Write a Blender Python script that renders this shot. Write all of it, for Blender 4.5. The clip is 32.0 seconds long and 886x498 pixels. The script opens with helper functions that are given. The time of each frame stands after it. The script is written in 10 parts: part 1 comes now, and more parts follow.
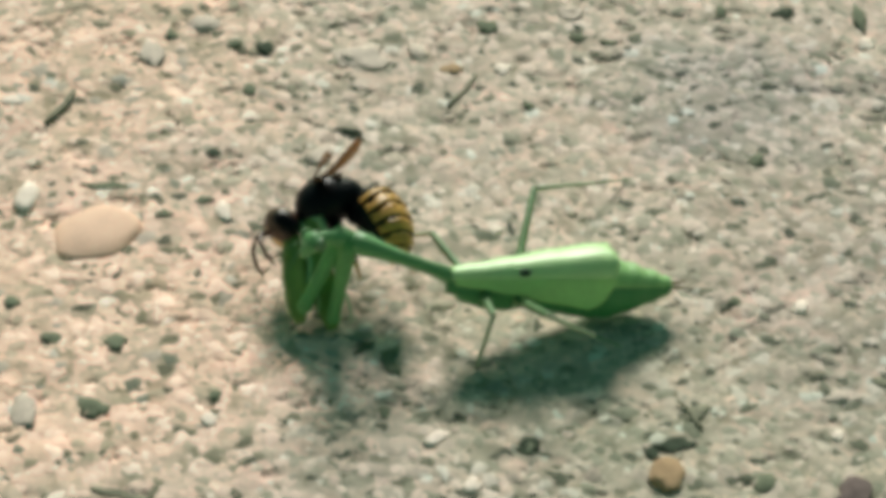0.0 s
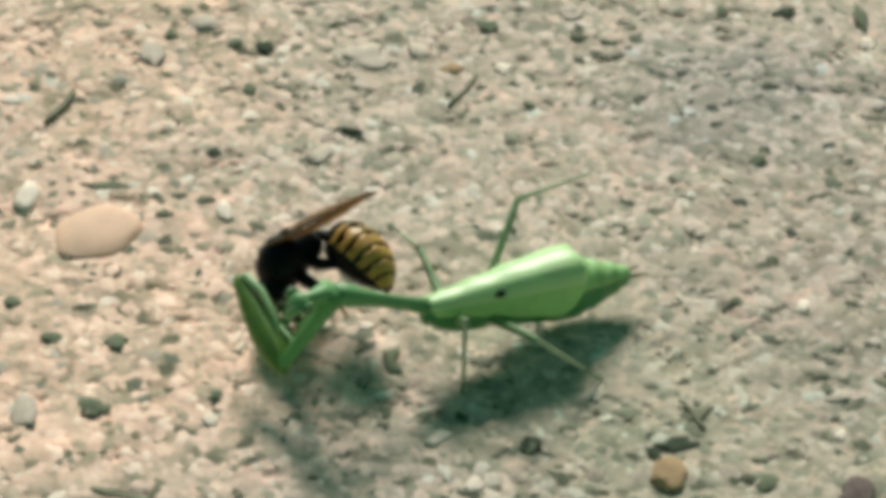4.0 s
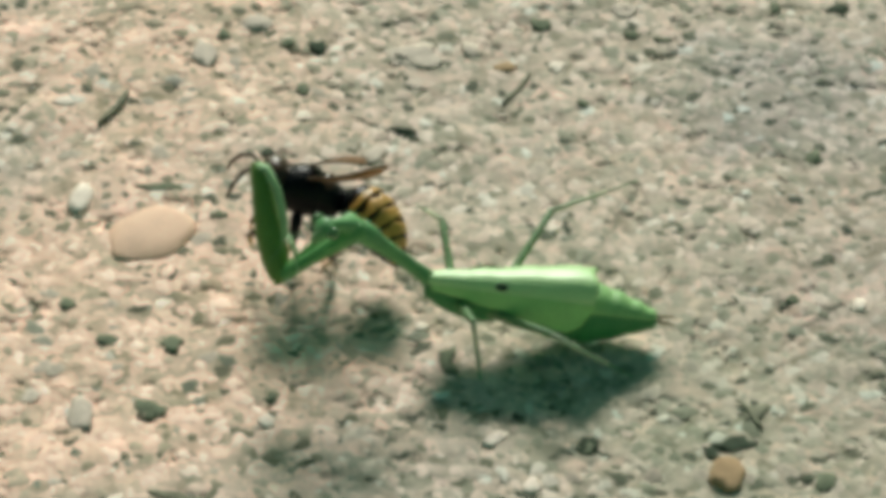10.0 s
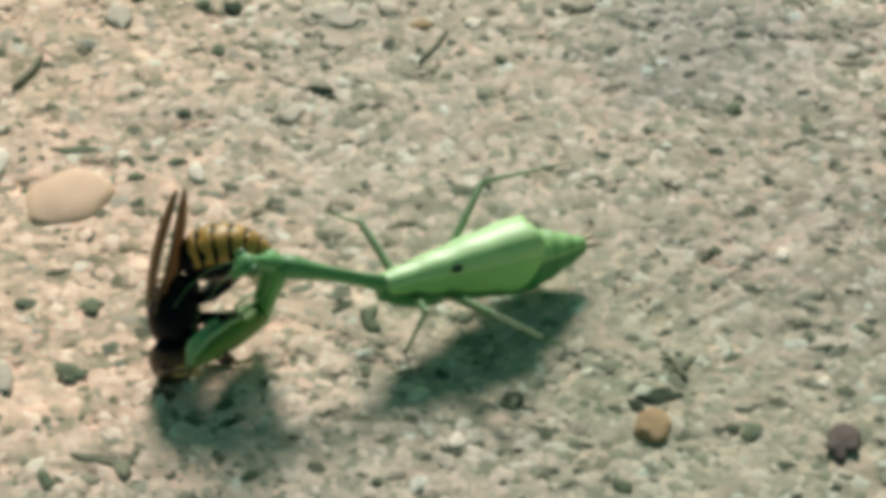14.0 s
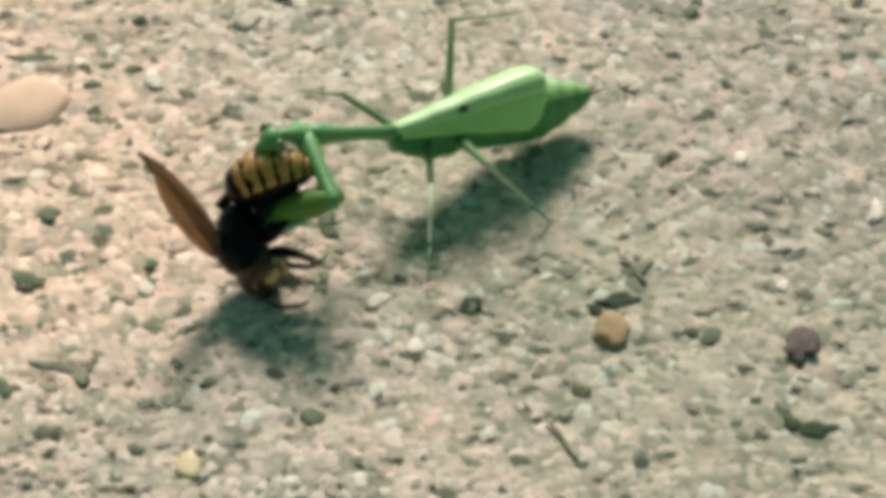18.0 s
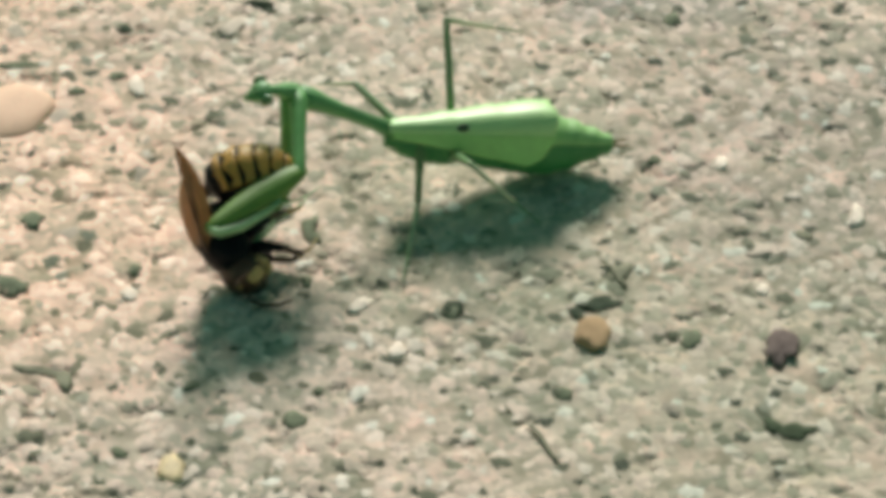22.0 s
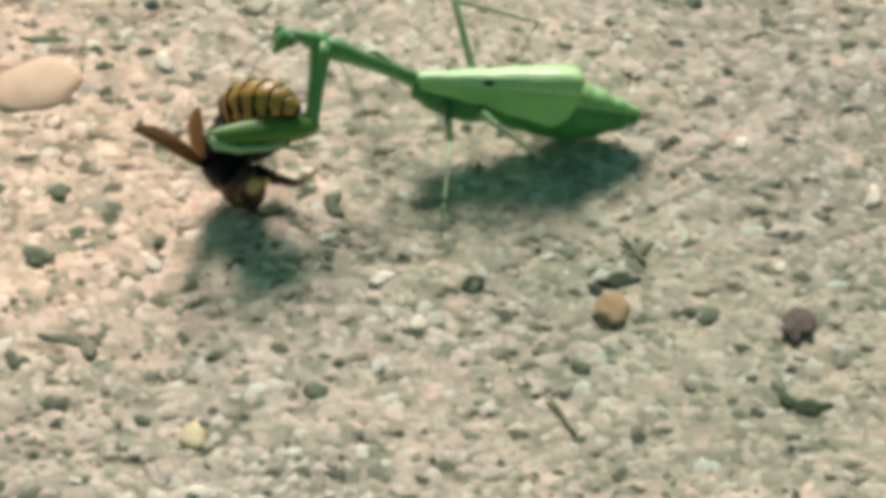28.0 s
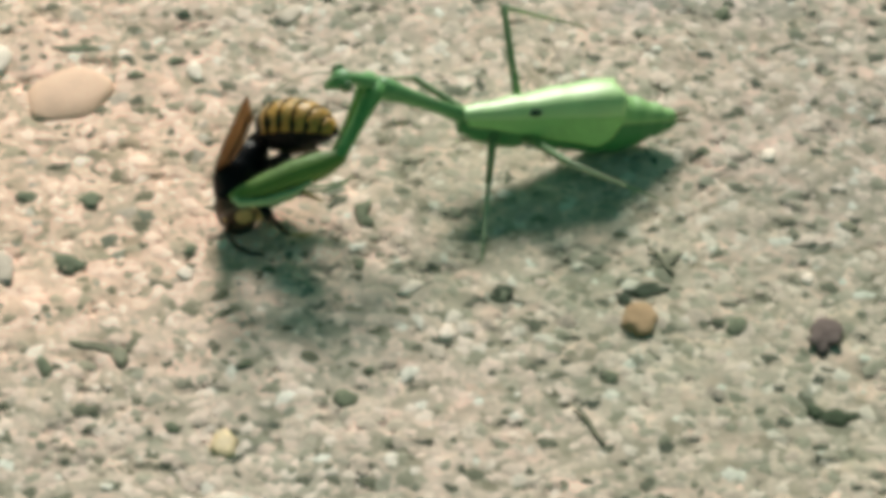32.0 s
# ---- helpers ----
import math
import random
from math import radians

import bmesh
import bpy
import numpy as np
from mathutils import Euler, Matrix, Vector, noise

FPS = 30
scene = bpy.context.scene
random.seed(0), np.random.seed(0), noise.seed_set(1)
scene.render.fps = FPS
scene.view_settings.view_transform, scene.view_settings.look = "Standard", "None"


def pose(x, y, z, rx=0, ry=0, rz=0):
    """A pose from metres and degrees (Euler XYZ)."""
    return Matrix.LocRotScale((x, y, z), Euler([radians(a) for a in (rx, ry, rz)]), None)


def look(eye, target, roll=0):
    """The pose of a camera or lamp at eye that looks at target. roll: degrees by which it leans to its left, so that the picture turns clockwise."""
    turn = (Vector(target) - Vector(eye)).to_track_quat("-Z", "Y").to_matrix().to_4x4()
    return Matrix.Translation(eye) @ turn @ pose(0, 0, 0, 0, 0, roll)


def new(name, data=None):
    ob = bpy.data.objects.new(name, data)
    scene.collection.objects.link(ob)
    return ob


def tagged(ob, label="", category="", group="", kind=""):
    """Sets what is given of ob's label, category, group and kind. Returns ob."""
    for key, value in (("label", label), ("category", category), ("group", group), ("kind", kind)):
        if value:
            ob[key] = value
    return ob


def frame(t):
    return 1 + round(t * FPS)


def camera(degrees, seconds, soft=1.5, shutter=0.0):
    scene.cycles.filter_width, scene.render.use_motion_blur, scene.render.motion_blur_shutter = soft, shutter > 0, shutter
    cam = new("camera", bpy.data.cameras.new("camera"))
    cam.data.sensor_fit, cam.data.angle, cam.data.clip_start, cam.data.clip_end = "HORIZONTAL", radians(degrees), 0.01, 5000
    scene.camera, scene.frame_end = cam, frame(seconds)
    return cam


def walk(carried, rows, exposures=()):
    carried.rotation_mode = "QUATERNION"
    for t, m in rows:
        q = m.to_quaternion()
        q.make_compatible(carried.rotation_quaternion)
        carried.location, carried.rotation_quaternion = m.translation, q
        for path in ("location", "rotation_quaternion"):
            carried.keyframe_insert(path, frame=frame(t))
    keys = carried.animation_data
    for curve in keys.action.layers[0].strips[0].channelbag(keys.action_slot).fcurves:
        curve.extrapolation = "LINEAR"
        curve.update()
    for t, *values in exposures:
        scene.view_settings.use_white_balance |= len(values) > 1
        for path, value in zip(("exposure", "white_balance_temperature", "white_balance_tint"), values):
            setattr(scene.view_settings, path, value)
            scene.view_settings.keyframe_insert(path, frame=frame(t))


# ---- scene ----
cam = camera(12, 32.0, soft=6.2)
EXPOSURES = [(0, -0.64, 6520, 4.5), (3, -0.67, 6520, 4.5), (9, -0.73, 6470, 1.5), (13, -0.75, 6450, 1.5), (16, -0.63, 6540, 5.5), (19, -0.56, 6580, 7.5), (25, -0.58, 6550, 6.5), (32, -0.58, 6550, 6.5)]
walk(cam, [
    (0, pose(-0.00678, -0.58358, 0.47404, 51.2467, -0.6126, -0.1726)),
    (0.5, pose(-0.00738, -0.58363, 0.47450, 51.2572, -0.6731, -0.1582)),
    (1, pose(-0.00783, -0.58419, 0.47397, 51.3572, -0.7998, -0.1564)),
    (1.5, pose(-0.00684, -0.58428, 0.47261, 51.4139, -0.7010, -0.1864)),
    (2, pose(-0.00722, -0.58353, 0.47368, 51.2574, -0.6935, -0.2158)),
    (2.5, pose(-0.00733, -0.58392, 0.47353, 51.3152, -0.6430, -0.1891)),
    (3, pose(-0.00737, -0.58270, 0.47332, 51.2259, -0.6658, -0.1968)),
    (3.5, pose(-0.00855, -0.58322, 0.47227, 51.3120, -0.7057, -0.2451)),
    (5.5, pose(-0.00821, -0.58154, 0.47315, 51.2144, -0.6074, -0.2757)),
    (6, pose(-0.00794, -0.58235, 0.47319, 51.1092, -0.5591, -0.2879)),
    (6.5, pose(-0.00749, -0.58243, 0.47343, 51.0267, -0.4427, -0.2754)),
    (7, pose(-0.00826, -0.58225, 0.47350, 51.0072, -0.4036, -0.2467)),
    (7.5, pose(-0.00865, -0.58122, 0.47383, 50.9077, -0.3057, -0.1549)),
    (8, pose(-0.00978, -0.58137, 0.47188, 51.0722, -0.3186, -0.1851)),
    (8.5, pose(-0.01029, -0.58150, 0.47342, 50.9858, -0.2735, -0.1178)),
    (9, pose(-0.01101, -0.58178, 0.47246, 51.1334, -0.3006, -0.1188)),
    (9.5, pose(-0.01127, -0.58182, 0.47458, 51.0462, -0.2054, -0.0757)),
    (10, pose(-0.01142, -0.58048, 0.47301, 51.1523, -0.1145, -0.0475)),
    (10.5, pose(-0.01249, -0.58051, 0.47102, 51.3043, -0.0851, -0.0583)),
    (11, pose(-0.01263, -0.58034, 0.47114, 51.1532, 0.0314, 0.0374)),
    (11.5, pose(-0.01209, -0.57958, 0.46891, 51.1073, 0.0703, 0.0129)),
    (12, pose(-0.01096, -0.58006, 0.46823, 50.9660, 0.1619, -0.1256)),
    (12.5, pose(-0.01000, -0.57990, 0.46728, 50.8882, 0.2030, -0.3786)),
    (13, pose(-0.01062, -0.57984, 0.46740, 50.8416, 0.1438, -0.8119)),
    (13.5, pose(-0.01135, -0.57998, 0.46652, 50.9904, 0.0814, -1.2356)),
    (15.5, pose(-0.01267, -0.58045, 0.46483, 50.6476, -0.0786, -2.2206)),
    (16, pose(-0.01107, -0.57856, 0.46381, 50.2047, 0.1989, -2.2126)),
    (16.5, pose(-0.01247, -0.58011, 0.46307, 49.9057, 0.0717, -2.3734)),
    (17, pose(-0.01207, -0.58081, 0.46362, 49.8192, 0.0246, -2.2756)),
    (17.5, pose(-0.01222, -0.58000, 0.46266, 49.7858, -0.0594, -2.2271)),
    (18, pose(-0.01161, -0.57981, 0.46453, 49.7610, -0.0721, -2.2323)),
    (18.5, pose(-0.01200, -0.58086, 0.46382, 50.0284, -0.0857, -2.2500)),
    (19, pose(-0.01154, -0.58171, 0.46574, 50.0000, -0.0138, -2.1230)),
    (19.5, pose(-0.01208, -0.58232, 0.46581, 50.2292, -0.0829, -2.0229)),
    (20, pose(-0.01155, -0.58224, 0.46485, 50.3135, -0.1099, -1.9578)),
    (20.5, pose(-0.01072, -0.58252, 0.46579, 50.1996, -0.0838, -1.9603)),
    (21, pose(-0.01058, -0.58314, 0.46370, 50.2785, -0.0761, -2.0348)),
    (21.5, pose(-0.00948, -0.58353, 0.46349, 50.1068, -0.0478, -2.2018)),
    (22, pose(-0.00898, -0.58485, 0.46399, 50.1090, -0.0036, -2.3158)),
    (22.5, pose(-0.00892, -0.58549, 0.46331, 50.0842, -0.0466, -2.2871)),
    (23, pose(-0.00964, -0.58665, 0.46383, 50.0805, -0.1058, -2.2892)),
    (23.5, pose(-0.00958, -0.58692, 0.46388, 50.0589, -0.0899, -2.1513)),
    (24, pose(-0.00962, -0.58851, 0.46505, 50.1585, -0.1276, -2.0801)),
    (24.5, pose(-0.00979, -0.58914, 0.46450, 50.2309, -0.1930, -1.9740)),
    (25, pose(-0.00858, -0.58900, 0.46652, 50.0803, -0.2099, -1.8809)),
    (25.5, pose(-0.00922, -0.59020, 0.46640, 50.1433, -0.3007, -1.8674)),
    (27.5, pose(-0.00817, -0.59328, 0.46655, 50.0265, -0.2767, -1.6609)),
    (28, pose(-0.00838, -0.59437, 0.46567, 50.1494, -0.2763, -1.6133)),
    (28.5, pose(-0.00802, -0.59517, 0.46589, 50.1654, -0.2017, -1.5289)),
    (29, pose(-0.00863, -0.59577, 0.46866, 50.0576, -0.2491, -1.4861)),
    (29.5, pose(-0.01020, -0.59546, 0.46819, 50.0820, -0.3177, -1.5317)),
    (30, pose(-0.00995, -0.59643, 0.46830, 50.2143, -0.3444, -1.4641)),
    (30.5, pose(-0.00898, -0.59686, 0.46887, 50.2453, -0.2691, -1.3819)),
    (31, pose(-0.00888, -0.59702, 0.46813, 50.2842, -0.2692, -1.3464)),
    (31.5, pose(-0.00961, -0.59687, 0.46833, 50.2482, -0.2647, -1.3023)),
    (32, pose(-0.00981, -0.59777, 0.46788, 50.3158, -0.2605, -1.2434)),
], EXPOSURES)

# ---- light ----
SUN_EL, SUN_AZ = radians(33), radians(-0.5)
world = bpy.data.worlds.new("sky")
scene.world = world
world.use_nodes = True
wt = world.node_tree
sky = wt.nodes.new("ShaderNodeTexSky")
sky.sky_type, sky.sun_disc = "NISHITA", False
sky.air_density, sky.dust_density, sky.ozone_density = 1.0, 1.5, 1.0
sky.sun_elevation, sky.sun_rotation = SUN_EL, SUN_AZ
tint = wt.nodes.new("ShaderNodeMix")
tint.data_type, tint.blend_type = "RGBA", "MULTIPLY"
tint.inputs[0].default_value = 1.0
tint.inputs[7].default_value = (0.58, 1.12, 0.66, 1)
wt.links.new(sky.outputs[0], tint.inputs[6])
wt.links.new(tint.outputs[2], wt.nodes["Background"].inputs[0])
wt.nodes["Background"].inputs[1].default_value = 0.082
sun = new("sun", bpy.data.lights.new("sun", "SUN"))
sun.data.energy, sun.data.angle, sun.data.color = 5.45, radians(15), (1.0, 0.92, 0.88)
sun.matrix_world = look((math.sin(SUN_AZ) * math.cos(SUN_EL), math.cos(SUN_AZ) * math.cos(SUN_EL), math.sin(SUN_EL)), (0, 0, 0))

MM = 0.001


# ---- materials ----
def surface(name, color, rough=0.6, metal=0.0, vary=0.15, scale=300.0, bump=0.0, bump_scale=900.0, coat=0.0, sheen=0.0, alpha=1.0, trans=0.0, sub=0.0):
    """A coloured surface with two scales of variation and fine relief."""
    m = bpy.data.materials.new(name)
    m.use_nodes = True
    nt = m.node_tree
    b = nt.nodes["Principled BSDF"]
    co = nt.nodes.new("ShaderNodeTexCoord")
    n1 = nt.nodes.new("ShaderNodeTexNoise")
    n1.inputs["Scale"].default_value, n1.inputs["Detail"].default_value = scale, 6
    n2 = nt.nodes.new("ShaderNodeTexNoise")
    n2.inputs["Scale"].default_value, n2.inputs["Detail"].default_value = scale * 5, 4
    for n in (n1, n2):
        nt.links.new(co.outputs["Object"], n.inputs["Vector"])
    add = nt.nodes.new("ShaderNodeMath")
    add.operation = "ADD"
    nt.links.new(n1.outputs["Fac"], add.inputs[0])
    nt.links.new(n2.outputs["Fac"], add.inputs[1])
    ramp = nt.nodes.new("ShaderNodeMapRange")
    ramp.inputs["From Min"].default_value, ramp.inputs["From Max"].default_value = 0.6, 1.4
    ramp.inputs["To Min"].default_value, ramp.inputs["To Max"].default_value = 1 - vary, 1 + vary
    nt.links.new(add.outputs[0], ramp.inputs["Value"])
    hsv = nt.nodes.new("ShaderNodeHueSaturation")
    hsv.inputs["Color"].default_value = (*color, 1)
    nt.links.new(ramp.outputs[0], hsv.inputs["Value"])
    nt.links.new(hsv.outputs[0], b.inputs["Base Color"])
    b.inputs["Roughness"].default_value, b.inputs["Metallic"].default_value = rough, metal
    b.inputs["Coat Weight"].default_value, b.inputs["Sheen Weight"].default_value = coat, sheen
    b.inputs["Alpha"].default_value, b.inputs["Transmission Weight"].default_value = alpha, trans
    if sub:
        b.inputs["Subsurface Weight"].default_value, b.inputs["Subsurface Scale"].default_value = sub, 0.002
        b.inputs["Subsurface Radius"].default_value = (0.6, 1.0, 0.3)
    if bump:
        bp = nt.nodes.new("ShaderNodeBump")
        bp.inputs["Strength"].default_value, bp.inputs["Distance"].default_value = bump, 0.0004
        n3 = nt.nodes.new("ShaderNodeTexNoise")
        n3.inputs["Scale"].default_value, n3.inputs["Detail"].default_value = bump_scale, 5
        nt.links.new(co.outputs["Object"], n3.inputs["Vector"])
        nt.links.new(n3.outputs["Fac"], bp.inputs["Height"])
        nt.links.new(bp.outputs[0], b.inputs["Normal"])
    return m


def grit_material(name, stops, rough=0.85, random_from="island"):
    """Mineral grains, each with a tone of its own."""
    m = bpy.data.materials.new(name)
    m.use_nodes = True
    nt = m.node_tree
    b = nt.nodes["Principled BSDF"]
    if random_from == "island":
        src = nt.nodes.new("ShaderNodeNewGeometry").outputs["Random Per Island"]
    else:
        src = nt.nodes.new("ShaderNodeObjectInfo").outputs["Random"]
    ramp = nt.nodes.new("ShaderNodeValToRGB")
    el = ramp.color_ramp.elements
    while len(el) < len(stops):
        el.new(0.5)
    for e, (p, c) in zip(el, stops):
        e.position, e.color = p, (*c, 1)
    nt.links.new(src, ramp.inputs[0])
    co = nt.nodes.new("ShaderNodeTexCoord")
    n = nt.nodes.new("ShaderNodeTexNoise")
    n.inputs["Scale"].default_value, n.inputs["Detail"].default_value = 1500, 5
    nt.links.new(co.outputs["Object"], n.inputs["Vector"])
    mr = nt.nodes.new("ShaderNodeMapRange")
    mr.inputs["From Min"].default_value, mr.inputs["From Max"].default_value = 0.3, 0.7
    mr.inputs["To Min"].default_value, mr.inputs["To Max"].default_value = 0.75, 1.25
    nt.links.new(n.outputs["Fac"], mr.inputs["Value"])
    hsv = nt.nodes.new("ShaderNodeHueSaturation")
    nt.links.new(ramp.outputs[0], hsv.inputs["Color"])
    nt.links.new(mr.outputs[0], hsv.inputs["Value"])
    nt.links.new(hsv.outputs[0], b.inputs["Base Color"])
    b.inputs["Roughness"].default_value = rough
    return m


GRIT_TONES = [(0.0, (0.06, 0.075, 0.045)), (0.07, (0.18, 0.18, 0.115)), (0.13, (0.37, 0.345, 0.255)), (0.25, (0.55, 0.48, 0.38)), (0.45, (0.75, 0.595, 0.485)), (0.7, (0.92, 0.70, 0.60)), (0.87, (1.0, 0.79, 0.68)), (0.96, (1.0, 0.84, 0.74)), (1.0, (1.0, 0.95, 0.86))]


def concrete_material(name, stones=False):
    """Old concrete: cement paste with broad pinkish and grey stains and dark pores, or the small stones in it, each with a tone of its own."""
    m = bpy.data.materials.new(name)
    m.use_nodes = True
    nt = m.node_tree
    L, N = nt.links.new, nt.nodes.new
    b = nt.nodes["Principled BSDF"]
    geo = N("ShaderNodeNewGeometry")
    co = geo.outputs["Position"]

    def noise_node(scale, detail=4):
        n = N("ShaderNodeTexNoise")
        n.inputs["Scale"].default_value, n.inputs["Detail"].default_value = scale, detail
        L(co, n.inputs["Vector"])
        return n.outputs["Fac"]

    def ramp(fac, stops):
        r = N("ShaderNodeValToRGB")
        while len(r.color_ramp.elements) < len(stops):
            r.color_ramp.elements.new(0.5)
        for e, (p, c) in zip(r.color_ramp.elements, stops):
            e.position, e.color = p, (*c, 1)
        L(fac, r.inputs[0])
        return r.outputs[0]

    def mix(kind, fac, a, c):
        x = N("ShaderNodeMix")
        x.data_type, x.blend_type = "RGBA", kind
        x.inputs[0].default_value = fac if isinstance(fac, float) else 0
        if not isinstance(fac, float):
            L(fac, x.inputs[0])
        L(a, x.inputs[6])
        L(c, x.inputs[7])
        return x.outputs[2]

    stain = ramp(noise_node(24, 6), [(0.30, (0.59, 0.535, 0.465)), (0.5, (0.73, 0.595, 0.515)), (0.70, (0.86, 0.67, 0.59))])

    if stones:
        stain = ramp(geo.outputs["Random Per Island"], GRIT_TONES)

    def patch(at, radius, tone, over):
        """A broad area of another tone with a ragged edge."""
        wob = N("ShaderNodeTexNoise")
        wob.inputs["Scale"].default_value, wob.inputs["Detail"].default_value = 45, 5
        L(co, wob.inputs["Vector"])
        sh = N("ShaderNodeVectorMath")
        sh.operation = "MULTIPLY_ADD"
        sh.inputs[1].default_value = (0.05, 0.05, 0)
        L(wob.outputs["Color"], sh.inputs[0])
        L(co, sh.inputs[2])
        far = N("ShaderNodeVectorMath")
        far.operation = "DISTANCE"
        far.inputs[1].default_value = (at[0] + 0.025, at[1] + 0.025, 0)
        L(sh.outputs[0], far.inputs[0])
        mr = N("ShaderNodeMapRange")
        mr.interpolation_type = "SMOOTHSTEP"
        mr.inputs["From Min"].default_value, mr.inputs["From Max"].default_value = radius * 0.4, radius * 1.3
        mr.inputs["To Min"].default_value, mr.inputs["To Max"].default_value = 1, 0
        L(far.outputs["Value"], mr.inputs["Value"])
        x = N("ShaderNodeMix")
        x.data_type, x.blend_type = "RGBA", "MULTIPLY"
        L(mr.outputs[0], x.inputs[0])
        L(over, x.inputs[6])
        x.inputs[7].default_value = (*tone, 1)
        return x.outputs[2]

    stain = patch((-0.068, -0.019), 0.05, (1.44, 1.24, 1.18), stain)
    stain = patch((-0.062, 0.066), 0.04, (1.28, 1.14, 1.08), stain)
    stain = patch((0.058, 0.055), 0.026, (0.76, 0.80, 0.86), stain)
    stain = patch((0.061, -0.061), 0.045, (0.80, 0.86, 0.82), stain)
    stain = patch((0.079, -0.007), 0.04, (0.83, 0.85, 0.86), stain)
    stain = patch((0.020, -0.031), 0.03, (0.84, 0.90, 0.86), stain)

    def cells(scale, bend, freq, stops):
        v = N("ShaderNodeTexVoronoi")
        v.inputs["Scale"].default_value = scale
        wn = N("ShaderNodeTexNoise")
        wn.inputs["Scale"].default_value, wn.inputs["Detail"].default_value = freq, 4
        L(co, wn.inputs["Vector"])
        warp = N("ShaderNodeVectorMath")
        warp.operation = "MULTIPLY_ADD"
        warp.inputs[1].default_value = (bend, bend, bend)
        L(wn.outputs["Color"], warp.inputs[0])
        L(co, warp.inputs[2])
        L(warp.outputs[0], v.inputs["Vector"])
        sep = N("ShaderNodeSeparateColor")
        L(v.outputs["Color"], sep.inputs[0])
        return ramp(sep.outputs[0], stops)

    if stones:
        fleck = ramp(noise_node(900, 3), [(0.35, (0.82, 0.84, 0.80)), (0.5, (1, 1, 1)), (0.65, (1.12, 1.1, 1.08))])
        L(mix("MULTIPLY", 1.0, stain, fleck), b.inputs["Base Color"])
        b.inputs["Roughness"].default_value = 0.8
        return m
    coarse = cells(330, 0.0035, 520, [(0.0, (0.50, 0.54, 0.46)), (0.25, (0.82, 0.83, 0.77)), (0.6, (1.02, 1.0, 0.98)), (0.85, (1.26, 1.15, 1.12)), (1.0, (1.55, 1.44, 1.40))])
    col = mix("MULTIPLY", 0.8, stain, coarse)
    blot = ramp(noise_node(235, 5), [(0.30, (0.56, 0.59, 0.50)), (0.47, (0.94, 0.93, 0.90)), (0.66, (1.28, 1.21, 1.18))])
    col = mix("MULTIPLY", 0.75, col, blot)
    drift = ramp(noise_node(105, 4), [(0.34, (0.80, 0.84, 0.80)), (0.5, (1, 1, 1)), (0.66, (1.19, 1.09, 1.10))])
    col = mix("MULTIPLY", 0.9, col, drift)
    pores = ramp(noise_node(215, 4), [(0.29, (0.16, 0.20, 0.13)), (0.36, (1, 1, 1))])
    col = mix("MULTIPLY", 0.8, col, pores)
    L(col, b.inputs["Base Color"])
    b.inputs["Roughness"].default_value = 0.9
    bp = N("ShaderNodeBump")
    bp.inputs["Strength"].default_value, bp.inputs["Distance"].default_value = 0.3, 0.0003
    L(noise_node(700, 4), bp.inputs["Height"])
    L(bp.outputs[0], b.inputs["Normal"])
    return m


CONCRETE = concrete_material("concrete")
GRIT = concrete_material("grit", True)
GRAVEL = grit_material("gravel", [(0.0, (0.16, 0.17, 0.11)), (0.14, (0.34, 0.34, 0.26)), (0.4, (0.62, 0.52, 0.42)), (0.7, (0.72, 0.575, 0.475)), (0.92, (0.80, 0.66, 0.55)), (1.0, (0.95, 0.85, 0.75))], random_from="object")
PEBBLE_TAN = surface("tan_pebble", (1.0, 0.64, 0.47), 0.75, vary=0.12, scale=180, bump=0.2)
PEBBLE_WHITE = surface("white_pebble", (1.0, 0.83, 0.71), 0.7, vary=0.12, scale=300, bump=0.3)
PEBBLE_ORANGE = surface("orange_pebble", (0.52, 0.34, 0.195), 0.9, vary=0.2, scale=300, bump=0.2)
PEBBLE_PURPLE = surface("purple_stone", (0.19, 0.137, 0.127), 0.9, vary=0.25, scale=400, bump=0.5)
PEBBLE_YELLOW = surface("yellow_pebble", (0.85, 0.64, 0.38), 0.6, vary=0.2, scale=300, bump=0.3)
PALE_STONE = surface("pale_stone", (0.68, 0.55, 0.455), 0.7, vary=0.15, scale=400, bump=0.4)
# Dark colour on flat plates, painted for the shade in small pits.
PIT_SHADE = surface("pit_shade", (0.055, 0.075, 0.045), 0.95, vary=0.4, scale=500)
MOSS_CHIP = surface("moss_chip", (0.075, 0.10, 0.055), 0.95, vary=0.5, scale=700)
OLIVE_CHIP = surface("olive_chip", (0.20, 0.22, 0.145), 0.95, vary=0.35, scale=500)
TWIG = surface("dry_stalk", (0.26, 0.25, 0.17), 0.8, vary=0.3, scale=500, bump=0.5)
WING_GREEN = surface("tegmen_green", (0.62, 0.90, 0.41), 0.42, vary=0.07, scale=160, bump=0.15)
# Green of the wing side, its darker tone partly painting the shade there.
SHADED_SIDE_GREEN = surface("shaded_side_green", (0.43, 0.80, 0.27), 0.5, vary=0.12, scale=200, bump=0.15)
# Base green darkened to paint the shade that lies under the body.
SHADED_BELLY_GREEN = surface("shaded_belly_green", (0.07, 0.29, 0.085), 0.5, vary=0.16, scale=220, bump=0.2)
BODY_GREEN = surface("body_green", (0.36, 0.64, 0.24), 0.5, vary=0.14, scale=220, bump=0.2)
LEG_GREEN = surface("leg_green", (0.17, 0.41, 0.15), 0.45, vary=0.16, scale=300, bump=0.2)
SHIN_GREEN = surface("shin_green", (0.50, 0.56, 0.36), 0.5, vary=0.2, scale=300, bump=0.2)
THIGH_GREEN = surface("thigh_green", (0.15, 0.28, 0.11), 0.5, vary=0.2, scale=300, bump=0.2)
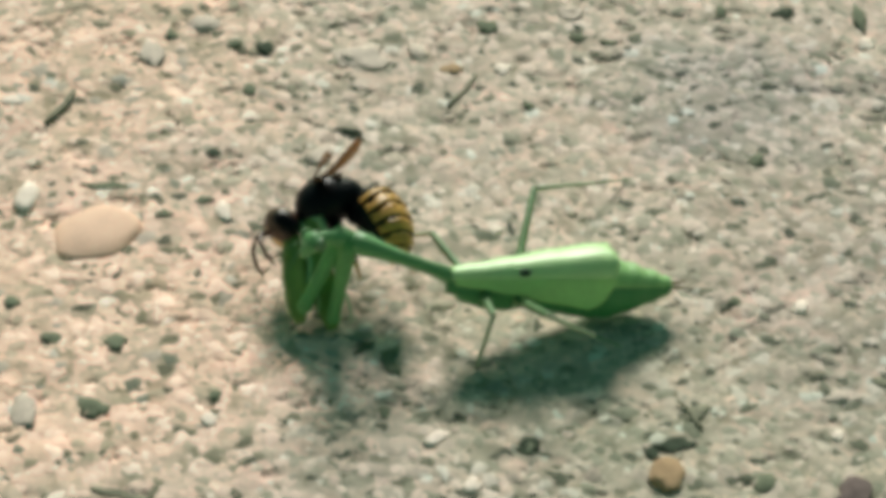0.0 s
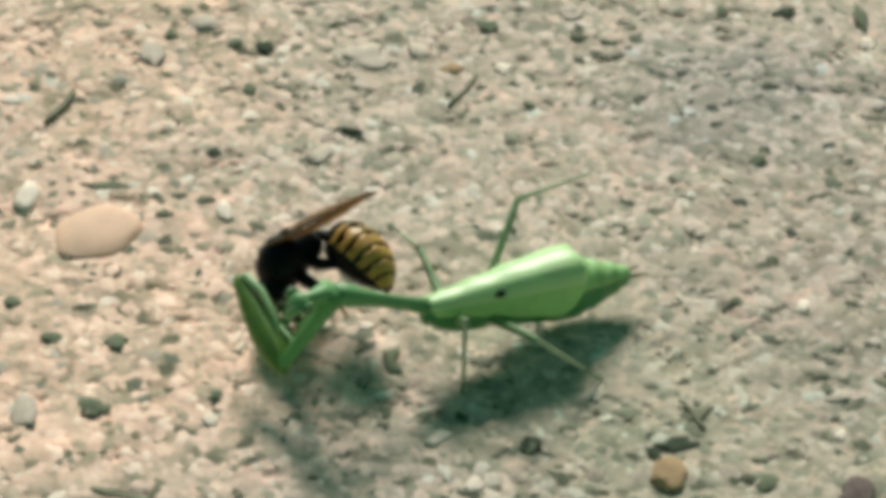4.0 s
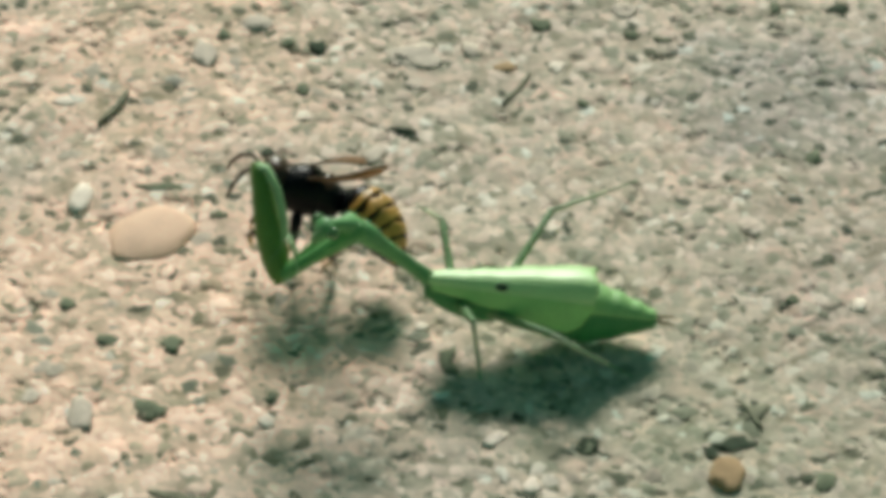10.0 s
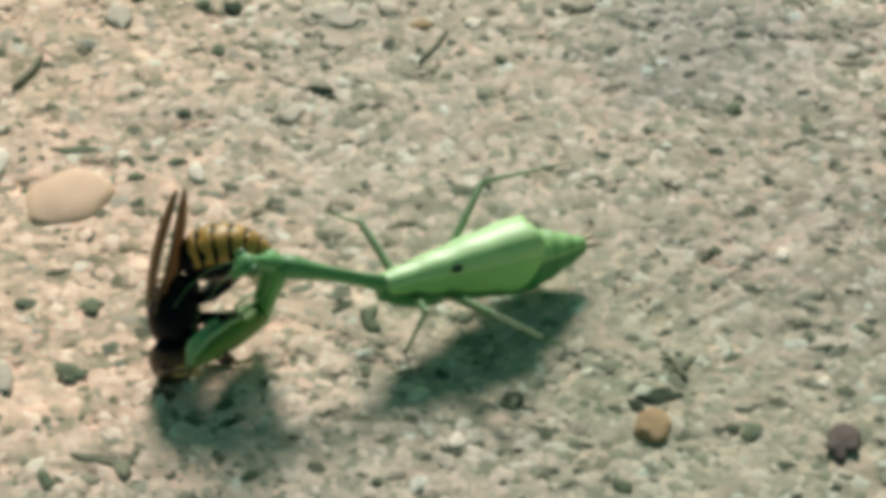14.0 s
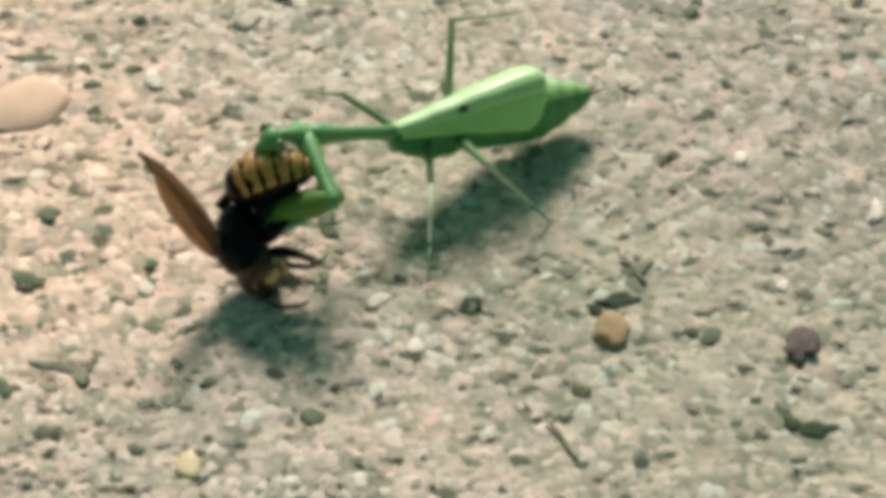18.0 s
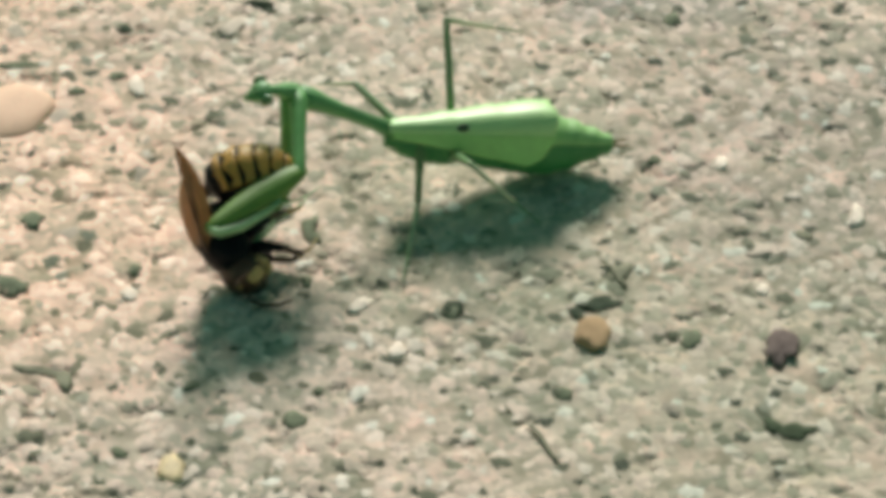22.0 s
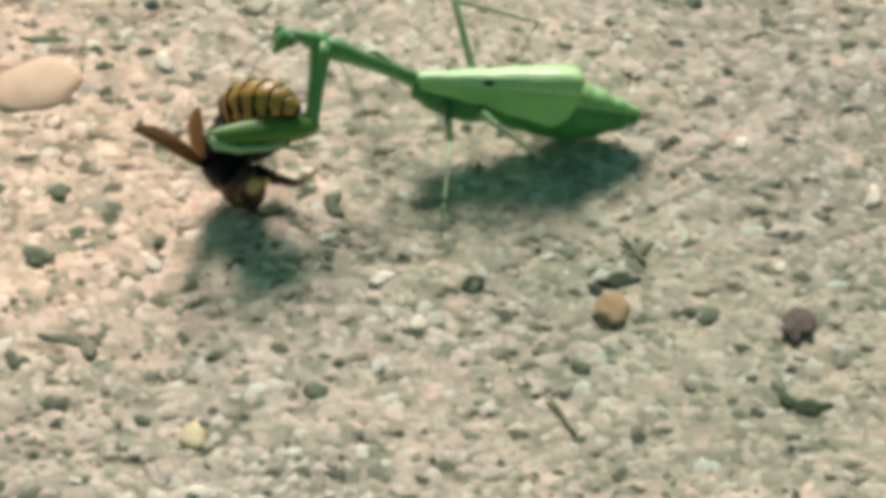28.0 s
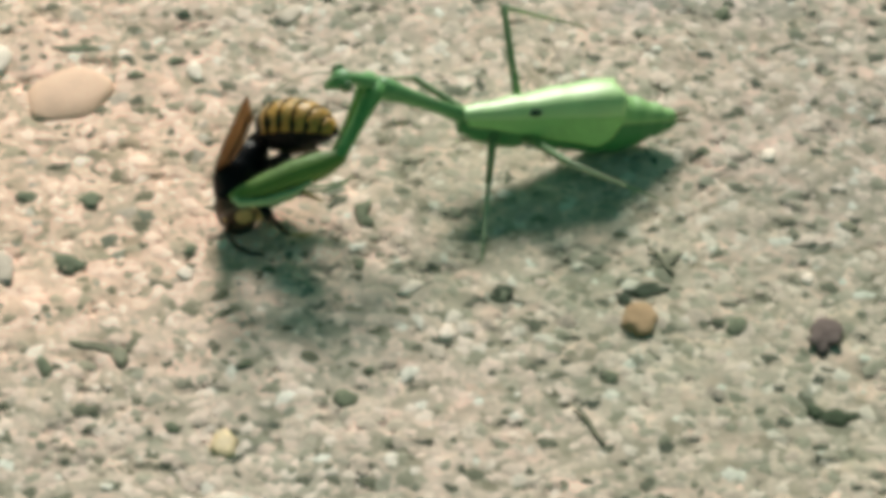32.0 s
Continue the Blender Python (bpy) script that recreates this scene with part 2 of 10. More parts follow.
FEMUR_GREEN = surface("femur_green", (0.15, 0.28, 0.05), 0.5, vary=0.2, scale=220, bump=0.25)
PALE_GREEN = surface("pale_leg_green", (0.36, 0.58, 0.28), 0.45, vary=0.14, scale=300, bump=0.2)
COXA_GREEN = surface("coxa_green", (0.15, 0.40, 0.12), 0.48, vary=0.16, scale=260, bump=0.2)
CERCUS = surface("cercus_brown", (0.22, 0.17, 0.08), 0.6, vary=0.2, scale=400)
EYE_GREEN = surface("eye_green", (0.10, 0.22, 0.08), 0.2, vary=0.2, scale=900, coat=0.5)
SPOT = surface("dark_spot", (0.012, 0.02, 0.012), 0.5)
HORNET_BLACK = surface("black_chitin", (0.005, 0.0055, 0.008), 0.36, vary=0.3, scale=500, bump=0.5)
HORNET_BLACK.node_tree.nodes["Principled BSDF"].inputs["Specular IOR Level"].default_value = 0.13
HORNET_YELLOW = surface("yellow_chitin", (0.62, 0.33, 0.075), 0.4, vary=0.35, scale=400, bump=0.25)
HORNET_BROWN = surface("brown_chitin", (0.075, 0.034, 0.018), 0.35, vary=0.25, scale=400, bump=0.3)
HORNET_FACE = surface("yellow_face", (0.66, 0.45, 0.19), 0.4, vary=0.2, scale=500, bump=0.2)
WING_AMBER = surface("amber_wing", (0.43, 0.24, 0.125), 0.45, vary=0.3, scale=300, alpha=0.9)


def let_light_through(m, color, share):
    """Thin skin that the sun shines through."""
    nt = m.node_tree
    glow = nt.nodes.new("ShaderNodeBsdfTranslucent")
    glow.inputs["Color"].default_value = (*color, 1)
    both = nt.nodes.new("ShaderNodeMixShader")
    both.inputs[0].default_value = share
    nt.links.new(nt.nodes["Principled BSDF"].outputs[0], both.inputs[1])
    nt.links.new(glow.outputs[0], both.inputs[2])
    nt.links.new(both.outputs[0], nt.nodes["Material Output"].inputs["Surface"])


let_light_through(WING_AMBER, (0.52, 0.30, 0.14), 0.4)
WING_VEIN = surface("wing_vein", (0.10, 0.05, 0.02), 0.4)


# ---- mesh helpers ----
def part(name, bm, material, parent=None, label=""):
    """Links a bmesh as one mesh object under a thing or a part."""
    me = bpy.data.meshes.new(name)
    bm.normal_update()
    bm.to_mesh(me)
    bm.free()
    for p in me.polygons:
        p.use_smooth = True
    me.materials.append(material)
    ob = new(name, me)
    ob.parent = parent
    if label:
        ob["label"] = label
    return ob


def loft(rings, seg=14, power=2.0, bm=None):
    """A closed tube along x in mm: rings of (x, y, z, half width, half height)."""
    bm = bm or bmesh.new()
    loops = []
    for x, cy, cz, ry, rz in rings:
        loop = []
        for k in range(seg):
            a = 2 * math.pi * k / seg
            c, s = math.cos(a), math.sin(a)
            f = lambda v: math.copysign(abs(v) ** (2 / power), v)
            loop.append(bm.verts.new((x * MM, (cy + ry * f(c)) * MM, (cz + rz * f(s)) * MM)))
        loops.append(loop)
    for a, b in zip(loops, loops[1:]):
        for k in range(seg):
            bm.faces.new((a[k], a[(k + 1) % seg], b[(k + 1) % seg], b[k]))
    bm.faces.new(loops[0][::-1])
    bm.faces.new(loops[-1])
    bmesh.ops.recalc_face_normals(bm, faces=bm.faces)
    return bm


def sheet(fn, nu, nv, thick, bm=None):
    """A thin curved plate: fn(u, v) gives a place in mm, and thick its thickness in mm."""
    bm = bm or bmesh.new()
    g = [[Vector(fn(i / nu, j / nv)) for j in range(nv + 1)] for i in range(nu + 1)]
    sides = []
    for s in (0.5, -0.5):
        vs = []
        for i in range(nu + 1):
            row = []
            for j in range(nv + 1):
                du = g[min(i + 1, nu)][j] - g[max(i - 1, 0)][j]
                dv = g[i][min(j + 1, nv)] - g[i][max(j - 1, 0)]
                n = du.cross(dv)
                n = n.normalized() if n.length > 1e-9 else Vector((0, 0, 1))
                row.append(bm.verts.new((g[i][j] + n * s * thick) * MM))
            vs.append(row)
        sides.append(vs)
    a, b = sides
    for i in range(nu):
        for j in range(nv):
            bm.faces.new((a[i][j], a[i + 1][j], a[i + 1][j + 1], a[i][j + 1]))
            bm.faces.new((b[i][j], b[i][j + 1], b[i + 1][j + 1], b[i + 1][j]))
    rim = [(i, 0) for i in range(nu + 1)] + [(nu, j) for j in range(1, nv + 1)] + [(i, nv) for i in range(nu - 1, -1, -1)] + [(0, j) for j in range(nv - 1, 0, -1)]
    for (i, j), (k, l) in zip(rim, rim[1:] + rim[:1]):
        bm.faces.new((a[i][j], b[i][j], b[k][l], a[k][l]))
    bmesh.ops.recalc_face_normals(bm, faces=bm.faces)
    return bm


def blob(sx, sy, sz, cx=0, cy=0, cz=0, sub=2, rough=0.0, seed=0):
    """A rounded lump in mm with an uneven skin."""
    bm = bmesh.new()
    bmesh.ops.create_icosphere(bm, subdivisions=sub, radius=1)
    for v in bm.verts:
        k = 1 + rough * noise.noise(v.co * 1.3 + Vector((seed * 3.7, seed * 1.3, 0)))
        v.co = Vector((cx + v.co.x * sx * k, cy + v.co.y * sy * k, cz + v.co.z * sz * k)) * MM
    return bm


MOVING = {}


# ---- ground ----
NOISE_TABLES = {}


def value_noise(x, y, cell, seed):
    n = 257
    if seed not in NOISE_TABLES:
        NOISE_TABLES[seed] = np.random.default_rng(seed).random((n, n))
    table = NOISE_TABLES[seed]
    u, v = x / cell, y / cell
    i, j = np.floor(u).astype(int), np.floor(v).astype(int)
    fu, fv = u - i, v - j
    fu, fv = fu * fu * (3 - 2 * fu), fv * fv * (3 - 2 * fv)
    a, b = table[i % n, j % n], table[(i + 1) % n, j % n]
    c, d = table[i % n, (j + 1) % n], table[(i + 1) % n, (j + 1) % n]
    return (a * (1 - fu) + b * fu) * (1 - fv) + (c * (1 - fu) + d * fu) * fv


def lumps(x, y, cell, seed, spread=0.62):
    """Rounded stones packed side by side, each of its own height, from 0 to 1."""
    n = 257
    if ("stone", seed) not in NOISE_TABLES:
        NOISE_TABLES["stone", seed] = np.random.default_rng(seed + 500).random((n, n, 4))
    table = NOISE_TABLES["stone", seed]
    bend = cell * 0.7
    x = x + bend * (value_noise(x, y, cell * 0.55, seed + 31) - 0.5)
    y = y + bend * (value_noise(x, y, cell * 0.55, seed + 32) - 0.5)
    u, v = x / cell, y / cell
    i, j = np.floor(u).astype(int), np.floor(v).astype(int)
    out = np.zeros_like(u)
    for di in (-1, 0, 1):
        for dj in (-1, 0, 1):
            r = table[(i + di) % n, (j + dj) % n]
            d = np.hypot(u - i - di - r[..., 0], v - j - dj - r[..., 1]) / (spread * (0.7 + 0.7 * r[..., 3]))
            out = np.maximum(out, (0.15 + 0.85 * r[..., 2]) * np.sqrt(np.clip(1 - d * d, 0, 1)))
    return out


def relief(x, y):
    """The height of the worn concrete with its exposed stones, in metres."""
    z = 0.0009 * (value_noise(x, y, 0.012, 1) - 0.5) + 0.00032 * (value_noise(x, y, 0.0045, 2) - 0.5)
    z = z + 0.00015 * lumps(x, y, 0.0036, 11) + 0.00005 * lumps(x, y, 0.0018, 12) - 0.0001
    z = z + 0.00005 * (value_noise(x, y, 0.0011, 4) - 0.5)
    p = value_noise(x, y, 0.0050, 5)
    z = z - 0.0006 * np.clip((p * 0.7 + 0.3 * value_noise(x, y, 0.0015, 6) - 0.66) / 0.14, 0, 1)
    return z * np.clip(1.6 - np.hypot(x, y) / 0.4, 0, 1)


def axis(lo, hi, step):
    mid = np.arange(lo, hi, step)
    far = np.cumsum(step * 1.18 ** np.arange(1, 95))
    far = far[far < 900]
    return np.concatenate([(lo - far)[::-1], mid, hi + far])


def build_ground():
    xs, ys = axis(-0.105, 0.110, 0.0004), axis(-0.130, 0.095, 0.00043)
    gx, gy = np.meshgrid(xs, ys, indexing="ij")
    gz = relief(gx, gy)
    nx, ny = len(xs), len(ys)
    me = bpy.data.meshes.new("ground")
    co = np.stack([gx, gy, gz], -1).reshape(-1, 3)
    idx = np.arange(nx * ny).reshape(nx, ny)
    quads = np.stack([idx[:-1, :-1], idx[1:, :-1], idx[1:, 1:], idx[:-1, 1:]], -1).reshape(-1, 4)
    me.vertices.add(len(co))
    me.vertices.foreach_set("co", co.ravel())
    me.loops.add(quads.size)
    me.loops.foreach_set("vertex_index", quads.ravel().astype(np.int32))
    me.polygons.add(len(quads))
    me.polygons.foreach_set("loop_start", np.arange(0, quads.size, 4, dtype=np.int32))
    me.update(calc_edges=True)
    me.polygons.foreach_set("use_smooth", np.ones(len(quads), dtype=bool))
    me.materials.append(CONCRETE)
    return tagged(new("ground", me), "weathered tan concrete with exposed sand and pits", "ground", kind="structure")


GROUND = build_ground()


def lay(x, y):
    return float(relief(np.array([x]), np.array([y]))[0])


def slope(x, y, step=0.001):
    """The turn that lays a thing flat on the ground there."""
    n = Vector((lay(x - step, y) - lay(x + step, y), lay(x, y - step) - lay(x, y + step), 2 * step))
    return Vector((0, 0, 1)).rotation_difference(n).to_matrix().to_4x4()


# ---- mantis ----
def interp(x, table):
    for (a, p), (b, q) in zip(table, table[1:]):
        if x <= b:
            f = (x - a) / (b - a)
            f = f * f * (3 - 2 * f)
            return p + (q - p) * f
    return table[-1][1]


HALF_WIDTH = [(-1, 2.0), (4, 2.6), (10, 3.6), (18, 4.8), (25, 5.6), (28, 5.5), (32, 4.5), (36, 3.2), (39, 2.0), (40.5, 1.0)]
HALF_HEIGHT = [(-1, 2.2), (4, 3.1), (10, 4.2), (18, 5.5), (25, 6.2), (28, 6.1), (32, 5.0), (36, 3.4), (39, 2.1), (40.5, 1.0)]


def limb(joints, seg=8, bm=None):
    """A tube through places in mm, each (x, y, z, radius), for bent legs and feelers."""
    bm = bm or bmesh.new()
    pts = [Vector(j[:3]) for j in joints]
    loops = []
    for k, (p, j) in enumerate(zip(pts, joints)):
        d = (pts[min(k + 1, len(pts) - 1)] - pts[max(k - 1, 0)]).normalized()
        side = d.cross(Vector((0.3, 0.2, 1))).normalized()
        top = side.cross(d)
        loops.append([bm.verts.new((p + (side * math.cos(2 * math.pi * i / seg) + top * math.sin(2 * math.pi * i / seg)) * j[3]) * MM) for i in range(seg)])
    for a, b in zip(loops, loops[1:]):
        for i in range(seg):
            bm.faces.new((a[i], a[(i + 1) % seg], b[(i + 1) % seg], b[i]))
    bm.faces.new(loops[0][::-1])
    bm.faces.new(loops[-1])
    bmesh.ops.recalc_face_normals(bm, faces=bm.faces)
    return bm


def build_mantis():
    root = tagged(new("mantis"), "green praying mantis standing on concrete, eating a hornet", "mantis")
    MOVING["mantis"] = root
    rings = []
    for k in range(82):
        x = -0.6 + k * 0.5
        groove = 1 - 0.035 * max(0.0, math.cos(x * 1.9)) ** 6
        tail = min(max((x - 24) / 6, 0), 1)
        h = interp(x, HALF_HEIGHT)
        rings.append((x, 0, -2.8 + 0.02 * x - 0.10 * h * tail, interp(x, HALF_WIDTH) * 0.9 * groove, h * (0.95 - 0.10 * tail) * groove))
    belly = part("abdomen", loft(rings, 30, 2.3), SHADED_BELLY_GREEN, root, "swollen tapering abdomen, green darkened for shade")

    def dorsum(u, v):
        x = 26 + 13.8 * u
        a = radians(20 + 140 * v)
        w, h = interp(x, HALF_WIDTH) * 0.91, interp(x, HALF_HEIGHT) * 0.88
        c, q = (math.copysign(abs(r) ** 0.87, r) for r in (math.cos(a), math.sin(a)))
        ridge = 0.18 * abs(math.sin(x * 0.95)) ** 3
        return (x, w * c, -2.8 + 0.02 * x - 0.10 * h + (h + 0.12 - ridge) * q)

    # The upper side keeps a lighter green than the shade-darkened belly.
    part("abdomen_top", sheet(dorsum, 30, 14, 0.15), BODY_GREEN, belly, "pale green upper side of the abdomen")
    part("thorax", loft([(-0.8, 0, -2.6, 1.4, 1.6), (2, 0, -3.6, 2.3, 2.6), (6, 0, -4.4, 2.6, 3.0), (10, 0, -4.8, 2.6, 2.9), (14, 0, -4.6, 1.8, 2.2)], 16, 2.2), SHADED_BELLY_GREEN, root, "green underside of the thorax, darkened for shade")

    def wing_place(x, a, side, grow=0.0):
        w, h = interp(x, HALF_WIDTH) + 0.35 + grow, interp(x, HALF_HEIGHT) + 0.35 + grow + 0.0015 * max(x, 0) ** 2
        c, q = (math.copysign(abs(r) ** 0.72, r) for r in (math.cos(a), math.sin(a)))
        lift = 0.25 if side < 0 else 0.0
        return (x, w * c * (0.88 + 0.12 * max(q, 0) ** 2), -2.7 + 0.02 * x + h * q * 0.92 + lift)

    def tegmen(side):
        def fn(u, v):
            x = -0.5 + u * (29.2 - 2.6 * max(v - 0.5, 0) ** 2 - 1.6 * (1 - v) ** 3)
            a = radians(98 - 78 * v)
            return wing_place(x, a if side > 0 else math.pi - a, side)
        return sheet(fn, 30, 14, 0.2)

    def costal(side):
        def fn(u, v):
            x = 0.2 + u * (28.2 - 4.5 * v * v)
            a = radians(20.5 - 40 * v * (0.5 + 0.5 * u))
            return wing_place(x, a if side > 0 else math.pi - a, side, -0.04)
        return sheet(fn, 28, 8, 0.16)

    for side in (1, -1):
        teg = part("tegmen", tegmen(side), WING_GREEN, root, "pale green folded wing cover" + (" with a dark spot" if side < 0 else ""))
        # Part of the shade below the sunlit top is in this colour.
        part("wing_edge", costal(side), SHADED_SIDE_GREEN, teg, "green outer wing edge, partly darkened for shade")
        for q, r in ((0.0, 0.10), (0.45, 0.07), (0.72, 0.07), (0.97, 0.09)):
            def rib(u, v, q=q, side=side, r=r):
                x = 0.5 + (26.5 - 3 * q) * u
                a = radians(96 - 72 * q * (0.75 + 0.25 * u) - 1.3 * v)
                return wing_place(x, a if side > 0 else math.pi - a, side, r)
            part("wing_vein", sheet(rib, 20, 2, 0.1), WING_GREEN, teg)
        if side < 0:
            def mark(u, v):
                b, r = 2 * math.pi * v, 0.05 + 0.85 * u
                return wing_place(12.0 + r * 1.15 * math.cos(b), math.pi - radians(36 + 11 * r * math.sin(b)), -1, 0.2)
            part("wing_spot", sheet(mark, 4, 16, 0.12), SPOT, teg, "small black spot")
    for s in (-1, 1):
        part("cercus", loft([(39.2, 0.6 * s, -1.9, 0.4, 0.4), (41.2, 1.1 * s, -1.8, 0.36, 0.32), (43.2, 1.5 * s, -1.6, 0.12, 0.12)], 8), CERCUS, root, "short brownish cercus")
    MOVING["pronotum"] = part("pronotum", loft([(-1.6, 0, -0.2, 1.9, 1.7), (1, 0, -0.1, 1.55, 1.5), (4, 0, 0, 1.2, 1.25), (9, 0, 0, 1.25, 1.3), (13, 0, 0, 1.65, 1.55), (16, 0, 0, 2.3, 2.0), (18.2, 0, 0, 2.2, 1.9), (19.2, 0, -0.1, 1.1, 1.0)], 16), LEG_GREEN, root, "slender green pronotum")
    part("keel", loft([(-0.5, 0, 1.35, 0.35, 0.25), (4, 0, 1.15, 0.3, 0.2), (13, 0, 1.2, 0.35, 0.22), (17.5, 0, 1.38, 0.3, 0.2)], 8), PALE_GREEN, MOVING["pronotum"], "pale ridge along the back")
    MOVING["neck"] = part("neck", loft([(-1.6, 0, 0, 1.3, 1.2), (-0.4, 0, 0, 2.0, 1.7), (2, 0, 0.05, 1.75, 1.5), (4.4, 0, 0, 1.15, 1.0), (6.2, 0, -0.1, 0.8, 0.75), (6.9, 0, -0.2, 0.5, 0.5)], 14), LEG_GREEN, root, "green front of the pronotum")
    head = part("head", loft([(-0.6, 0, 0.1, 0.7, 0.7), (0.2, 0, 0, 1.9, 1.1), (1.2, 0, -0.1, 2.5, 1.35), (2.4, 0, -0.2, 1.7, 1.2), (3.6, 0, -0.3, 0.9, 0.85), (4.5, 0, -0.4, 0.35, 0.4)], 16), LEG_GREEN, root, "triangular green head")
    MOVING["head"] = head
    for s in (-1, 1):
        part("eye", blob(1.25, 0.95, 1.1, 0.9, 2.3 * s, 0.1), EYE_GREEN, head, "bulging green eye")
        part("antenna", limb([(1.6, 0.5 * s, 0.9, 0.16), (3.5, 1.0 * s, 2.2, 0.13), (7, 1.9 * s, 2.6, 0.1), (11, 2.6 * s, 1.6, 0.08), (15, 3.0 * s, -0.6, 0.05)], 6), THIGH_GREEN, head)
    for side in ("near", "far"):
        cox = part("coxa", loft([(-1.0, 0, 0, 1.4, 1.4), (1.5, 0, 0, 1.7, 1.6), (7, 0, 0, 1.3, 1.25), (13, 0, 0, 1.15, 1.1), (15, 0, 0, 1.3, 1.2), (16.2, 0, 0, 0.8, 0.8)], 14), COXA_GREEN, root, "green foreleg coxa")
        MOVING["coxa_" + side] = cox
        fem = part("femur", loft([(-1.2, 0, 0, 0.7, 0.8), (0.2, 0, 0, 1.2, 1.5), (3, 0, -0.1, 1.6, 2.2), (8, 0, -0.2, 1.6, 2.4), (13, 0, -0.1, 1.4, 2.0), (17.4, 0, 0, 1.0, 1.4), (19.4, 0, 0, 0.7, 0.9), (20.0, 0, 0, 0.3, 0.4)], 14, 2.4), FEMUR_GREEN, root, "broad green raptorial femur")
        MOVING["femur_" + side] = fem
        part("tibia", limb([(19.2, 0, 0.3, 0.75), (18.6, 0.1, 1.7, 0.8), (14.5, 0.3, 3.0, 0.7), (9, 0.3, 3.1, 0.6), (6.4, 0.3, 2.5, 0.42), (5.0, 0.2, 1.4, 0.08)], 10), PALE_GREEN, fem, "folded pale green tibia")
        part("tarsus", limb([(6.6, 0.3, 3.2, 0.28), (3.6, 0.6, 4.0, 0.24), (0.8, 0.9, 4.2, 0.18), (-1.2, 1.0, 3.8, 0.1)], 6), PALE_GREEN, fem, "thin pale foreleg foot")
        for k in range(8):
            part("spine", loft([(4.5 + 1.5 * k, 0.45, 1.4, 0.2, 0.2), (4.1 + 1.5 * k, 0.6, 3.0 - 0.4 * (k % 2), 0.04, 0.04)], 5), PALE_GREEN, fem)
    for key, lf, lt, name in (("mid_near", 9.5, 20, "middle_leg"), ("hind_near", 15, 20, "hind_leg"), ("mid_far", 15, 18, "middle_leg"), ("hind_far", 22, 30, "hind_leg")):
        thigh = part(name + "_femur", loft([(-1.6, 0, 0, 0.9, 1.0), (0.4, 0, 0, 1.15, 1.15), (2, 0, 0, 0.85, 0.9), (lf * 0.6, 0, 0, 0.68, 0.72), (lf - 0.4, 0, 0, 0.62, 0.65), (lf + 0.4, 0, 0, 0.35, 0.4)], 10), THIGH_GREEN, root, "thin dark green thigh")
        MOVING[key + "_femur"] = thigh
        tib = part(name + "_tibia", loft([(-0.4, 0, 0, 0.52, 0.52), (lt * 0.3, 0, 0, 0.42, 0.42), (lt * 0.58, 0, 0, 0.34, 0.34), (lt * 0.62, 0, 0, 0.38, 0.38)], 8), SHIN_GREEN, root, "thin pale green shin")
        MOVING[key + "_tibia"] = tib
        part("tarsus", loft([(lt * 0.61, 0, 0, 0.26, 0.26), (lt * 0.75, 0, 0.05, 0.22, 0.22), (lt * 0.85, 0, 0.1, 0.18, 0.18), (lt * 0.97, 0, 0.1, 0.16, 0.16), (lt, 0, 0.1, 0.1, 0.1)], 6), THIGH_GREEN, tib)
    return root


# ---- hornet ----
GIRTH = [(-2.4, 1.0), (0, 1.1), (0.7, 2.2), (2.0, 4.0), (4.4, 4.9), (7, 5.1), (9.8, 4.7), (12.2, 3.8), (14.2, 2.5), (15.6, 1.2), (16.4, 0.2)]
CURL = radians(46)


def gaster(q, a, grow=0.0):
    """A place on the curled abdomen: q mm along it, a round it, 90 degrees on its back."""
    turn = CURL * q / 16.4
    bend = 16.4 / CURL
    lean = CURL * 0.5
    cx, cz = bend * math.sin(turn), -bend * (1 - math.cos(turn))
    r = interp(q, GIRTH) + grow
    ox, oy, oz = r * 0.92 * math.sin(a) * math.sin(turn), r * math.cos(a), r * 0.92 * math.sin(a) * math.cos(turn)
    x, z = cx + ox, cz + oz
    return (x * math.cos(lean) - z * math.sin(lean), oy, x * math.sin(lean) + z * math.cos(lean))


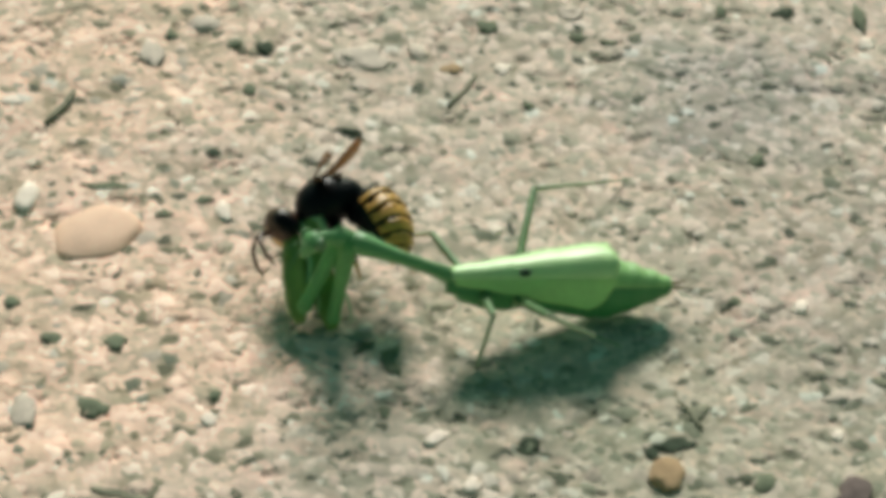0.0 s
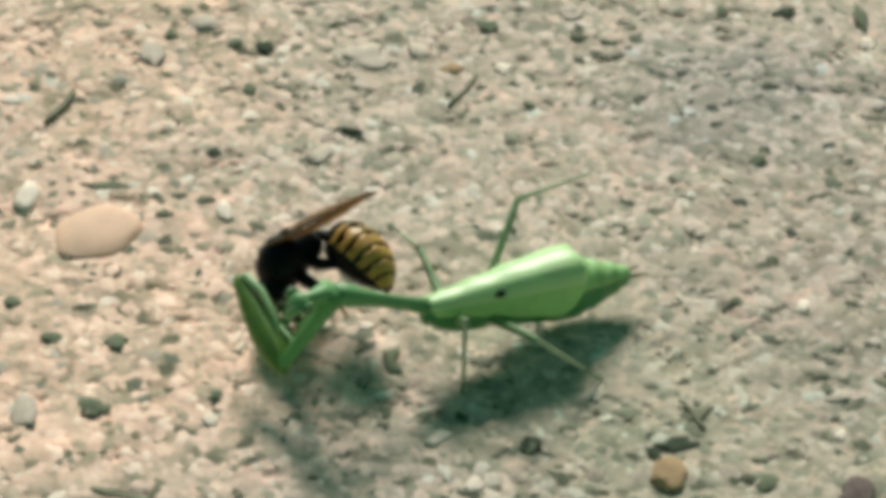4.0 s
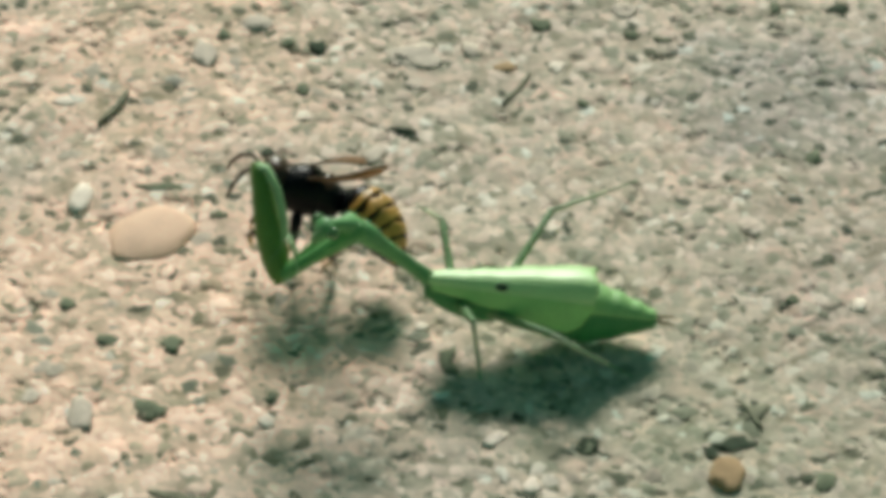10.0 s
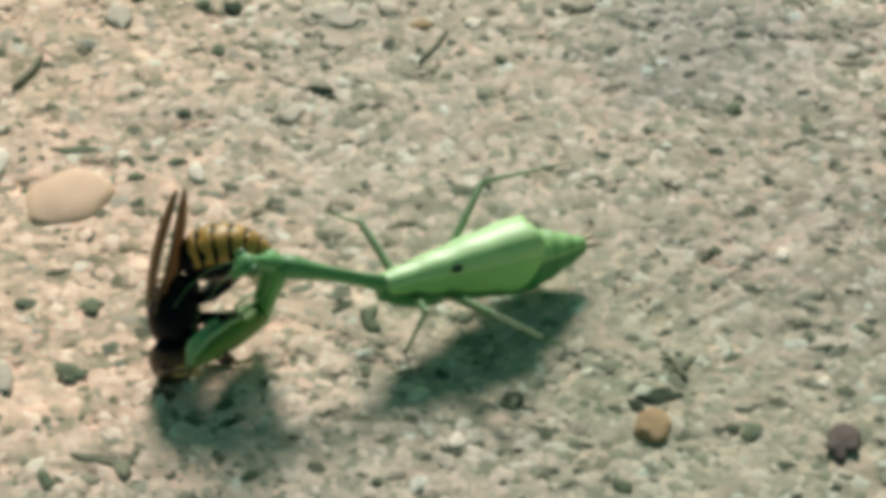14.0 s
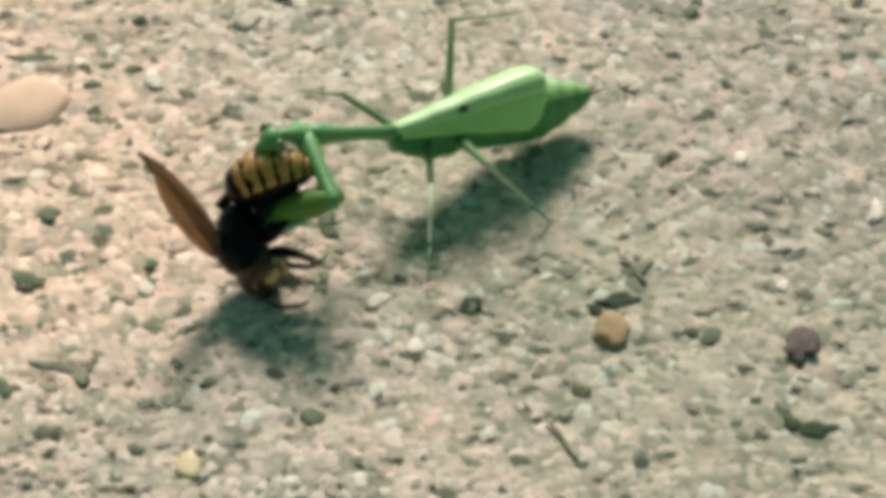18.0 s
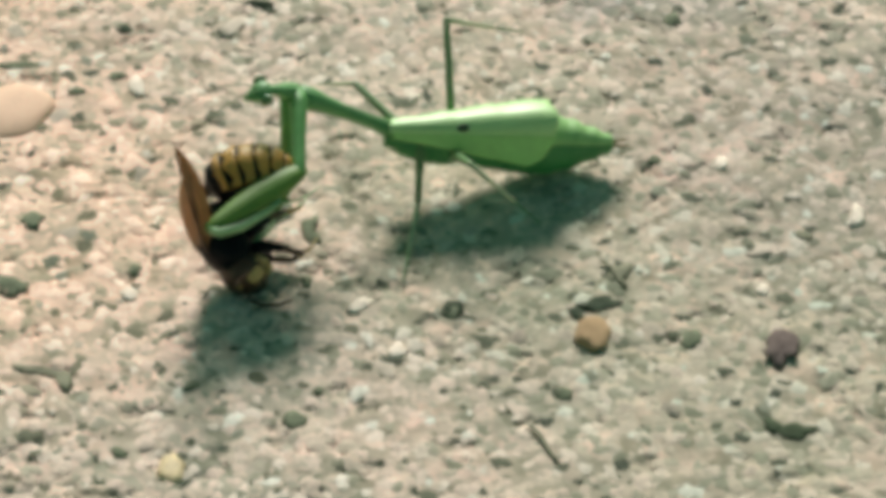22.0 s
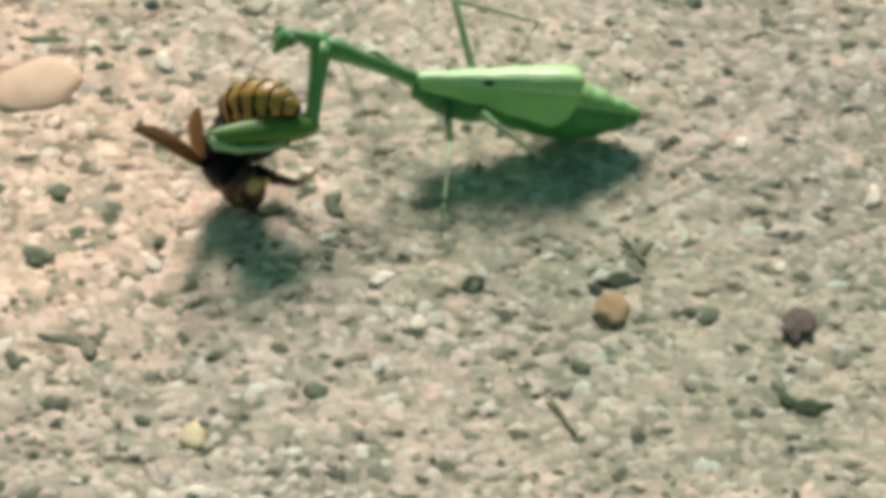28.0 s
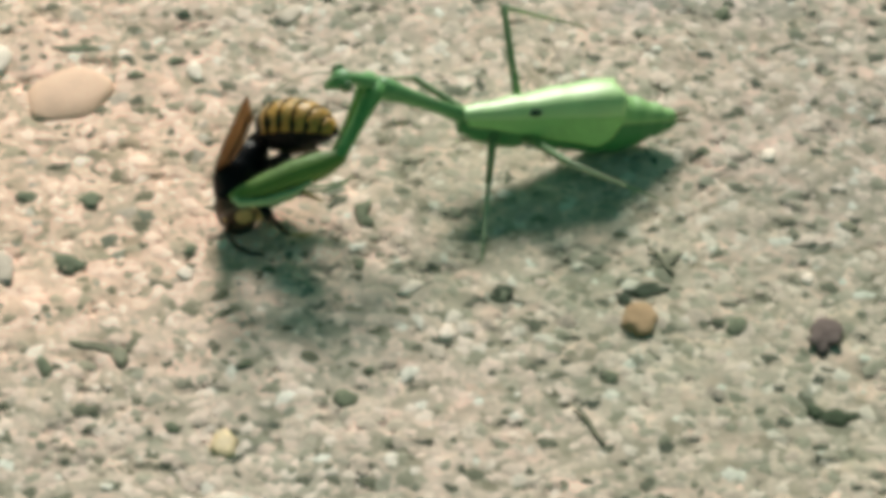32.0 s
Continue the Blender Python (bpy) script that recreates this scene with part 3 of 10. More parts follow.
def build_hornet():
    root = tagged(new("hornet"), "dead black and yellow hornet held by the mantis", "hornet")
    MOVING["hornet"] = root
    part("thorax", loft([(-6.4, 0, -0.6, 1.0, 1.0), (-5.6, 0, -0.4, 3.0, 2.8), (-4.2, 0, 0, 4.0, 3.8), (-2.0, 0, 0.3, 4.5, 4.5), (0.6, 0, 0.4, 4.5, 4.5), (2.2, 0, 0.1, 4.1, 4.0), (2.9, 0, -0.1, 3.6, 3.5), (4.6, 0, -0.4, 3.5, 3.3), (5.8, 0, -0.7, 2.6, 2.5), (6.6, 0, -0.9, 1.2, 1.2)], 20), HORNET_BLACK, root, "hairy black thorax")

    def collar(u, v):
        x = -5.3 + 0.9 * u
        a = radians(-10 + 200 * v)
        r = interp(x, [(-5.6, 3.0), (-4.2, 4.0), (-2.0, 4.5)]) + 0.1
        return (x + 1.2 * abs(math.cos(a)), r * math.cos(a), -0.2 + r * 0.96 * math.sin(a))

    part("collar", sheet(collar, 4, 20, 0.15), HORNET_BROWN, root, "reddish brown collar")
    part("scutellum", blob(1.3, 2.6, 0.7, 2.9, 0, 3.7), HORNET_BROWN, root, "brown plate between the wings")
    head = part("head", loft([(0.6, 0, 0, 0.8, 0.8), (-0.2, 0, 0.1, 3.4, 2.9), (-1.6, 0, 0.1, 4.5, 3.9), (-3.2, 0, -0.1, 4.4, 4.0), (-4.6, 0, -0.4, 3.3, 3.4), (-5.4, 0, -0.7, 1.6, 2.0)], 18), HORNET_BROWN, root, "reddish brown head")
    MOVING["hornet_head"] = head
    part("face", blob(0.9, 2.1, 2.3, -4.8, 0, -1.0), HORNET_FACE, head, "yellow face plate")
    part("brow", blob(0.7, 1.4, 0.8, -4.3, 0, 2.1), HORNET_FACE, head, "yellow patch on the forehead")
    for s in (-1, 1):
        part("eye", blob(1.7, 0.95, 2.7, -2.7, 3.9 * s, 0.3), HORNET_BLACK, head, "dark kidney-shaped eye")
        part("mandible", limb([(-4.4, 1.6 * s, -2.8, 0.8), (-5.2, 1.0 * s, -3.6, 0.7), (-5.6, 0.2 * s, -3.9, 0.3)], 8), HORNET_FACE, head, "stout yellow mandible")
        part("antenna", limb([(-4.6, 0.9 * s, 1.2, 0.36), (-6.6, 2.0 * s, 2.6, 0.36), (-8.4, 3.6 * s, 1.6, 0.42), (-9.8, 4.8 * s, -0.6, 0.4), (-10.4, 5.4 * s, -2.8, 0.24)], 8), HORNET_BROWN, head, "bent brown antenna")

    bm = bmesh.new()
    loops = [[bm.verts.new(Vector(gaster(-2.4 + 18.8 * k / 44, 2 * math.pi * i / 22)) * MM) for i in range(22)] for k in range(45)]
    for a, b in zip(loops, loops[1:]):
        for i in range(22):
            bm.faces.new((a[i], a[(i + 1) % 22], b[(i + 1) % 22], b[i]))
    bm.faces.new(loops[0][::-1])
    bm.faces.new(loops[-1])
    bmesh.ops.recalc_face_normals(bm, faces=bm.faces)
    abd = part("abdomen", bm, HORNET_BLACK, root, "black abdomen with yellow bands")
    MOVING["hornet_abdomen"] = abd
    for k, (q0, q1, front) in enumerate(((3.3, 4.5, 0.2), (5.1, 7.0, 0.9), (7.4, 9.5, 0.9), (9.9, 11.8, 0.8), (12.2, 13.9, 0.6), (14.2, 15.9, 0.3))):
        def band(u, v, q0=q0, q1=q1, k=k, front=front):
            a = radians(-12 + 204 * v)
            notch = front * (max(0, math.cos((a - math.pi / 2) * 4.2)) ** 3 + 0.3 * math.sin(a * 9 + k))
            q = q0 + notch * (1 - u) + (q1 - q0) * u
            return gaster(q, a, 0.05 + 0.16 * u)
        part("band", sheet(band, 4, 34, 0.12), HORNET_YELLOW, abd, "yellow band with a notched black edge")
    part("stinger", limb([(*gaster(16.2, 0)[:1], 0, gaster(16.2, 0)[2], 0.25), (gaster(16.4, 0)[0] + 1.2, 0, gaster(16.4, 0)[2] - 1.0, 0.04)], 6), HORNET_BROWN, abd)
    for side, s in (("near", -1), ("far", 1)):
        def blade(u, v, s=s):
            w = 0.8 + 3.9 * math.sin(math.pi * min(u, 0.985) ** 0.75) ** 0.8 * (0.55 + 0.45 * u)
            w *= math.sqrt(1.001 - u ** 7)
            return (u * 22, s * (v - 0.3) * w, 0.28 * math.sin(v * 9 + u * 5) * u + 0.7 * math.sin(math.pi * u))
        w = part("wing", sheet(blade, 20, 8, 0.05), WING_AMBER, root, "amber translucent wing")
        MOVING["hornet_wing_" + side] = w
        for c, r, end in ((-0.26, 0.3, 21.0), (0.02, 0.16, 19.0), (0.3, 0.13, 16.0), (0.55, 0.1, 13.0)):
            pts = []
            for k in range(9):
                u = end / 22 * k / 8
                x, y, z = blade(u, 0.3 + c, s)
                pts.append((x, y, z, r * (1 - 0.6 * k / 8)))
            part("vein", limb(pts, 6), WING_VEIN, w)
        for x, out, back in ((-3.4, 2.6, -2.4), (-0.6, 3.2, 0.6), (2.6, 3.4, 3.4)):
            leg = part("leg", limb([(x, 1.4 * s, -2.8, 1.1), (x + back * 0.2, (2.0 + out * 0.4) * s, -4.8, 1.15), (x + back * 0.9, (1.6 + out) * s, -7.4, 0.8)], 8), HORNET_BLACK, root, "stout black leg")
            part("shin", limb([(x + back * 0.9, (1.6 + out) * s, -7.2, 0.62), (x + back * 1.5, (0.9 + out * 0.7) * s, -9.8, 0.6), (x + back * 1.7, (0.5 + out * 0.5) * s, -11.2, 0.4)], 8), HORNET_BROWN, leg)
            part("foot", limb([(x + back * 1.7, (0.5 + out * 0.5) * s, -11.0, 0.32), (x + back * 1.4, (0.2 + out * 0.3) * s, -13.4, 0.26), (x + back * 1.0, (0.1 + out * 0.2) * s, -14.8, 0.12)], 6), HORNET_FACE, leg, "yellowish foot")
    return root


build_mantis()
build_hornet()


# ---- pebbles, chips and scraps on the concrete ----
def stone(name, material, x, y, sx, sy, sz, turn, seed, label, category, group=""):
    """A worn stone, or a flat chip, scrap or dark pit plate, of half sizes in mm, sunk a little into the ground."""
    big = name != "stone_chip_or_pit" and name != "plant_scrap"
    sz = sz * 0.6 if big else min(sz, 0.3)
    bm = blob(sx, sy, sz, sub=3 if sx > 2.5 else 2, rough=(0.22 if sx > 5 else 0.85 if name == "stone" else 0.42) if big else 0.7, seed=seed + 1)
    if big:
        for v in bm.verts:
            f = v.co.z / (sz * MM)
            v.co.z = sz * MM * math.copysign(abs(f) ** 0.6, f)
    ob = part(name, bm, material)
    ob.matrix_basis = pose(x, y, lay(x, y) + (sz * 0.1 if big else 0.1) * MM, 0, 0, turn)
    if not big:
        for v in ob.data.vertices:
            p = ob.matrix_basis @ v.co
            v.co.z += lay(p.x, p.y) - lay(x, y)
    return tagged(ob, label, category, group)


def stalk(x0, y0, x1, y1, r, label):
    bm = bmesh.new()
    d = Vector((x1 - x0, y1 - y0, 0))
    n = 7
    rings = []
    for k in range(n + 1):
        f = k / n
        rings.append((d.length * f / MM, 0.4 * math.sin(f * 5), r * 0.5 + 0.1 * math.sin(f * 9), r * (0.7 + 0.5 * math.sin(math.pi * f)), r * 0.6))
    ob = part("stalk", loft(rings, 8, bm=bm), TWIG)
    ob.matrix_basis = pose(x0, y0, max(lay(x0, y0), lay(x1, y1)) + 0.0001, 0, 0, math.degrees(math.atan2(d.y, d.x)))
    return tagged(ob, label, "debris", "dry stalks")


stone('pebble', PEBBLE_TAN, -0.0625, 0.0106, 8.8, 7.2, 3.0, 43, 0, 'smooth tan pebble half sunk in concrete', 'stone', '')
stone('pebble', PEBBLE_WHITE, -0.0757, 0.0208, 2.32, 4.75, 1.14, -10, 1, 'small white pebble set in concrete', 'stone', '')
stone('pebble', PEBBLE_WHITE, -0.0396, 0.0173, 1.50, 2.61, 0.74, 0, 2, 'small white pebble set in concrete', 'stone', '')
stone('pebble', PEBBLE_ORANGE, 0.0376, -0.0536, 3.0, 4.08, 1.61, 1, 3, 'round orange-brown pebble set in concrete', 'stone', '')
stone('stone', PEBBLE_PURPLE, 0.0690, -0.0592, 2.75, 3.5, 1.6, -8, 4, 'rough dark purple stone set in concrete', 'stone', '')
stone('pebble', PEBBLE_YELLOW, -0.0326, -0.0834, 2.3, 3.7, 0.99, 5, 5, 'small yellowish pebble set in concrete', 'stone', '')
stone('stone_chip_or_pit', PIT_SHADE, 0.0384, -0.0463, 3.72, 1.78, 0.47, 11, 6, 'flat dark patch for a shaded pit in concrete', 'stone', 'dark chips')
stone('stone_chip_or_pit', PIT_SHADE, 0.0353, -0.0484, 1.18, 1.99, 0.38, 19, 7, 'flat dark patch for a shaded pit in concrete', 'stone', 'dark chips')
stone('stone_chip_or_pit', MOSS_CHIP, 0.0690, -0.0790, 2.9, 1.9, 0.62, 9, 8, 'green-stained stone chip pressed into concrete', 'stone', 'dark chips')
stone('stone_chip_or_pit', MOSS_CHIP, 0.0655, -0.0774, 1.80, 1.61, 0.44, -33, 9, 'green-stained stone chip pressed into concrete', 'stone', 'dark chips')
stone('stone_chip_or_pit', OLIVE_CHIP, -0.0631, -0.0642, 1.17, 2.67, 0.38, 18, 10, 'olive grey stone chip pressed into concrete', 'stone', 'dark chips')
stone('stone_chip_or_pit', OLIVE_CHIP, -0.0602, -0.0368, 2.20, 2.72, 0.69, 12, 11, 'olive grey stone chip pressed into concrete', 'stone', 'dark chips')
stone('stone_chip_or_pit', OLIVE_CHIP, -0.0394, -0.0337, 1.32, 1.51, 0.40, 0, 12, 'olive grey stone chip pressed into concrete', 'stone', 'dark chips')
stone('stone_chip_or_pit', PEBBLE_WHITE, 0.0048, -0.0562, 1.78, 2.00, 0.50, -40, 13, 'pale quartz chip set in concrete', 'stone', 'pale chips')
stone('stone_chip_or_pit', PEBBLE_WHITE, -0.0014, -0.0448, 1.34, 2.38, 0.40, -38, 14, 'pale quartz chip set in concrete', 'stone', 'pale chips')
stone('stone_chip_or_pit', PIT_SHADE, 0.0145, -0.0458, 1.92, 2.22, 0.58, 10, 15, 'flat dark patch for a shaded pit in concrete', 'stone', 'dark chips')
stone('stone_chip_or_pit', PEBBLE_WHITE, 0.0632, -0.0092, 1.20, 1.88, 0.40, 0, 16, 'pale quartz chip set in concrete', 'stone', 'pale chips')
stone('stone_chip_or_pit', PEBBLE_WHITE, 0.0858, -0.0238, 1.53, 3.37, 0.49, -14, 17, 'pale quartz chip set in concrete', 'stone', 'pale chips')
stone('stone_chip_or_pit', PEBBLE_WHITE, -0.0397, 0.0172, 1.53, 3.22, 0.49, 14, 18, 'pale quartz chip set in concrete', 'stone', 'pale chips')
stone('plant_scrap', TWIG, -0.0541, -0.0591, 5.01, 1.10, 0.29, -5, 19, 'brown plant scrap lying on concrete', 'debris', 'plant scraps')
stone('plant_scrap', TWIG, -0.0507, -0.0615, 1.32, 2.60, 0.43, 13, 20, 'brown plant scrap lying on concrete', 'debris', 'plant scraps')
stone('stone_chip_or_pit', PEBBLE_WHITE, -0.0321, -0.0971, 2.00, 2.03, 0.54, 0, 21, 'pale quartz chip set in concrete', 'stone', 'pale chips')
stone('stone_chip_or_pit', OLIVE_CHIP, -0.0101, -0.0374, 0.97, 2.48, 0.32, 0, 22, 'olive grey stone chip pressed into concrete', 'stone', 'dark chips')
stone('stone_chip_or_pit', OLIVE_CHIP, -0.0092, -0.0254, 1.44, 3.10, 0.46, 14, 23, 'olive grey stone chip pressed into concrete', 'stone', 'dark chips')
stone('stone_chip_or_pit', OLIVE_CHIP, -0.0412, -0.0792, 1.59, 1.23, 0.33, -10, 24, 'olive grey stone chip pressed into concrete', 'stone', 'dark chips')
stone('stone_chip_or_pit', OLIVE_CHIP, -0.0294, -0.0640, 1.41, 1.10, 0.29, 10, 25, 'olive grey stone chip pressed into concrete', 'stone', 'dark chips')
stone('stone_chip_or_pit', OLIVE_CHIP, 0.0319, -0.0680, 1.40, 1.62, 0.40, -33, 26, 'olive grey stone chip pressed into concrete', 'stone', 'dark chips')
stone('stone_chip_or_pit', OLIVE_CHIP, -0.0124, -0.0727, 2.08, 2.47, 0.62, -23, 27, 'olive grey stone chip pressed into concrete', 'stone', 'dark chips')
stone('stone_chip_or_pit', OLIVE_CHIP, -0.0086, -0.0657, 0.97, 0.96, 0.25, 0, 28, 'olive grey stone chip pressed into concrete', 'stone', 'dark chips')
stone('stone_chip_or_pit', OLIVE_CHIP, 0.0541, -0.0555, 1.76, 2.34, 0.58, 0, 29, 'olive grey stone chip pressed into concrete', 'stone', 'dark chips')
stone('stone_chip_or_pit', PALE_STONE, 0.0686, -0.0333, 3.00, 1.25, 0.33, 0, 30, 'flat pale tan stone set in concrete', 'stone', 'pale chips')
stone('plant_scrap', TWIG, 0.0754, -0.0289, 1.84, 1.08, 0.29, -22, 31, 'brown plant scrap lying on concrete', 'debris', 'plant scraps')
stone('stone_chip_or_pit', PEBBLE_WHITE, 0.0672, -0.0436, 1.17, 1.43, 0.37, -9, 32, 'pale quartz chip set in concrete', 'stone', 'pale chips')
stone('plant_scrap', TWIG, 0.0433, -0.0381, 1.67, 2.81, 0.49, -37, 33, 'brown plant scrap lying on concrete', 'debris', 'plant scraps')
stone('stone_chip_or_pit', PIT_SHADE, -0.0336, 0.0675, 1.78, 2.31, 0.58, 6, 34, 'flat dark patch for a shaded pit in concrete', 'stone', 'dark chips')
stone('stone_chip_or_pit', OLIVE_CHIP, -0.0395, 0.0689, 1.32, 1.51, 0.40, 0, 35, 'olive grey stone chip pressed into concrete', 'stone', 'dark chips')
stone('stone_chip_or_pit', PIT_SHADE, -0.0420, 0.0346, 1.78, 1.50, 0.40, 19, 36, 'flat dark patch for a shaded pit in concrete', 'stone', 'dark chips')
stone('stone_chip_or_pit', PIT_SHADE, -0.0171, 0.0413, 2.99, 1.73, 0.47, -26, 37, 'flat dark patch for a shaded pit in concrete', 'stone', 'dark chips')
stone('stone_chip_or_pit', PALE_STONE, -0.0222, 0.0351, 1.82, 3.95, 0.56, -29, 38, 'flat pale tan stone set in concrete', 'stone', 'pale chips')
stone('stone_chip_or_pit', OLIVE_CHIP, 0.0163, 0.0500, 1.06, 1.24, 0.33, 0, 39, 'olive grey stone chip pressed into concrete', 'stone', 'dark chips')
stone('stone_chip_or_pit', OLIVE_CHIP, -0.0364, 0.0545, 1.41, 1.79, 0.46, 0, 40, 'olive grey stone chip pressed into concrete', 'stone', 'dark chips')
stone('stone_chip_or_pit', PIT_SHADE, 0.0663, 0.0805, 2.51, 1.30, 0.36, 34, 41, 'flat dark patch for a shaded pit in concrete', 'stone', 'dark chips')
stone('stone_chip_or_pit', OLIVE_CHIP, 0.0318, 0.0701, 1.77, 0.96, 0.25, -11, 42, 'olive grey stone chip pressed into concrete', 'stone', 'dark chips')
stone('stone_chip_or_pit', OLIVE_CHIP, 0.0259, 0.0722, 1.77, 0.96, 0.25, -11, 43, 'olive grey stone chip pressed into concrete', 'stone', 'dark chips')
stone('stone_chip_or_pit', OLIVE_CHIP, 0.0088, 0.0754, 2.11, 2.06, 0.54, 0, 44, 'olive grey stone chip pressed into concrete', 'stone', 'dark chips')
stone('stone_chip_or_pit', OLIVE_CHIP, -0.0516, 0.0720, 1.32, 1.65, 0.44, 0, 45, 'olive grey stone chip pressed into concrete', 'stone', 'dark chips')
stone('stone_chip_or_pit', PEBBLE_ORANGE, 0.0017, 0.0617, 2.31, 1.79, 0.50, 38, 46, 'reddish brown stone chip set in concrete', 'stone', 'pale chips')
stone('stone_chip_or_pit', PEBBLE_WHITE, 0.0116, 0.0618, 2.10, 1.64, 0.45, 38, 47, 'pale quartz chip set in concrete', 'stone', 'pale chips')
stone('stone_chip_or_pit', PALE_STONE, 0.0250, 0.0801, 2.54, 2.15, 0.58, 24, 48, 'flat pale tan stone set in concrete', 'stone', 'pale chips')
stone('stone_chip_or_pit', PEBBLE_WHITE, 0.0813, 0.0709, 1.50, 2.03, 0.49, 0, 49, 'pale quartz chip set in concrete', 'stone', 'pale chips')
stone('stone_chip_or_pit', PEBBLE_WHITE, -0.0804, 0.0507, 2.01, 1.56, 0.41, -10, 50, 'pale quartz chip set in concrete', 'stone', 'pale chips')
stone('stone_chip_or_pit', OLIVE_CHIP, 0.0540, 0.0807, 1.14, 1.79, 0.38, 0, 51, 'olive grey stone chip pressed into concrete', 'stone', 'dark chips')
stone('stone_chip_or_pit', OLIVE_CHIP, -0.0762, -0.0088, 1.50, 1.79, 0.47, 0, 52, 'olive grey stone chip pressed into concrete', 'stone', 'dark chips')
stone('stone_chip_or_pit', OLIVE_CHIP, -0.0093, -0.0232, 1.24, 2.86, 0.41, -11, 53, 'olive grey stone chip pressed into concrete', 'stone', 'dark chips')
stone('stone_chip_or_pit', OLIVE_CHIP, -0.0586, -0.0371, 1.50, 1.93, 0.49, 0, 54, 'olive grey stone chip pressed into concrete', 'stone', 'dark chips')
stone('stone_chip_or_pit', OLIVE_CHIP, 0.0144, -0.0467, 1.62, 1.94, 0.47, -30, 55, 'olive grey stone chip pressed into concrete', 'stone', 'dark chips')
stone('stone_chip_or_pit', PEBBLE_WHITE, -0.0400, -0.0399, 1.65, 1.78, 0.45, -34, 56, 'pale quartz chip set in concrete', 'stone', 'pale chips')
stone('stone_chip_or_pit', PALE_STONE, -0.0718, -0.0384, 2.40, 4.38, 0.79, 0, 57, 'flat pale tan stone set in concrete', 'stone', 'pale chips')
stone('stone_chip_or_pit', PEBBLE_WHITE, -0.0138, -0.0149, 1.30, 1.40, 0.37, 0, 58, 'pale quartz chip set in concrete', 'stone', 'pale chips')
stone('stone_chip_or_pit', OLIVE_CHIP, -0.0572, -0.0196, 2.20, 2.48, 0.65, 0, 59, 'olive grey stone chip pressed into concrete', 'stone', 'dark chips')
stone('stone_chip_or_pit', OLIVE_CHIP, -0.0685, -0.0188, 1.76, 1.65, 0.44, 0, 60, 'olive grey stone chip pressed into concrete', 'stone', 'dark chips')
stone('stone_chip_or_pit', OLIVE_CHIP, 0.0517, -0.0071, 1.14, 1.38, 0.36, 0, 61, 'olive grey stone chip pressed into concrete', 'stone', 'dark chips')
stone('stone_chip_or_pit', PEBBLE_WHITE, 0.0634, -0.0091, 1.12, 1.99, 0.36, -12, 62, 'pale quartz chip set in concrete', 'stone', 'pale chips')
stone('stone_chip_or_pit', OLIVE_CHIP, 0.0581, 0.0332, 1.76, 1.93, 0.51, 0, 63, 'olive grey stone chip pressed into concrete', 'stone', 'dark chips')
stone('stone_chip_or_pit', OLIVE_CHIP, 0.0807, 0.0795, 1.33, 4.10, 0.44, 8, 64, 'olive grey stone chip pressed into concrete', 'stone', 'dark chips')
stone('stone_chip_or_pit', PALE_STONE, -0.0045, 0.0667, 1.83, 2.77, 0.54, 39, 65, 'flat pale tan stone set in concrete', 'stone', 'pale chips')
stone('stone_chip_or_pit', PALE_STONE, -0.0551, 0.0665, 2.20, 4.69, 0.73, 0, 66, 'flat pale tan stone set in concrete', 'stone', 'pale chips')
stone('stone_chip_or_pit', PALE_STONE, -0.0458, 0.0753, 3.04, 2.32, 0.62, 19, 67, 'flat pale tan stone set in concrete', 'stone', 'pale chips')
stone('stone_chip_or_pit', PALE_STONE, -0.0152, 0.0646, 4.52, 3.88, 1.03, 13, 68, 'flat pale tan stone set in concrete', 'stone', 'pale chips')
stone('stone_chip_or_pit', PEBBLE_WHITE, 0.0099, 0.0125, 1.20, 1.56, 0.40, 0, 69, 'pale quartz chip set in concrete', 'stone', 'pale chips')
stone('stone_chip_or_pit', OLIVE_CHIP, -0.0703, 0.0138, 0.97, 0.96, 0.25, 0, 70, 'olive grey stone chip pressed into concrete', 'stone', 'dark chips')
stone('stone_chip_or_pit', OLIVE_CHIP, -0.0506, 0.0168, 1.76, 1.10, 0.29, 0, 71, 'olive grey stone chip pressed into concrete', 'stone', 'dark chips')
stone('stone_chip_or_pit', OLIVE_CHIP, -0.0433, 0.0211, 1.58, 1.24, 0.33, 0, 72, 'olive grey stone chip pressed into concrete', 'stone', 'dark chips')
stone('stone_chip_or_pit', OLIVE_CHIP, -0.0613, 0.0247, 3.96, 0.96, 0.25, 0, 73, 'olive grey stone chip pressed into concrete', 'stone', 'dark chips')
stalk(0.0064, 0.0599, 0.0015, 0.0496, 0.45, 'dry dark grass stalk lying on concrete')
stalk(0.0402, -0.0349, 0.0445, -0.0419, 0.45, 'dry dark grass stalk lying on concrete')
stalk(0.0251, -0.0751, 0.0303, -0.0850, 0.35, 'dry dark grass stalk lying on concrete')
stalk(-0.0691, 0.0541, -0.0735, 0.0431, 0.60, 'dry dark grass stalk lying on concrete')


# ---- sand and gravel in the concrete ----
CAP = [(0.0, 1.0)] + [(0.45, 0.85)] * 7 + [(0.82, 0.35)] * 10 + [(1.0, -0.5)] * 10


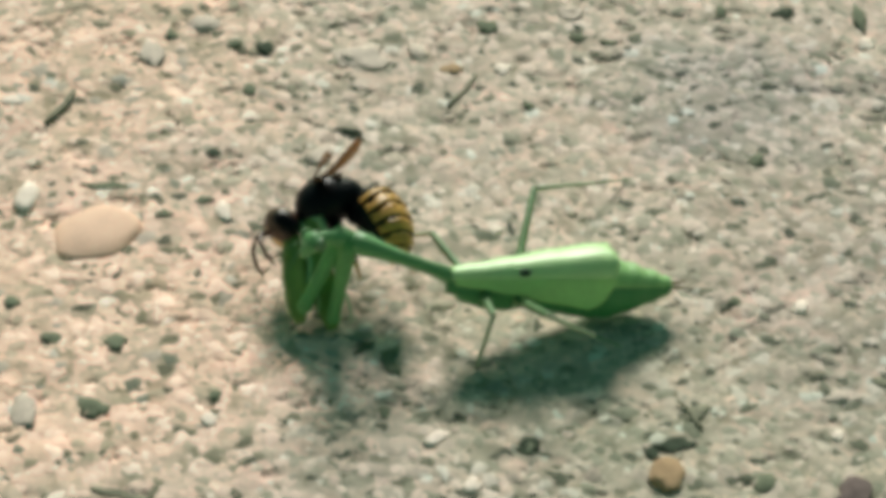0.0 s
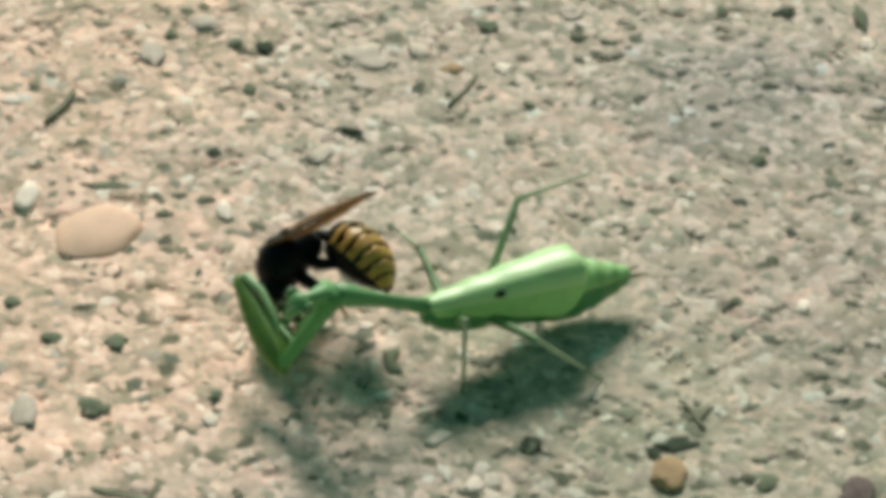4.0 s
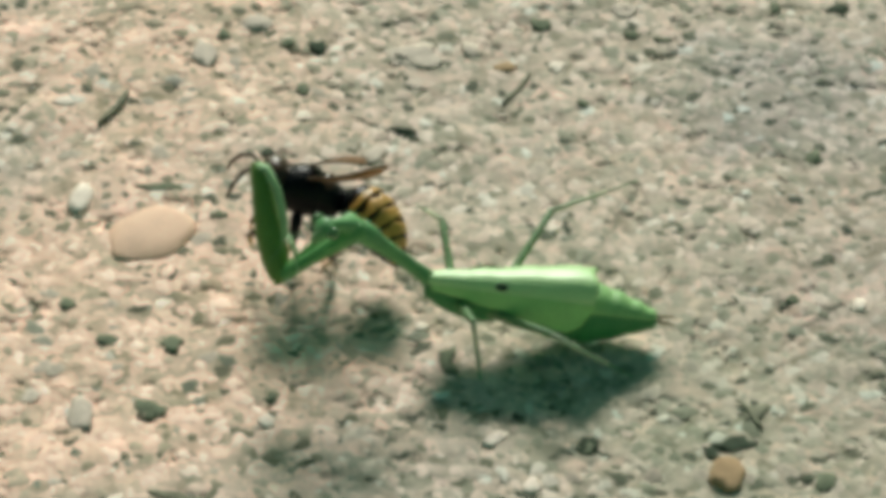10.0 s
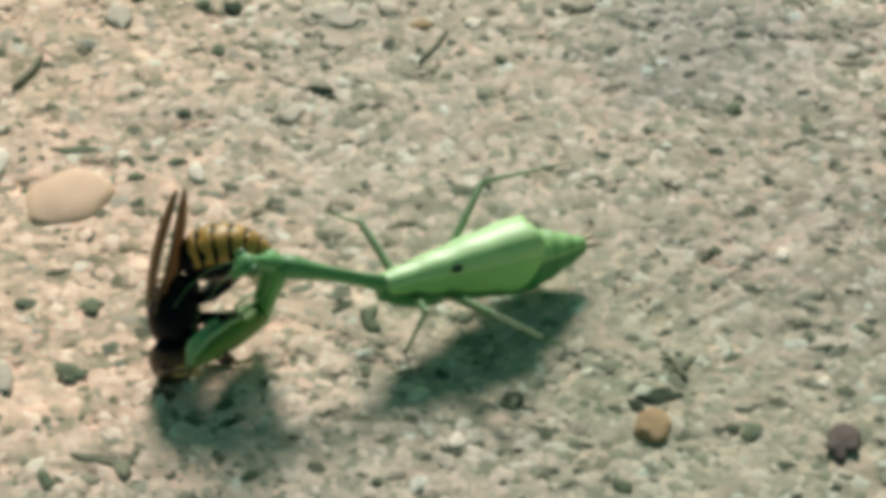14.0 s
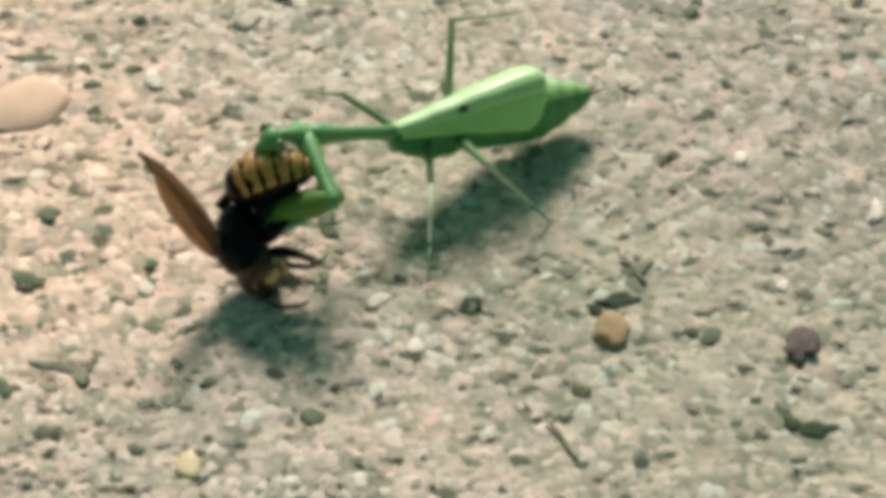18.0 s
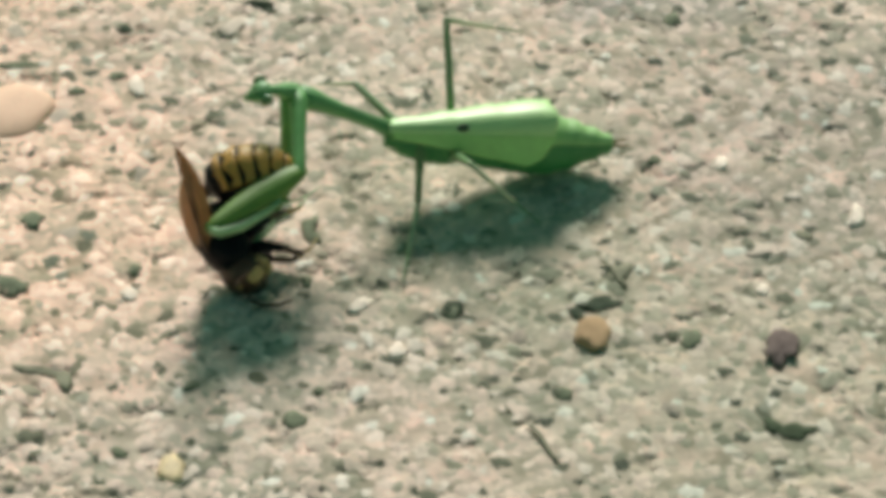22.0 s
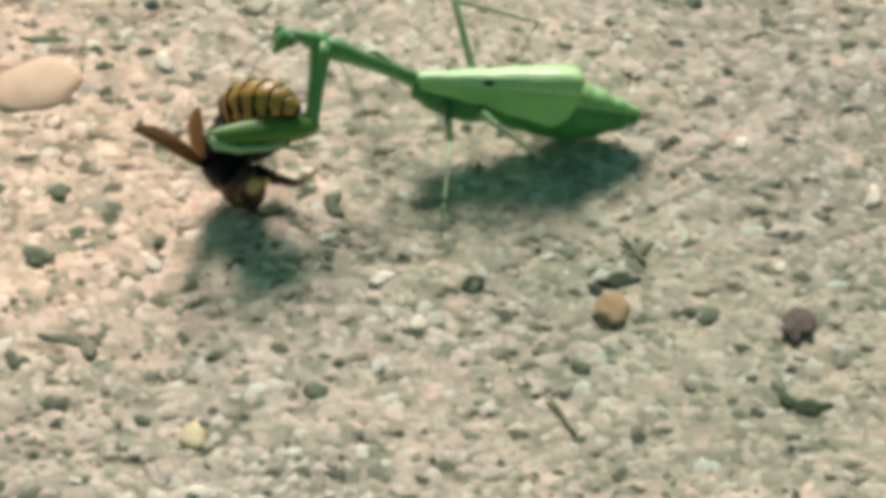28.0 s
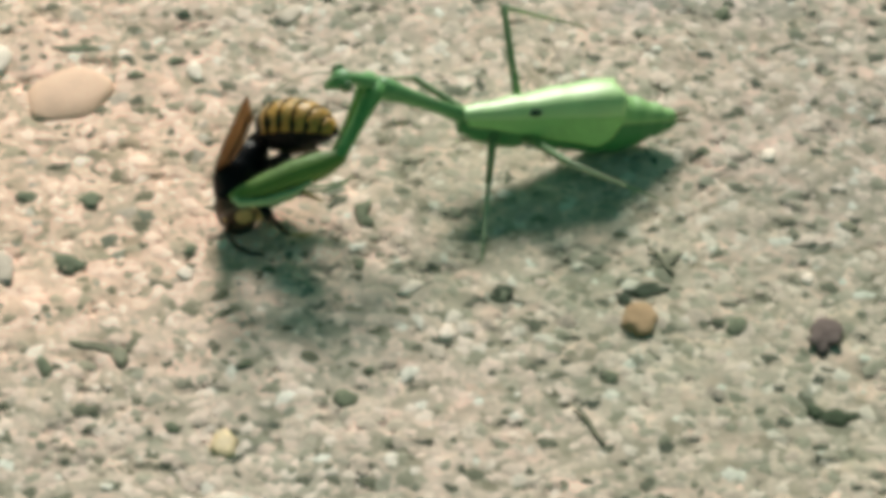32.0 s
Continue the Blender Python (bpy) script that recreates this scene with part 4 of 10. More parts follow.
def cap_faces():
    """A worn stone top as three rings round a middle."""
    f = [(0, 1 + k, 1 + (k + 1) % 7) for k in range(7)]
    i = j = 0
    while i < 7 or j < 10:
        a, b, c, d = 1 + i % 7, 1 + (i + 1) % 7, 8 + j % 10, 8 + (j + 1) % 10
        if j * 7 <= i * 10 and j < 10:
            f.append((a, c, d))
            j += 1
        else:
            f.append((a, c, b))
            i += 1
    for k in range(10):
        a, b = 8 + k, 8 + (k + 1) % 10
        f += [(a, a + 10, b + 10), (a, b + 10, b)]
    return f


def cap_shape(rng, n):
    """n stone tops of half width 1 with ragged outlines: places (n, 28, 3)."""
    ang = np.concatenate([[0.0], np.arange(7) / 7, np.arange(10) / 10, np.arange(10) / 10]) * 2 * np.pi
    rad, z = np.array(CAP).T
    wob = np.ones((n, len(ang)))
    for k in (2, 3, 4, 5):
        wob += rng.uniform(0.05, 0.38 / k ** 0.5, (n, 1)) * np.cos(k * ang[None] + rng.uniform(0, 6.3, (n, 1)))
    r = rad[None] * np.clip(wob, 0.3, 1.8)
    tilt = 1 + 0.3 * rng.normal(size=(n, 1)) * np.cos(ang[None] + rng.uniform(0, 6.3, (n, 1))) * rad[None]
    return np.stack([r * np.cos(ang), r * np.sin(ang), z[None] * tilt], -1)


def grain_mesh(rng):
    me = bpy.data.meshes.new("grain")
    co = cap_shape(rng, 1)[0] * MM
    me.from_pydata([tuple(c) for c in co], [], cap_faces())
    for q in me.polygons:
        q.use_smooth = True
    me.materials.append(GRAVEL)
    return me


def build_gravel():
    """The larger stones, each a piece of the concrete."""
    rng = np.random.default_rng(21)
    shapes = [grain_mesh(rng) for k in range(10)]
    for k in range(300):
        x, y = rng.uniform(-0.085, 0.09), rng.uniform(-0.108, 0.068)
        s = 0.8 + 1.1 * rng.random() ** 2
        g = new("grain", shapes[k % 10])
        g.parent = GROUND
        g.matrix_basis = pose(x, y, lay(x, y) + 0.00004) @ slope(x, y) @ pose(0, 0, 0, 0, 0, rng.uniform(0, 360)) @ Matrix.Diagonal((s * rng.uniform(0.8, 1.6), s, s * 0.085, 1))


def build_sand():
    """Smaller stones and sand, joined."""
    rng = np.random.default_rng(7)
    tris = np.array(cap_faces())
    n = 14000
    x, y = rng.uniform(-0.1, 0.105, n), rng.uniform(-0.125, 0.092, n)
    s = (0.42 + 1.25 * rng.random(n) ** 1.6) * MM
    shape = cap_shape(rng, n) * np.stack([s * rng.uniform(0.75, 1.6, n), s, s * rng.uniform(0.02, 0.09, n)], -1)[:, None]
    a = rng.uniform(0, 2 * np.pi, n)
    c, d = np.cos(a)[:, None], np.sin(a)[:, None]
    px, py = x[:, None] + c * shape[..., 0] - d * shape[..., 1], y[:, None] + d * shape[..., 0] + c * shape[..., 1]
    level = 0.5 * relief(px, py) + 0.5 * relief(x, y)[:, None]
    co = np.stack([px, py, level + shape[..., 2]], -1).reshape(-1, 3)
    faces = (tris[None] + (np.arange(n) * shape.shape[1])[:, None, None]).reshape(-1, 3)
    me = bpy.data.meshes.new("sand")
    me.vertices.add(len(co))
    me.vertices.foreach_set("co", co.ravel())
    me.loops.add(faces.size)
    me.loops.foreach_set("vertex_index", faces.ravel().astype(np.int32))
    me.polygons.add(len(faces))
    me.polygons.foreach_set("loop_start", np.arange(0, faces.size, 3, dtype=np.int32))
    me.update(calc_edges=True)
    me.polygons.foreach_set("use_smooth", np.ones(len(faces), dtype=bool))
    me.materials.append(GRIT)
    return tagged(new("sand", me), "tan, grey and white sand grains bedded in concrete", "sand", kind="stuff")


build_sand()
build_gravel()


def motions():
    walk(MOVING['mantis'], [
        (0, pose(0.00163, -0.01539, 0.01383, -14.0, 10.3, 10.3)),
        (0.5, pose(0.00119, -0.01677, 0.01384, -13.4, 10.2, 12.7)),
        (1, pose(0.00040, -0.01915, 0.01385, -12.0, 9.9, 17.0)),
        (1.5, pose(-0.00052, -0.02146, 0.01387, -4.7, 9.8, 21.9)),
        (2, pose(-0.00111, -0.02352, 0.01388, 3.0, 9.7, 25.8)),
        (2.5, pose(-0.00115, -0.02479, 0.01387, 5.1, 9.6, 26.7)),
        (3, pose(-0.00117, -0.02579, 0.01387, 6.0, 9.5, 27.2)),
        (3.5, pose(-0.00121, -0.02643, 0.01388, -3.0, 9.0, 29.6)),
        (4, pose(-0.00279, -0.02416, 0.01388, -3.0, 9.2, 26.7)),
        (4.5, pose(-0.00627, -0.01917, 0.01388, -3.0, 9.6, 19.8)),
        (5, pose(-0.00975, -0.01419, 0.01388, -3.0, 9.9, 12.0)),
        (5.5, pose(-0.01134, -0.01193, 0.01388, -3.0, 10.0, 7.4)),
        (6, pose(-0.01133, -0.01280, 0.01387, -3.0, 10.0, 5.2)),
        (6.5, pose(-0.01089, -0.01662, 0.01386, 8.5, 10.2, 10.1)),
        (7, pose(-0.01021, -0.02044, 0.01379, 20.0, 10.2, 15.3)),
        (7.5, pose(-0.00979, -0.02124, 0.01385, 11.9, 10.0, 17.7)),
        (8, pose(-0.00962, -0.02162, 0.01388, 3.0, 9.8, 19.5)),
        (8.5, pose(-0.01140, -0.02213, 0.01388, 2.0, 10.2, 15.8)),
        (9, pose(-0.01318, -0.02239, 0.01387, 1.0, 10.7, 9.9)),
        (9.5, pose(-0.01275, -0.01985, 0.01387, -5.9, 10.5, 3.5)),
        (10, pose(-0.01190, -0.01667, 0.01384, -12.0, 10.3, -2.2)),
        (10.5, pose(-0.01098, -0.01555, 0.01386, -9.2, 10.5, -0.8)),
        (11, pose(-0.00995, -0.01508, 0.01387, -6.0, 10.6, 1.6)),
        (11.5, pose(-0.00874, -0.01513, 0.01387, -5.6, 10.7, 0.5)),
        (12, pose(-0.00801, -0.01526, 0.01387, -5.0, 10.6, -2.1)),
        (12.5, pose(-0.00996, -0.02956, 0.01385, 11.0, 10.1, 11.9)),
        (13, pose(-0.00857, -0.02854, 0.01382, 16.0, 10.0, 16.6)),
        (13.5, pose(-0.00715, -0.03130, 0.01388, 4.0, 9.4, 25.4)),
        (14, pose(-0.00651, -0.02956, 0.01388, -2.6, 9.4, 27.6)),
        (14.5, pose(-0.00600, -0.02562, 0.01386, -8.0, 9.6, 26.8)),
        (15, pose(-0.00564, -0.02083, 0.01385, -11.6, 10.0, 23.8)),
        (15.5, pose(-0.00548, -0.01658, 0.01384, -13.0, 10.3, 19.4)),
        (16, pose(-0.00653, -0.01310, 0.01384, -13.0, 9.9, 11.3)),
        (16.5, pose(-0.00507, -0.00908, 0.01375, -24.0, 10.4, -5.3)),
        (17, pose(-0.00417, -0.01094, 0.01385, -10.0, 10.0, -2.2)),
        (17.5, pose(-0.00166, -0.01608, 0.01380, -19.0, 9.9, 18.5)),
        (18, pose(0.00255, -0.01411, 0.01376, -23.0, 9.3, 28.6)),
        (18.5, pose(0.00369, -0.00904, 0.01380, -19.0, 10.2, 7.7)),
        (19, pose(0.00414, -0.01155, 0.01385, -10.0, 10.7, 12.9)),
        (19.5, pose(0.00495, -0.01486, 0.01385, -10.5, 10.2, 29.5)),
        (20, pose(0.00550, -0.01696, 0.01385, -12.0, 9.3, 40.8)),
        (20.5, pose(0.00325, -0.01485, 0.01377, -22.5, 10.0, 28.7)),
        (21, pose(0.00115, -0.01237, 0.01365, -32.0, 10.3, 12.5)),
        (21.5, pose(0.00306, -0.01192, 0.01377, -22.0, 10.3, 7.9)),
        (22, pose(0.00524, -0.01188, 0.01384, -12.0, 10.5, 6.0)),
        (22.5, pose(0.00563, -0.01320, 0.01380, -18.0, 10.3, 15.8)),
        (23, pose(0.00579, -0.01455, 0.01375, -24.0, 9.9, 24.9)),
        (23.5, pose(0.00632, -0.01104, 0.01377, -21.2, 10.6, 11.2)),
        (24, pose(0.00665, -0.00768, 0.01382, -15.0, 10.7, -3.8)),
        (24.5, pose(0.00655, -0.01106, 0.01387, 0.2, 10.9, 4.8)),
        (25, pose(0.00647, -0.01643, 0.01384, 12.0, 10.6, 19.1)),
        (25.5, pose(0.00618, -0.02041, 0.01388, -1.0, 9.9, 29.1)),
        (26, pose(0.00557, -0.01768, 0.01386, -8.9, 10.1, 24.6)),
        (26.5, pose(0.00465, -0.01192, 0.01382, -15.6, 10.4, 14.2)),
        (27, pose(0.00384, -0.00622, 0.01378, -20.3, 10.3, 3.3)),
        (27.5, pose(0.00349, -0.00365, 0.01377, -22.0, 10.1, -2.0)),
        (28, pose(0.00629, -0.00466, 0.01378, -21.0, 10.6, -1.3)),
        (28.5, pose(0.00677, -0.00649, 0.01377, -22.0, 10.8, 0.5)),
        (29, pose(0.00691, -0.00848, 0.01376, -23.0, 10.9, 3.0)),
        (29.5, pose(0.00681, -0.01023, 0.01378, -20.7, 10.8, 7.0)),
        (30, pose(0.00672, -0.01129, 0.01381, -17.0, 10.6, 10.4)),
        (30.5, pose(0.00763, -0.01143, 0.01383, -14.4, 10.7, 12.2)),
        (31, pose(0.00860, -0.01155, 0.01384, -12.0, 10.9, 13.3)),
        (31.5, pose(0.00873, -0.01186, 0.01386, -8.9, 10.9, 13.5)),
        (32, pose(0.00878, -0.01208, 0.01386, -7.0, 11.0, 13.5))])
    walk(MOVING['pronotum'], [
        (0, pose(0.00000, 0.00000, -0.00150, -12.2, -10.4, 160.9)),
        (0.5, pose(0.00000, 0.00000, -0.00150, -11.8, -16.2, 166.2)),
        (1, pose(0.00000, 0.00000, -0.00150, -10.3, -21.5, 174.3)),
        (1.5, pose(0.00000, 0.00000, -0.00150, -3.9, -18.5, 178.2)),
        (2, pose(0.00000, 0.00000, -0.00150, 2.2, -15.5, 179.1)),
        (2.5, pose(0.00000, 0.00000, -0.00150, 3.7, -13.8, 178.5)),
        (3, pose(0.00000, 0.00000, -0.00150, 4.1, -12.7, 176.7)),
        (3.5, pose(0.00000, 0.00000, -0.00150, -3.0, -13.3, 173.3)),
        (4, pose(0.00000, 0.00000, -0.00150, -2.9, -14.9, 174.8)),
        (4.5, pose(0.00000, 0.00000, -0.00150, -2.4, -19.3, 180.0)),
        (5, pose(0.00000, 0.00000, -0.00150, -1.6, -24.6, -174.1)),
        (5.5, pose(0.00000, 0.00000, -0.00150, -1.1, -28.0, -170.5)),
        (6, pose(0.00000, 0.00000, -0.00150, 0.2, -29.8, -162.4)),
        (6.5, pose(0.00000, 0.00000, -0.00150, 8.0, -22.7, -171.8)),
        (7, pose(0.00000, 0.00000, -0.00150, 15.0, -12.7, 179.6)),
        (7.5, pose(0.00000, 0.00000, -0.00150, 8.8, -12.2, 179.0)),
        (8, pose(0.00000, 0.00000, -0.00150, 2.1, -12.6, 178.7)),
        (8.5, pose(0.00000, 0.00000, -0.00150, 1.7, -16.9, -178.6)),
        (9, pose(0.00000, 0.00000, -0.00150, 1.8, -23.2, -173.5)),
        (9.5, pose(0.00000, 0.00000, -0.00150, -3.0, -29.3, -167.3)),
        (10, pose(0.00000, 0.00000, -0.00150, -7.1, -33.6, -158.4)),
        (10.5, pose(0.00000, 0.00000, -0.00150, -3.5, -35.6, -153.5)),
        (11, pose(0.00000, 0.00000, -0.00150, -0.4, -37.4, -152.7)),
        (11.5, pose(0.00000, 0.00000, -0.00150, -1.5, -40.0, -159.2)),
        (12, pose(0.00000, 0.00000, -0.00150, -2.4, -41.7, -165.6)),
        (12.5, pose(0.00000, 0.00000, -0.00150, 2.9, -10.1, 148.2)),
        (13, pose(0.00000, 0.00000, -0.00150, 7.5, 4.1, 156.5)),
        (13.5, pose(0.00000, 0.00000, -0.00150, 0.2, -5.1, 158.9)),
        (14, pose(0.00000, 0.00000, -0.00150, -4.2, -10.7, 159.6)),
        (14.5, pose(0.00000, 0.00000, -0.00150, -7.6, -14.4, 165.7)),
        (15, pose(0.00000, 0.00000, -0.00150, -9.7, -16.2, 173.7)),
        (15.5, pose(0.00000, 0.00000, -0.00150, -10.1, -17.6, -180.0)),
        (16, pose(0.00000, 0.00000, -0.00150, -9.9, -22.3, -175.3)),
        (16.5, pose(0.00000, 0.00000, -0.00150, -16.6, -26.4, -158.5)),
        (17, pose(0.00000, 0.00000, -0.00150, -7.4, -29.0, -171.3)),
        (17.5, pose(0.00000, 0.00000, -0.00150, -14.6, -14.9, 178.7)),
        (18, pose(0.00000, 0.00000, -0.00150, -16.4, -10.6, -174.3)),
        (18.5, pose(0.00000, 0.00000, -0.00150, -11.4, -21.7, -157.3)),
        (19, pose(0.00000, 0.00000, -0.00150, -6.1, -16.4, -169.7)),
        (19.5, pose(0.00000, 0.00000, -0.00150, -6.9, -4.6, -174.5)),
        (20, pose(0.00000, 0.00000, -0.00150, -8.0, 3.4, -175.7)),
        (20.5, pose(0.00000, 0.00000, -0.00150, -15.2, -6.3, -171.6)),
        (21, pose(0.00000, 0.00000, -0.00150, -22.2, -14.8, -164.5)),
        (21.5, pose(0.00000, 0.00000, -0.00150, -15.6, -18.5, -168.5)),
        (22, pose(0.00000, 0.00000, -0.00150, -8.5, -20.2, -173.0)),
        (22.5, pose(0.00000, 0.00000, -0.00150, -12.8, -14.4, -173.6)),
        (23, pose(0.00000, 0.00000, -0.00150, -17.1, -9.1, -175.4)),
        (23.5, pose(0.00000, 0.00000, -0.00150, -14.1, -12.5, -167.9)),
        (24, pose(0.00000, 0.00000, -0.00150, -8.6, -18.2, -161.6)),
        (24.5, pose(0.00000, 0.00000, -0.00150, 1.7, -11.6, -169.4)),
        (25, pose(0.00000, 0.00000, -0.00150, 9.0, -1.7, -176.7)),
        (25.5, pose(0.00000, 0.00000, -0.00150, -1.2, -2.3, 176.0)),
        (26, pose(0.00000, 0.00000, -0.00150, -6.0, -5.4, -176.7)),
        (26.5, pose(0.00000, 0.00000, -0.00150, -8.6, -8.7, -161.7)),
        (27, pose(0.00000, 0.00000, -0.00150, -9.3, -11.6, -149.1)),
        (27.5, pose(0.00000, 0.00000, -0.00150, -11.0, -16.3, -149.0)),
        (28, pose(0.00000, 0.00000, -0.00150, -14.3, -15.2, -168.1)),
        (28.5, pose(0.00000, 0.00000, -0.00150, -16.1, -15.7, -174.0)),
        (29, pose(0.00000, 0.00000, -0.00150, -17.7, -17.3, -178.6)),
        (29.5, pose(0.00000, 0.00000, -0.00150, -16.2, -20.1, -177.5)),
        (30, pose(0.00000, 0.00000, -0.00150, -13.0, -22.6, -174.2)),
        (30.5, pose(0.00000, 0.00000, -0.00150, -10.9, -23.0, -174.0)),
        (31, pose(0.00000, 0.00000, -0.00150, -9.0, -22.8, -174.6)),
        (31.5, pose(0.00000, 0.00000, -0.00150, -6.4, -21.8, -175.1)),
        (32, pose(0.00000, 0.00000, -0.00150, -4.9, -21.0, -175.5))])
    walk(MOVING['neck'], [
        (0, pose(-0.01813, 0.00628, 0.00201, -17.7, -11.6, -158.1)),
        (0.5, pose(-0.01805, 0.00445, 0.00391, -16.5, -12.1, -156.4)),
        (1, pose(-0.01806, 0.00181, 0.00563, -14.5, -12.9, -155.7)),
        (1.5, pose(-0.01828, 0.00058, 0.00463, -8.5, -14.0, -162.2)),
        (2, pose(-0.01879, 0.00029, 0.00370, -1.6, -13.3, -168.3)),
        (2.5, pose(-0.01900, 0.00050, 0.00317, 0.6, -12.0, -168.9)),
        (3, pose(-0.01899, 0.00109, 0.00278, 1.6, -12.0, -168.8)),
        (3.5, pose(-0.01885, 0.00223, 0.00298, -7.4, -11.7, -167.2)),
        (4, pose(-0.01886, 0.00172, 0.00353, -6.3, -11.7, -162.6)),
        (4.5, pose(-0.01825, 0.00000, 0.00489, -4.8, -11.9, -155.4)),
        (5, pose(-0.01741, -0.00181, 0.00650, -3.3, -12.8, -148.1)),
        (5.5, pose(-0.01698, -0.00285, 0.00765, -2.6, -14.5, -144.0)),
        (6, pose(-0.01612, -0.00512, 0.00820, -2.6, -17.0, -143.2)),
        (6.5, pose(-0.01763, -0.00255, 0.00596, 7.3, -21.1, -149.9)),
        (7, pose(-0.01902, 0.00012, 0.00279, 18.2, -23.3, -157.6)),
        (7.5, pose(-0.01917, 0.00035, 0.00265, 9.9, -20.3, -157.9)),
        (8, pose(-0.01902, 0.00043, 0.00276, 0.7, -18.2, -157.3)),
        (8.5, pose(-0.01836, -0.00044, 0.00406, 0.5, -17.7, -153.4)),
        (9, pose(-0.01781, -0.00204, 0.00617, 0.9, -16.8, -147.2)),
        (9.5, pose(-0.01676, -0.00379, 0.00813, -4.7, -16.3, -141.7)),
        (10, pose(-0.01510, -0.00598, 0.00929, -9.6, -16.4, -137.7)),
        (10.5, pose(-0.01409, -0.00702, 0.00979, -9.9, -21.7, -144.2)),
        (11, pose(-0.01376, -0.00711, 0.01034, -9.3, -24.6, -152.0)),
        (11.5, pose(-0.01392, -0.00528, 0.01101, -6.5, -20.3, -146.7)),
        (12, pose(-0.01409, -0.00362, 0.01148, -3.9, -17.2, -140.2)),
        (12.5, pose(-0.01632, 0.01011, 0.00191, 7.0, -27.6, -167.8)),
        (13, pose(-0.01784, 0.00775, -0.00291, 9.2, -24.6, 176.3)),
        (13.5, pose(-0.01813, 0.00698, 0.00022, -0.5, -25.2, -168.0)),
        (14, pose(-0.01773, 0.00659, 0.00209, -8.4, -26.1, -167.8)),
        (14.5, pose(-0.01790, 0.00456, 0.00325, -16.1, -28.7, -168.0)),
        (15, pose(-0.01827, 0.00202, 0.00383, -21.9, -30.9, -167.3)),
        (15.5, pose(-0.01858, -0.00001, 0.00441, -23.4, -31.1, -164.8)),
        (16, pose(-0.01798, -0.00147, 0.00590, -18.2, -26.0, -154.1)),
        (16.5, pose(-0.01625, -0.00641, 0.00716, -29.0, -24.6, -144.1)),
        (17, pose(-0.01686, -0.00259, 0.00794, -17.9, -29.3, -159.5)),
        (17.5, pose(-0.01884, 0.00044, 0.00350, -18.9, -17.5, -146.6)),
        (18, pose(-0.01907, -0.00191, 0.00209, -28.3, -15.4, -161.3)),
        (18.5, pose(-0.01671, -0.00698, 0.00572, -22.6, -9.4, -158.2)),
        (19, pose(-0.01840, -0.00333, 0.00402, -15.7, -14.3, -165.8)),
        (19.5, pose(-0.01856, -0.00179, 0.00002, -17.8, -21.2, -170.2)),
        (20, pose(-0.01941, -0.00147, -0.00267, -18.7, -25.3, -167.9)),
        (20.5, pose(-0.01851, -0.00274, 0.00056, -29.8, -22.8, -159.4)),
        (21, pose(-0.01817, -0.00502, 0.00349, -36.0, -15.6, -149.2)),
        (21.5, pose(-0.01799, -0.00365, 0.00464, -23.1, -15.8, -147.0)),
        (22, pose(-0.01817, -0.00221, 0.00523, -12.4, -18.1, -146.9)),
        (22.5, pose(-0.01855, -0.00207, 0.00331, -19.0, -14.9, -150.5)),
        (23, pose(-0.01919, -0.00153, 0.00158, -26.7, -13.3, -155.2)),
        (23.5, pose(-0.01836, -0.00392, 0.00268, -27.6, -16.8, -160.7)),
        (24, pose(-0.01758, -0.00584, 0.00459, -23.0, -18.7, -166.2)),
        (24.5, pose(-0.01831, -0.00342, 0.00233, -6.4, -29.3, -167.3)),
        (25, pose(-0.01946, -0.00112, -0.00094, 10.2, -31.9, -166.5)),
        (25.5, pose(-0.01944, 0.00136, -0.00072, -2.4, -15.9, -158.5)),
        (26, pose(-0.01943, -0.00113, 0.00034, -10.0, -14.2, -155.2)),
        (26.5, pose(-0.01872, -0.00619, 0.00150, -17.2, -17.0, -150.9)),
        (27, pose(-0.01699, -0.01017, 0.00258, -24.0, -20.9, -148.7)),
        (27.5, pose(-0.01604, -0.00964, 0.00397, -28.7, -23.1, -151.3)),
        (28, pose(-0.01841, -0.00387, 0.00362, -27.9, -15.4, -161.9)),
        (28.5, pose(-0.01872, -0.00197, 0.00381, -28.0, -14.2, -159.6)),
        (29, pose(-0.01862, -0.00046, 0.00429, -26.6, -12.3, -154.7)),
        (29.5, pose(-0.01826, -0.00079, 0.00520, -23.8, -8.1, -157.6)),
        (30, pose(-0.01792, -0.00180, 0.00598, -20.9, -6.6, -161.5)),
        (30.5, pose(-0.01771, -0.00186, 0.00607, -17.9, -16.2, -156.1)),
        (31, pose(-0.01790, -0.00169, 0.00606, -15.1, -24.7, -152.0)),
        (31.5, pose(-0.01808, -0.00155, 0.00576, -13.4, -25.4, -156.9)),
        (32, pose(-0.01815, -0.00141, 0.00549, -12.3, -25.0, -160.6))])
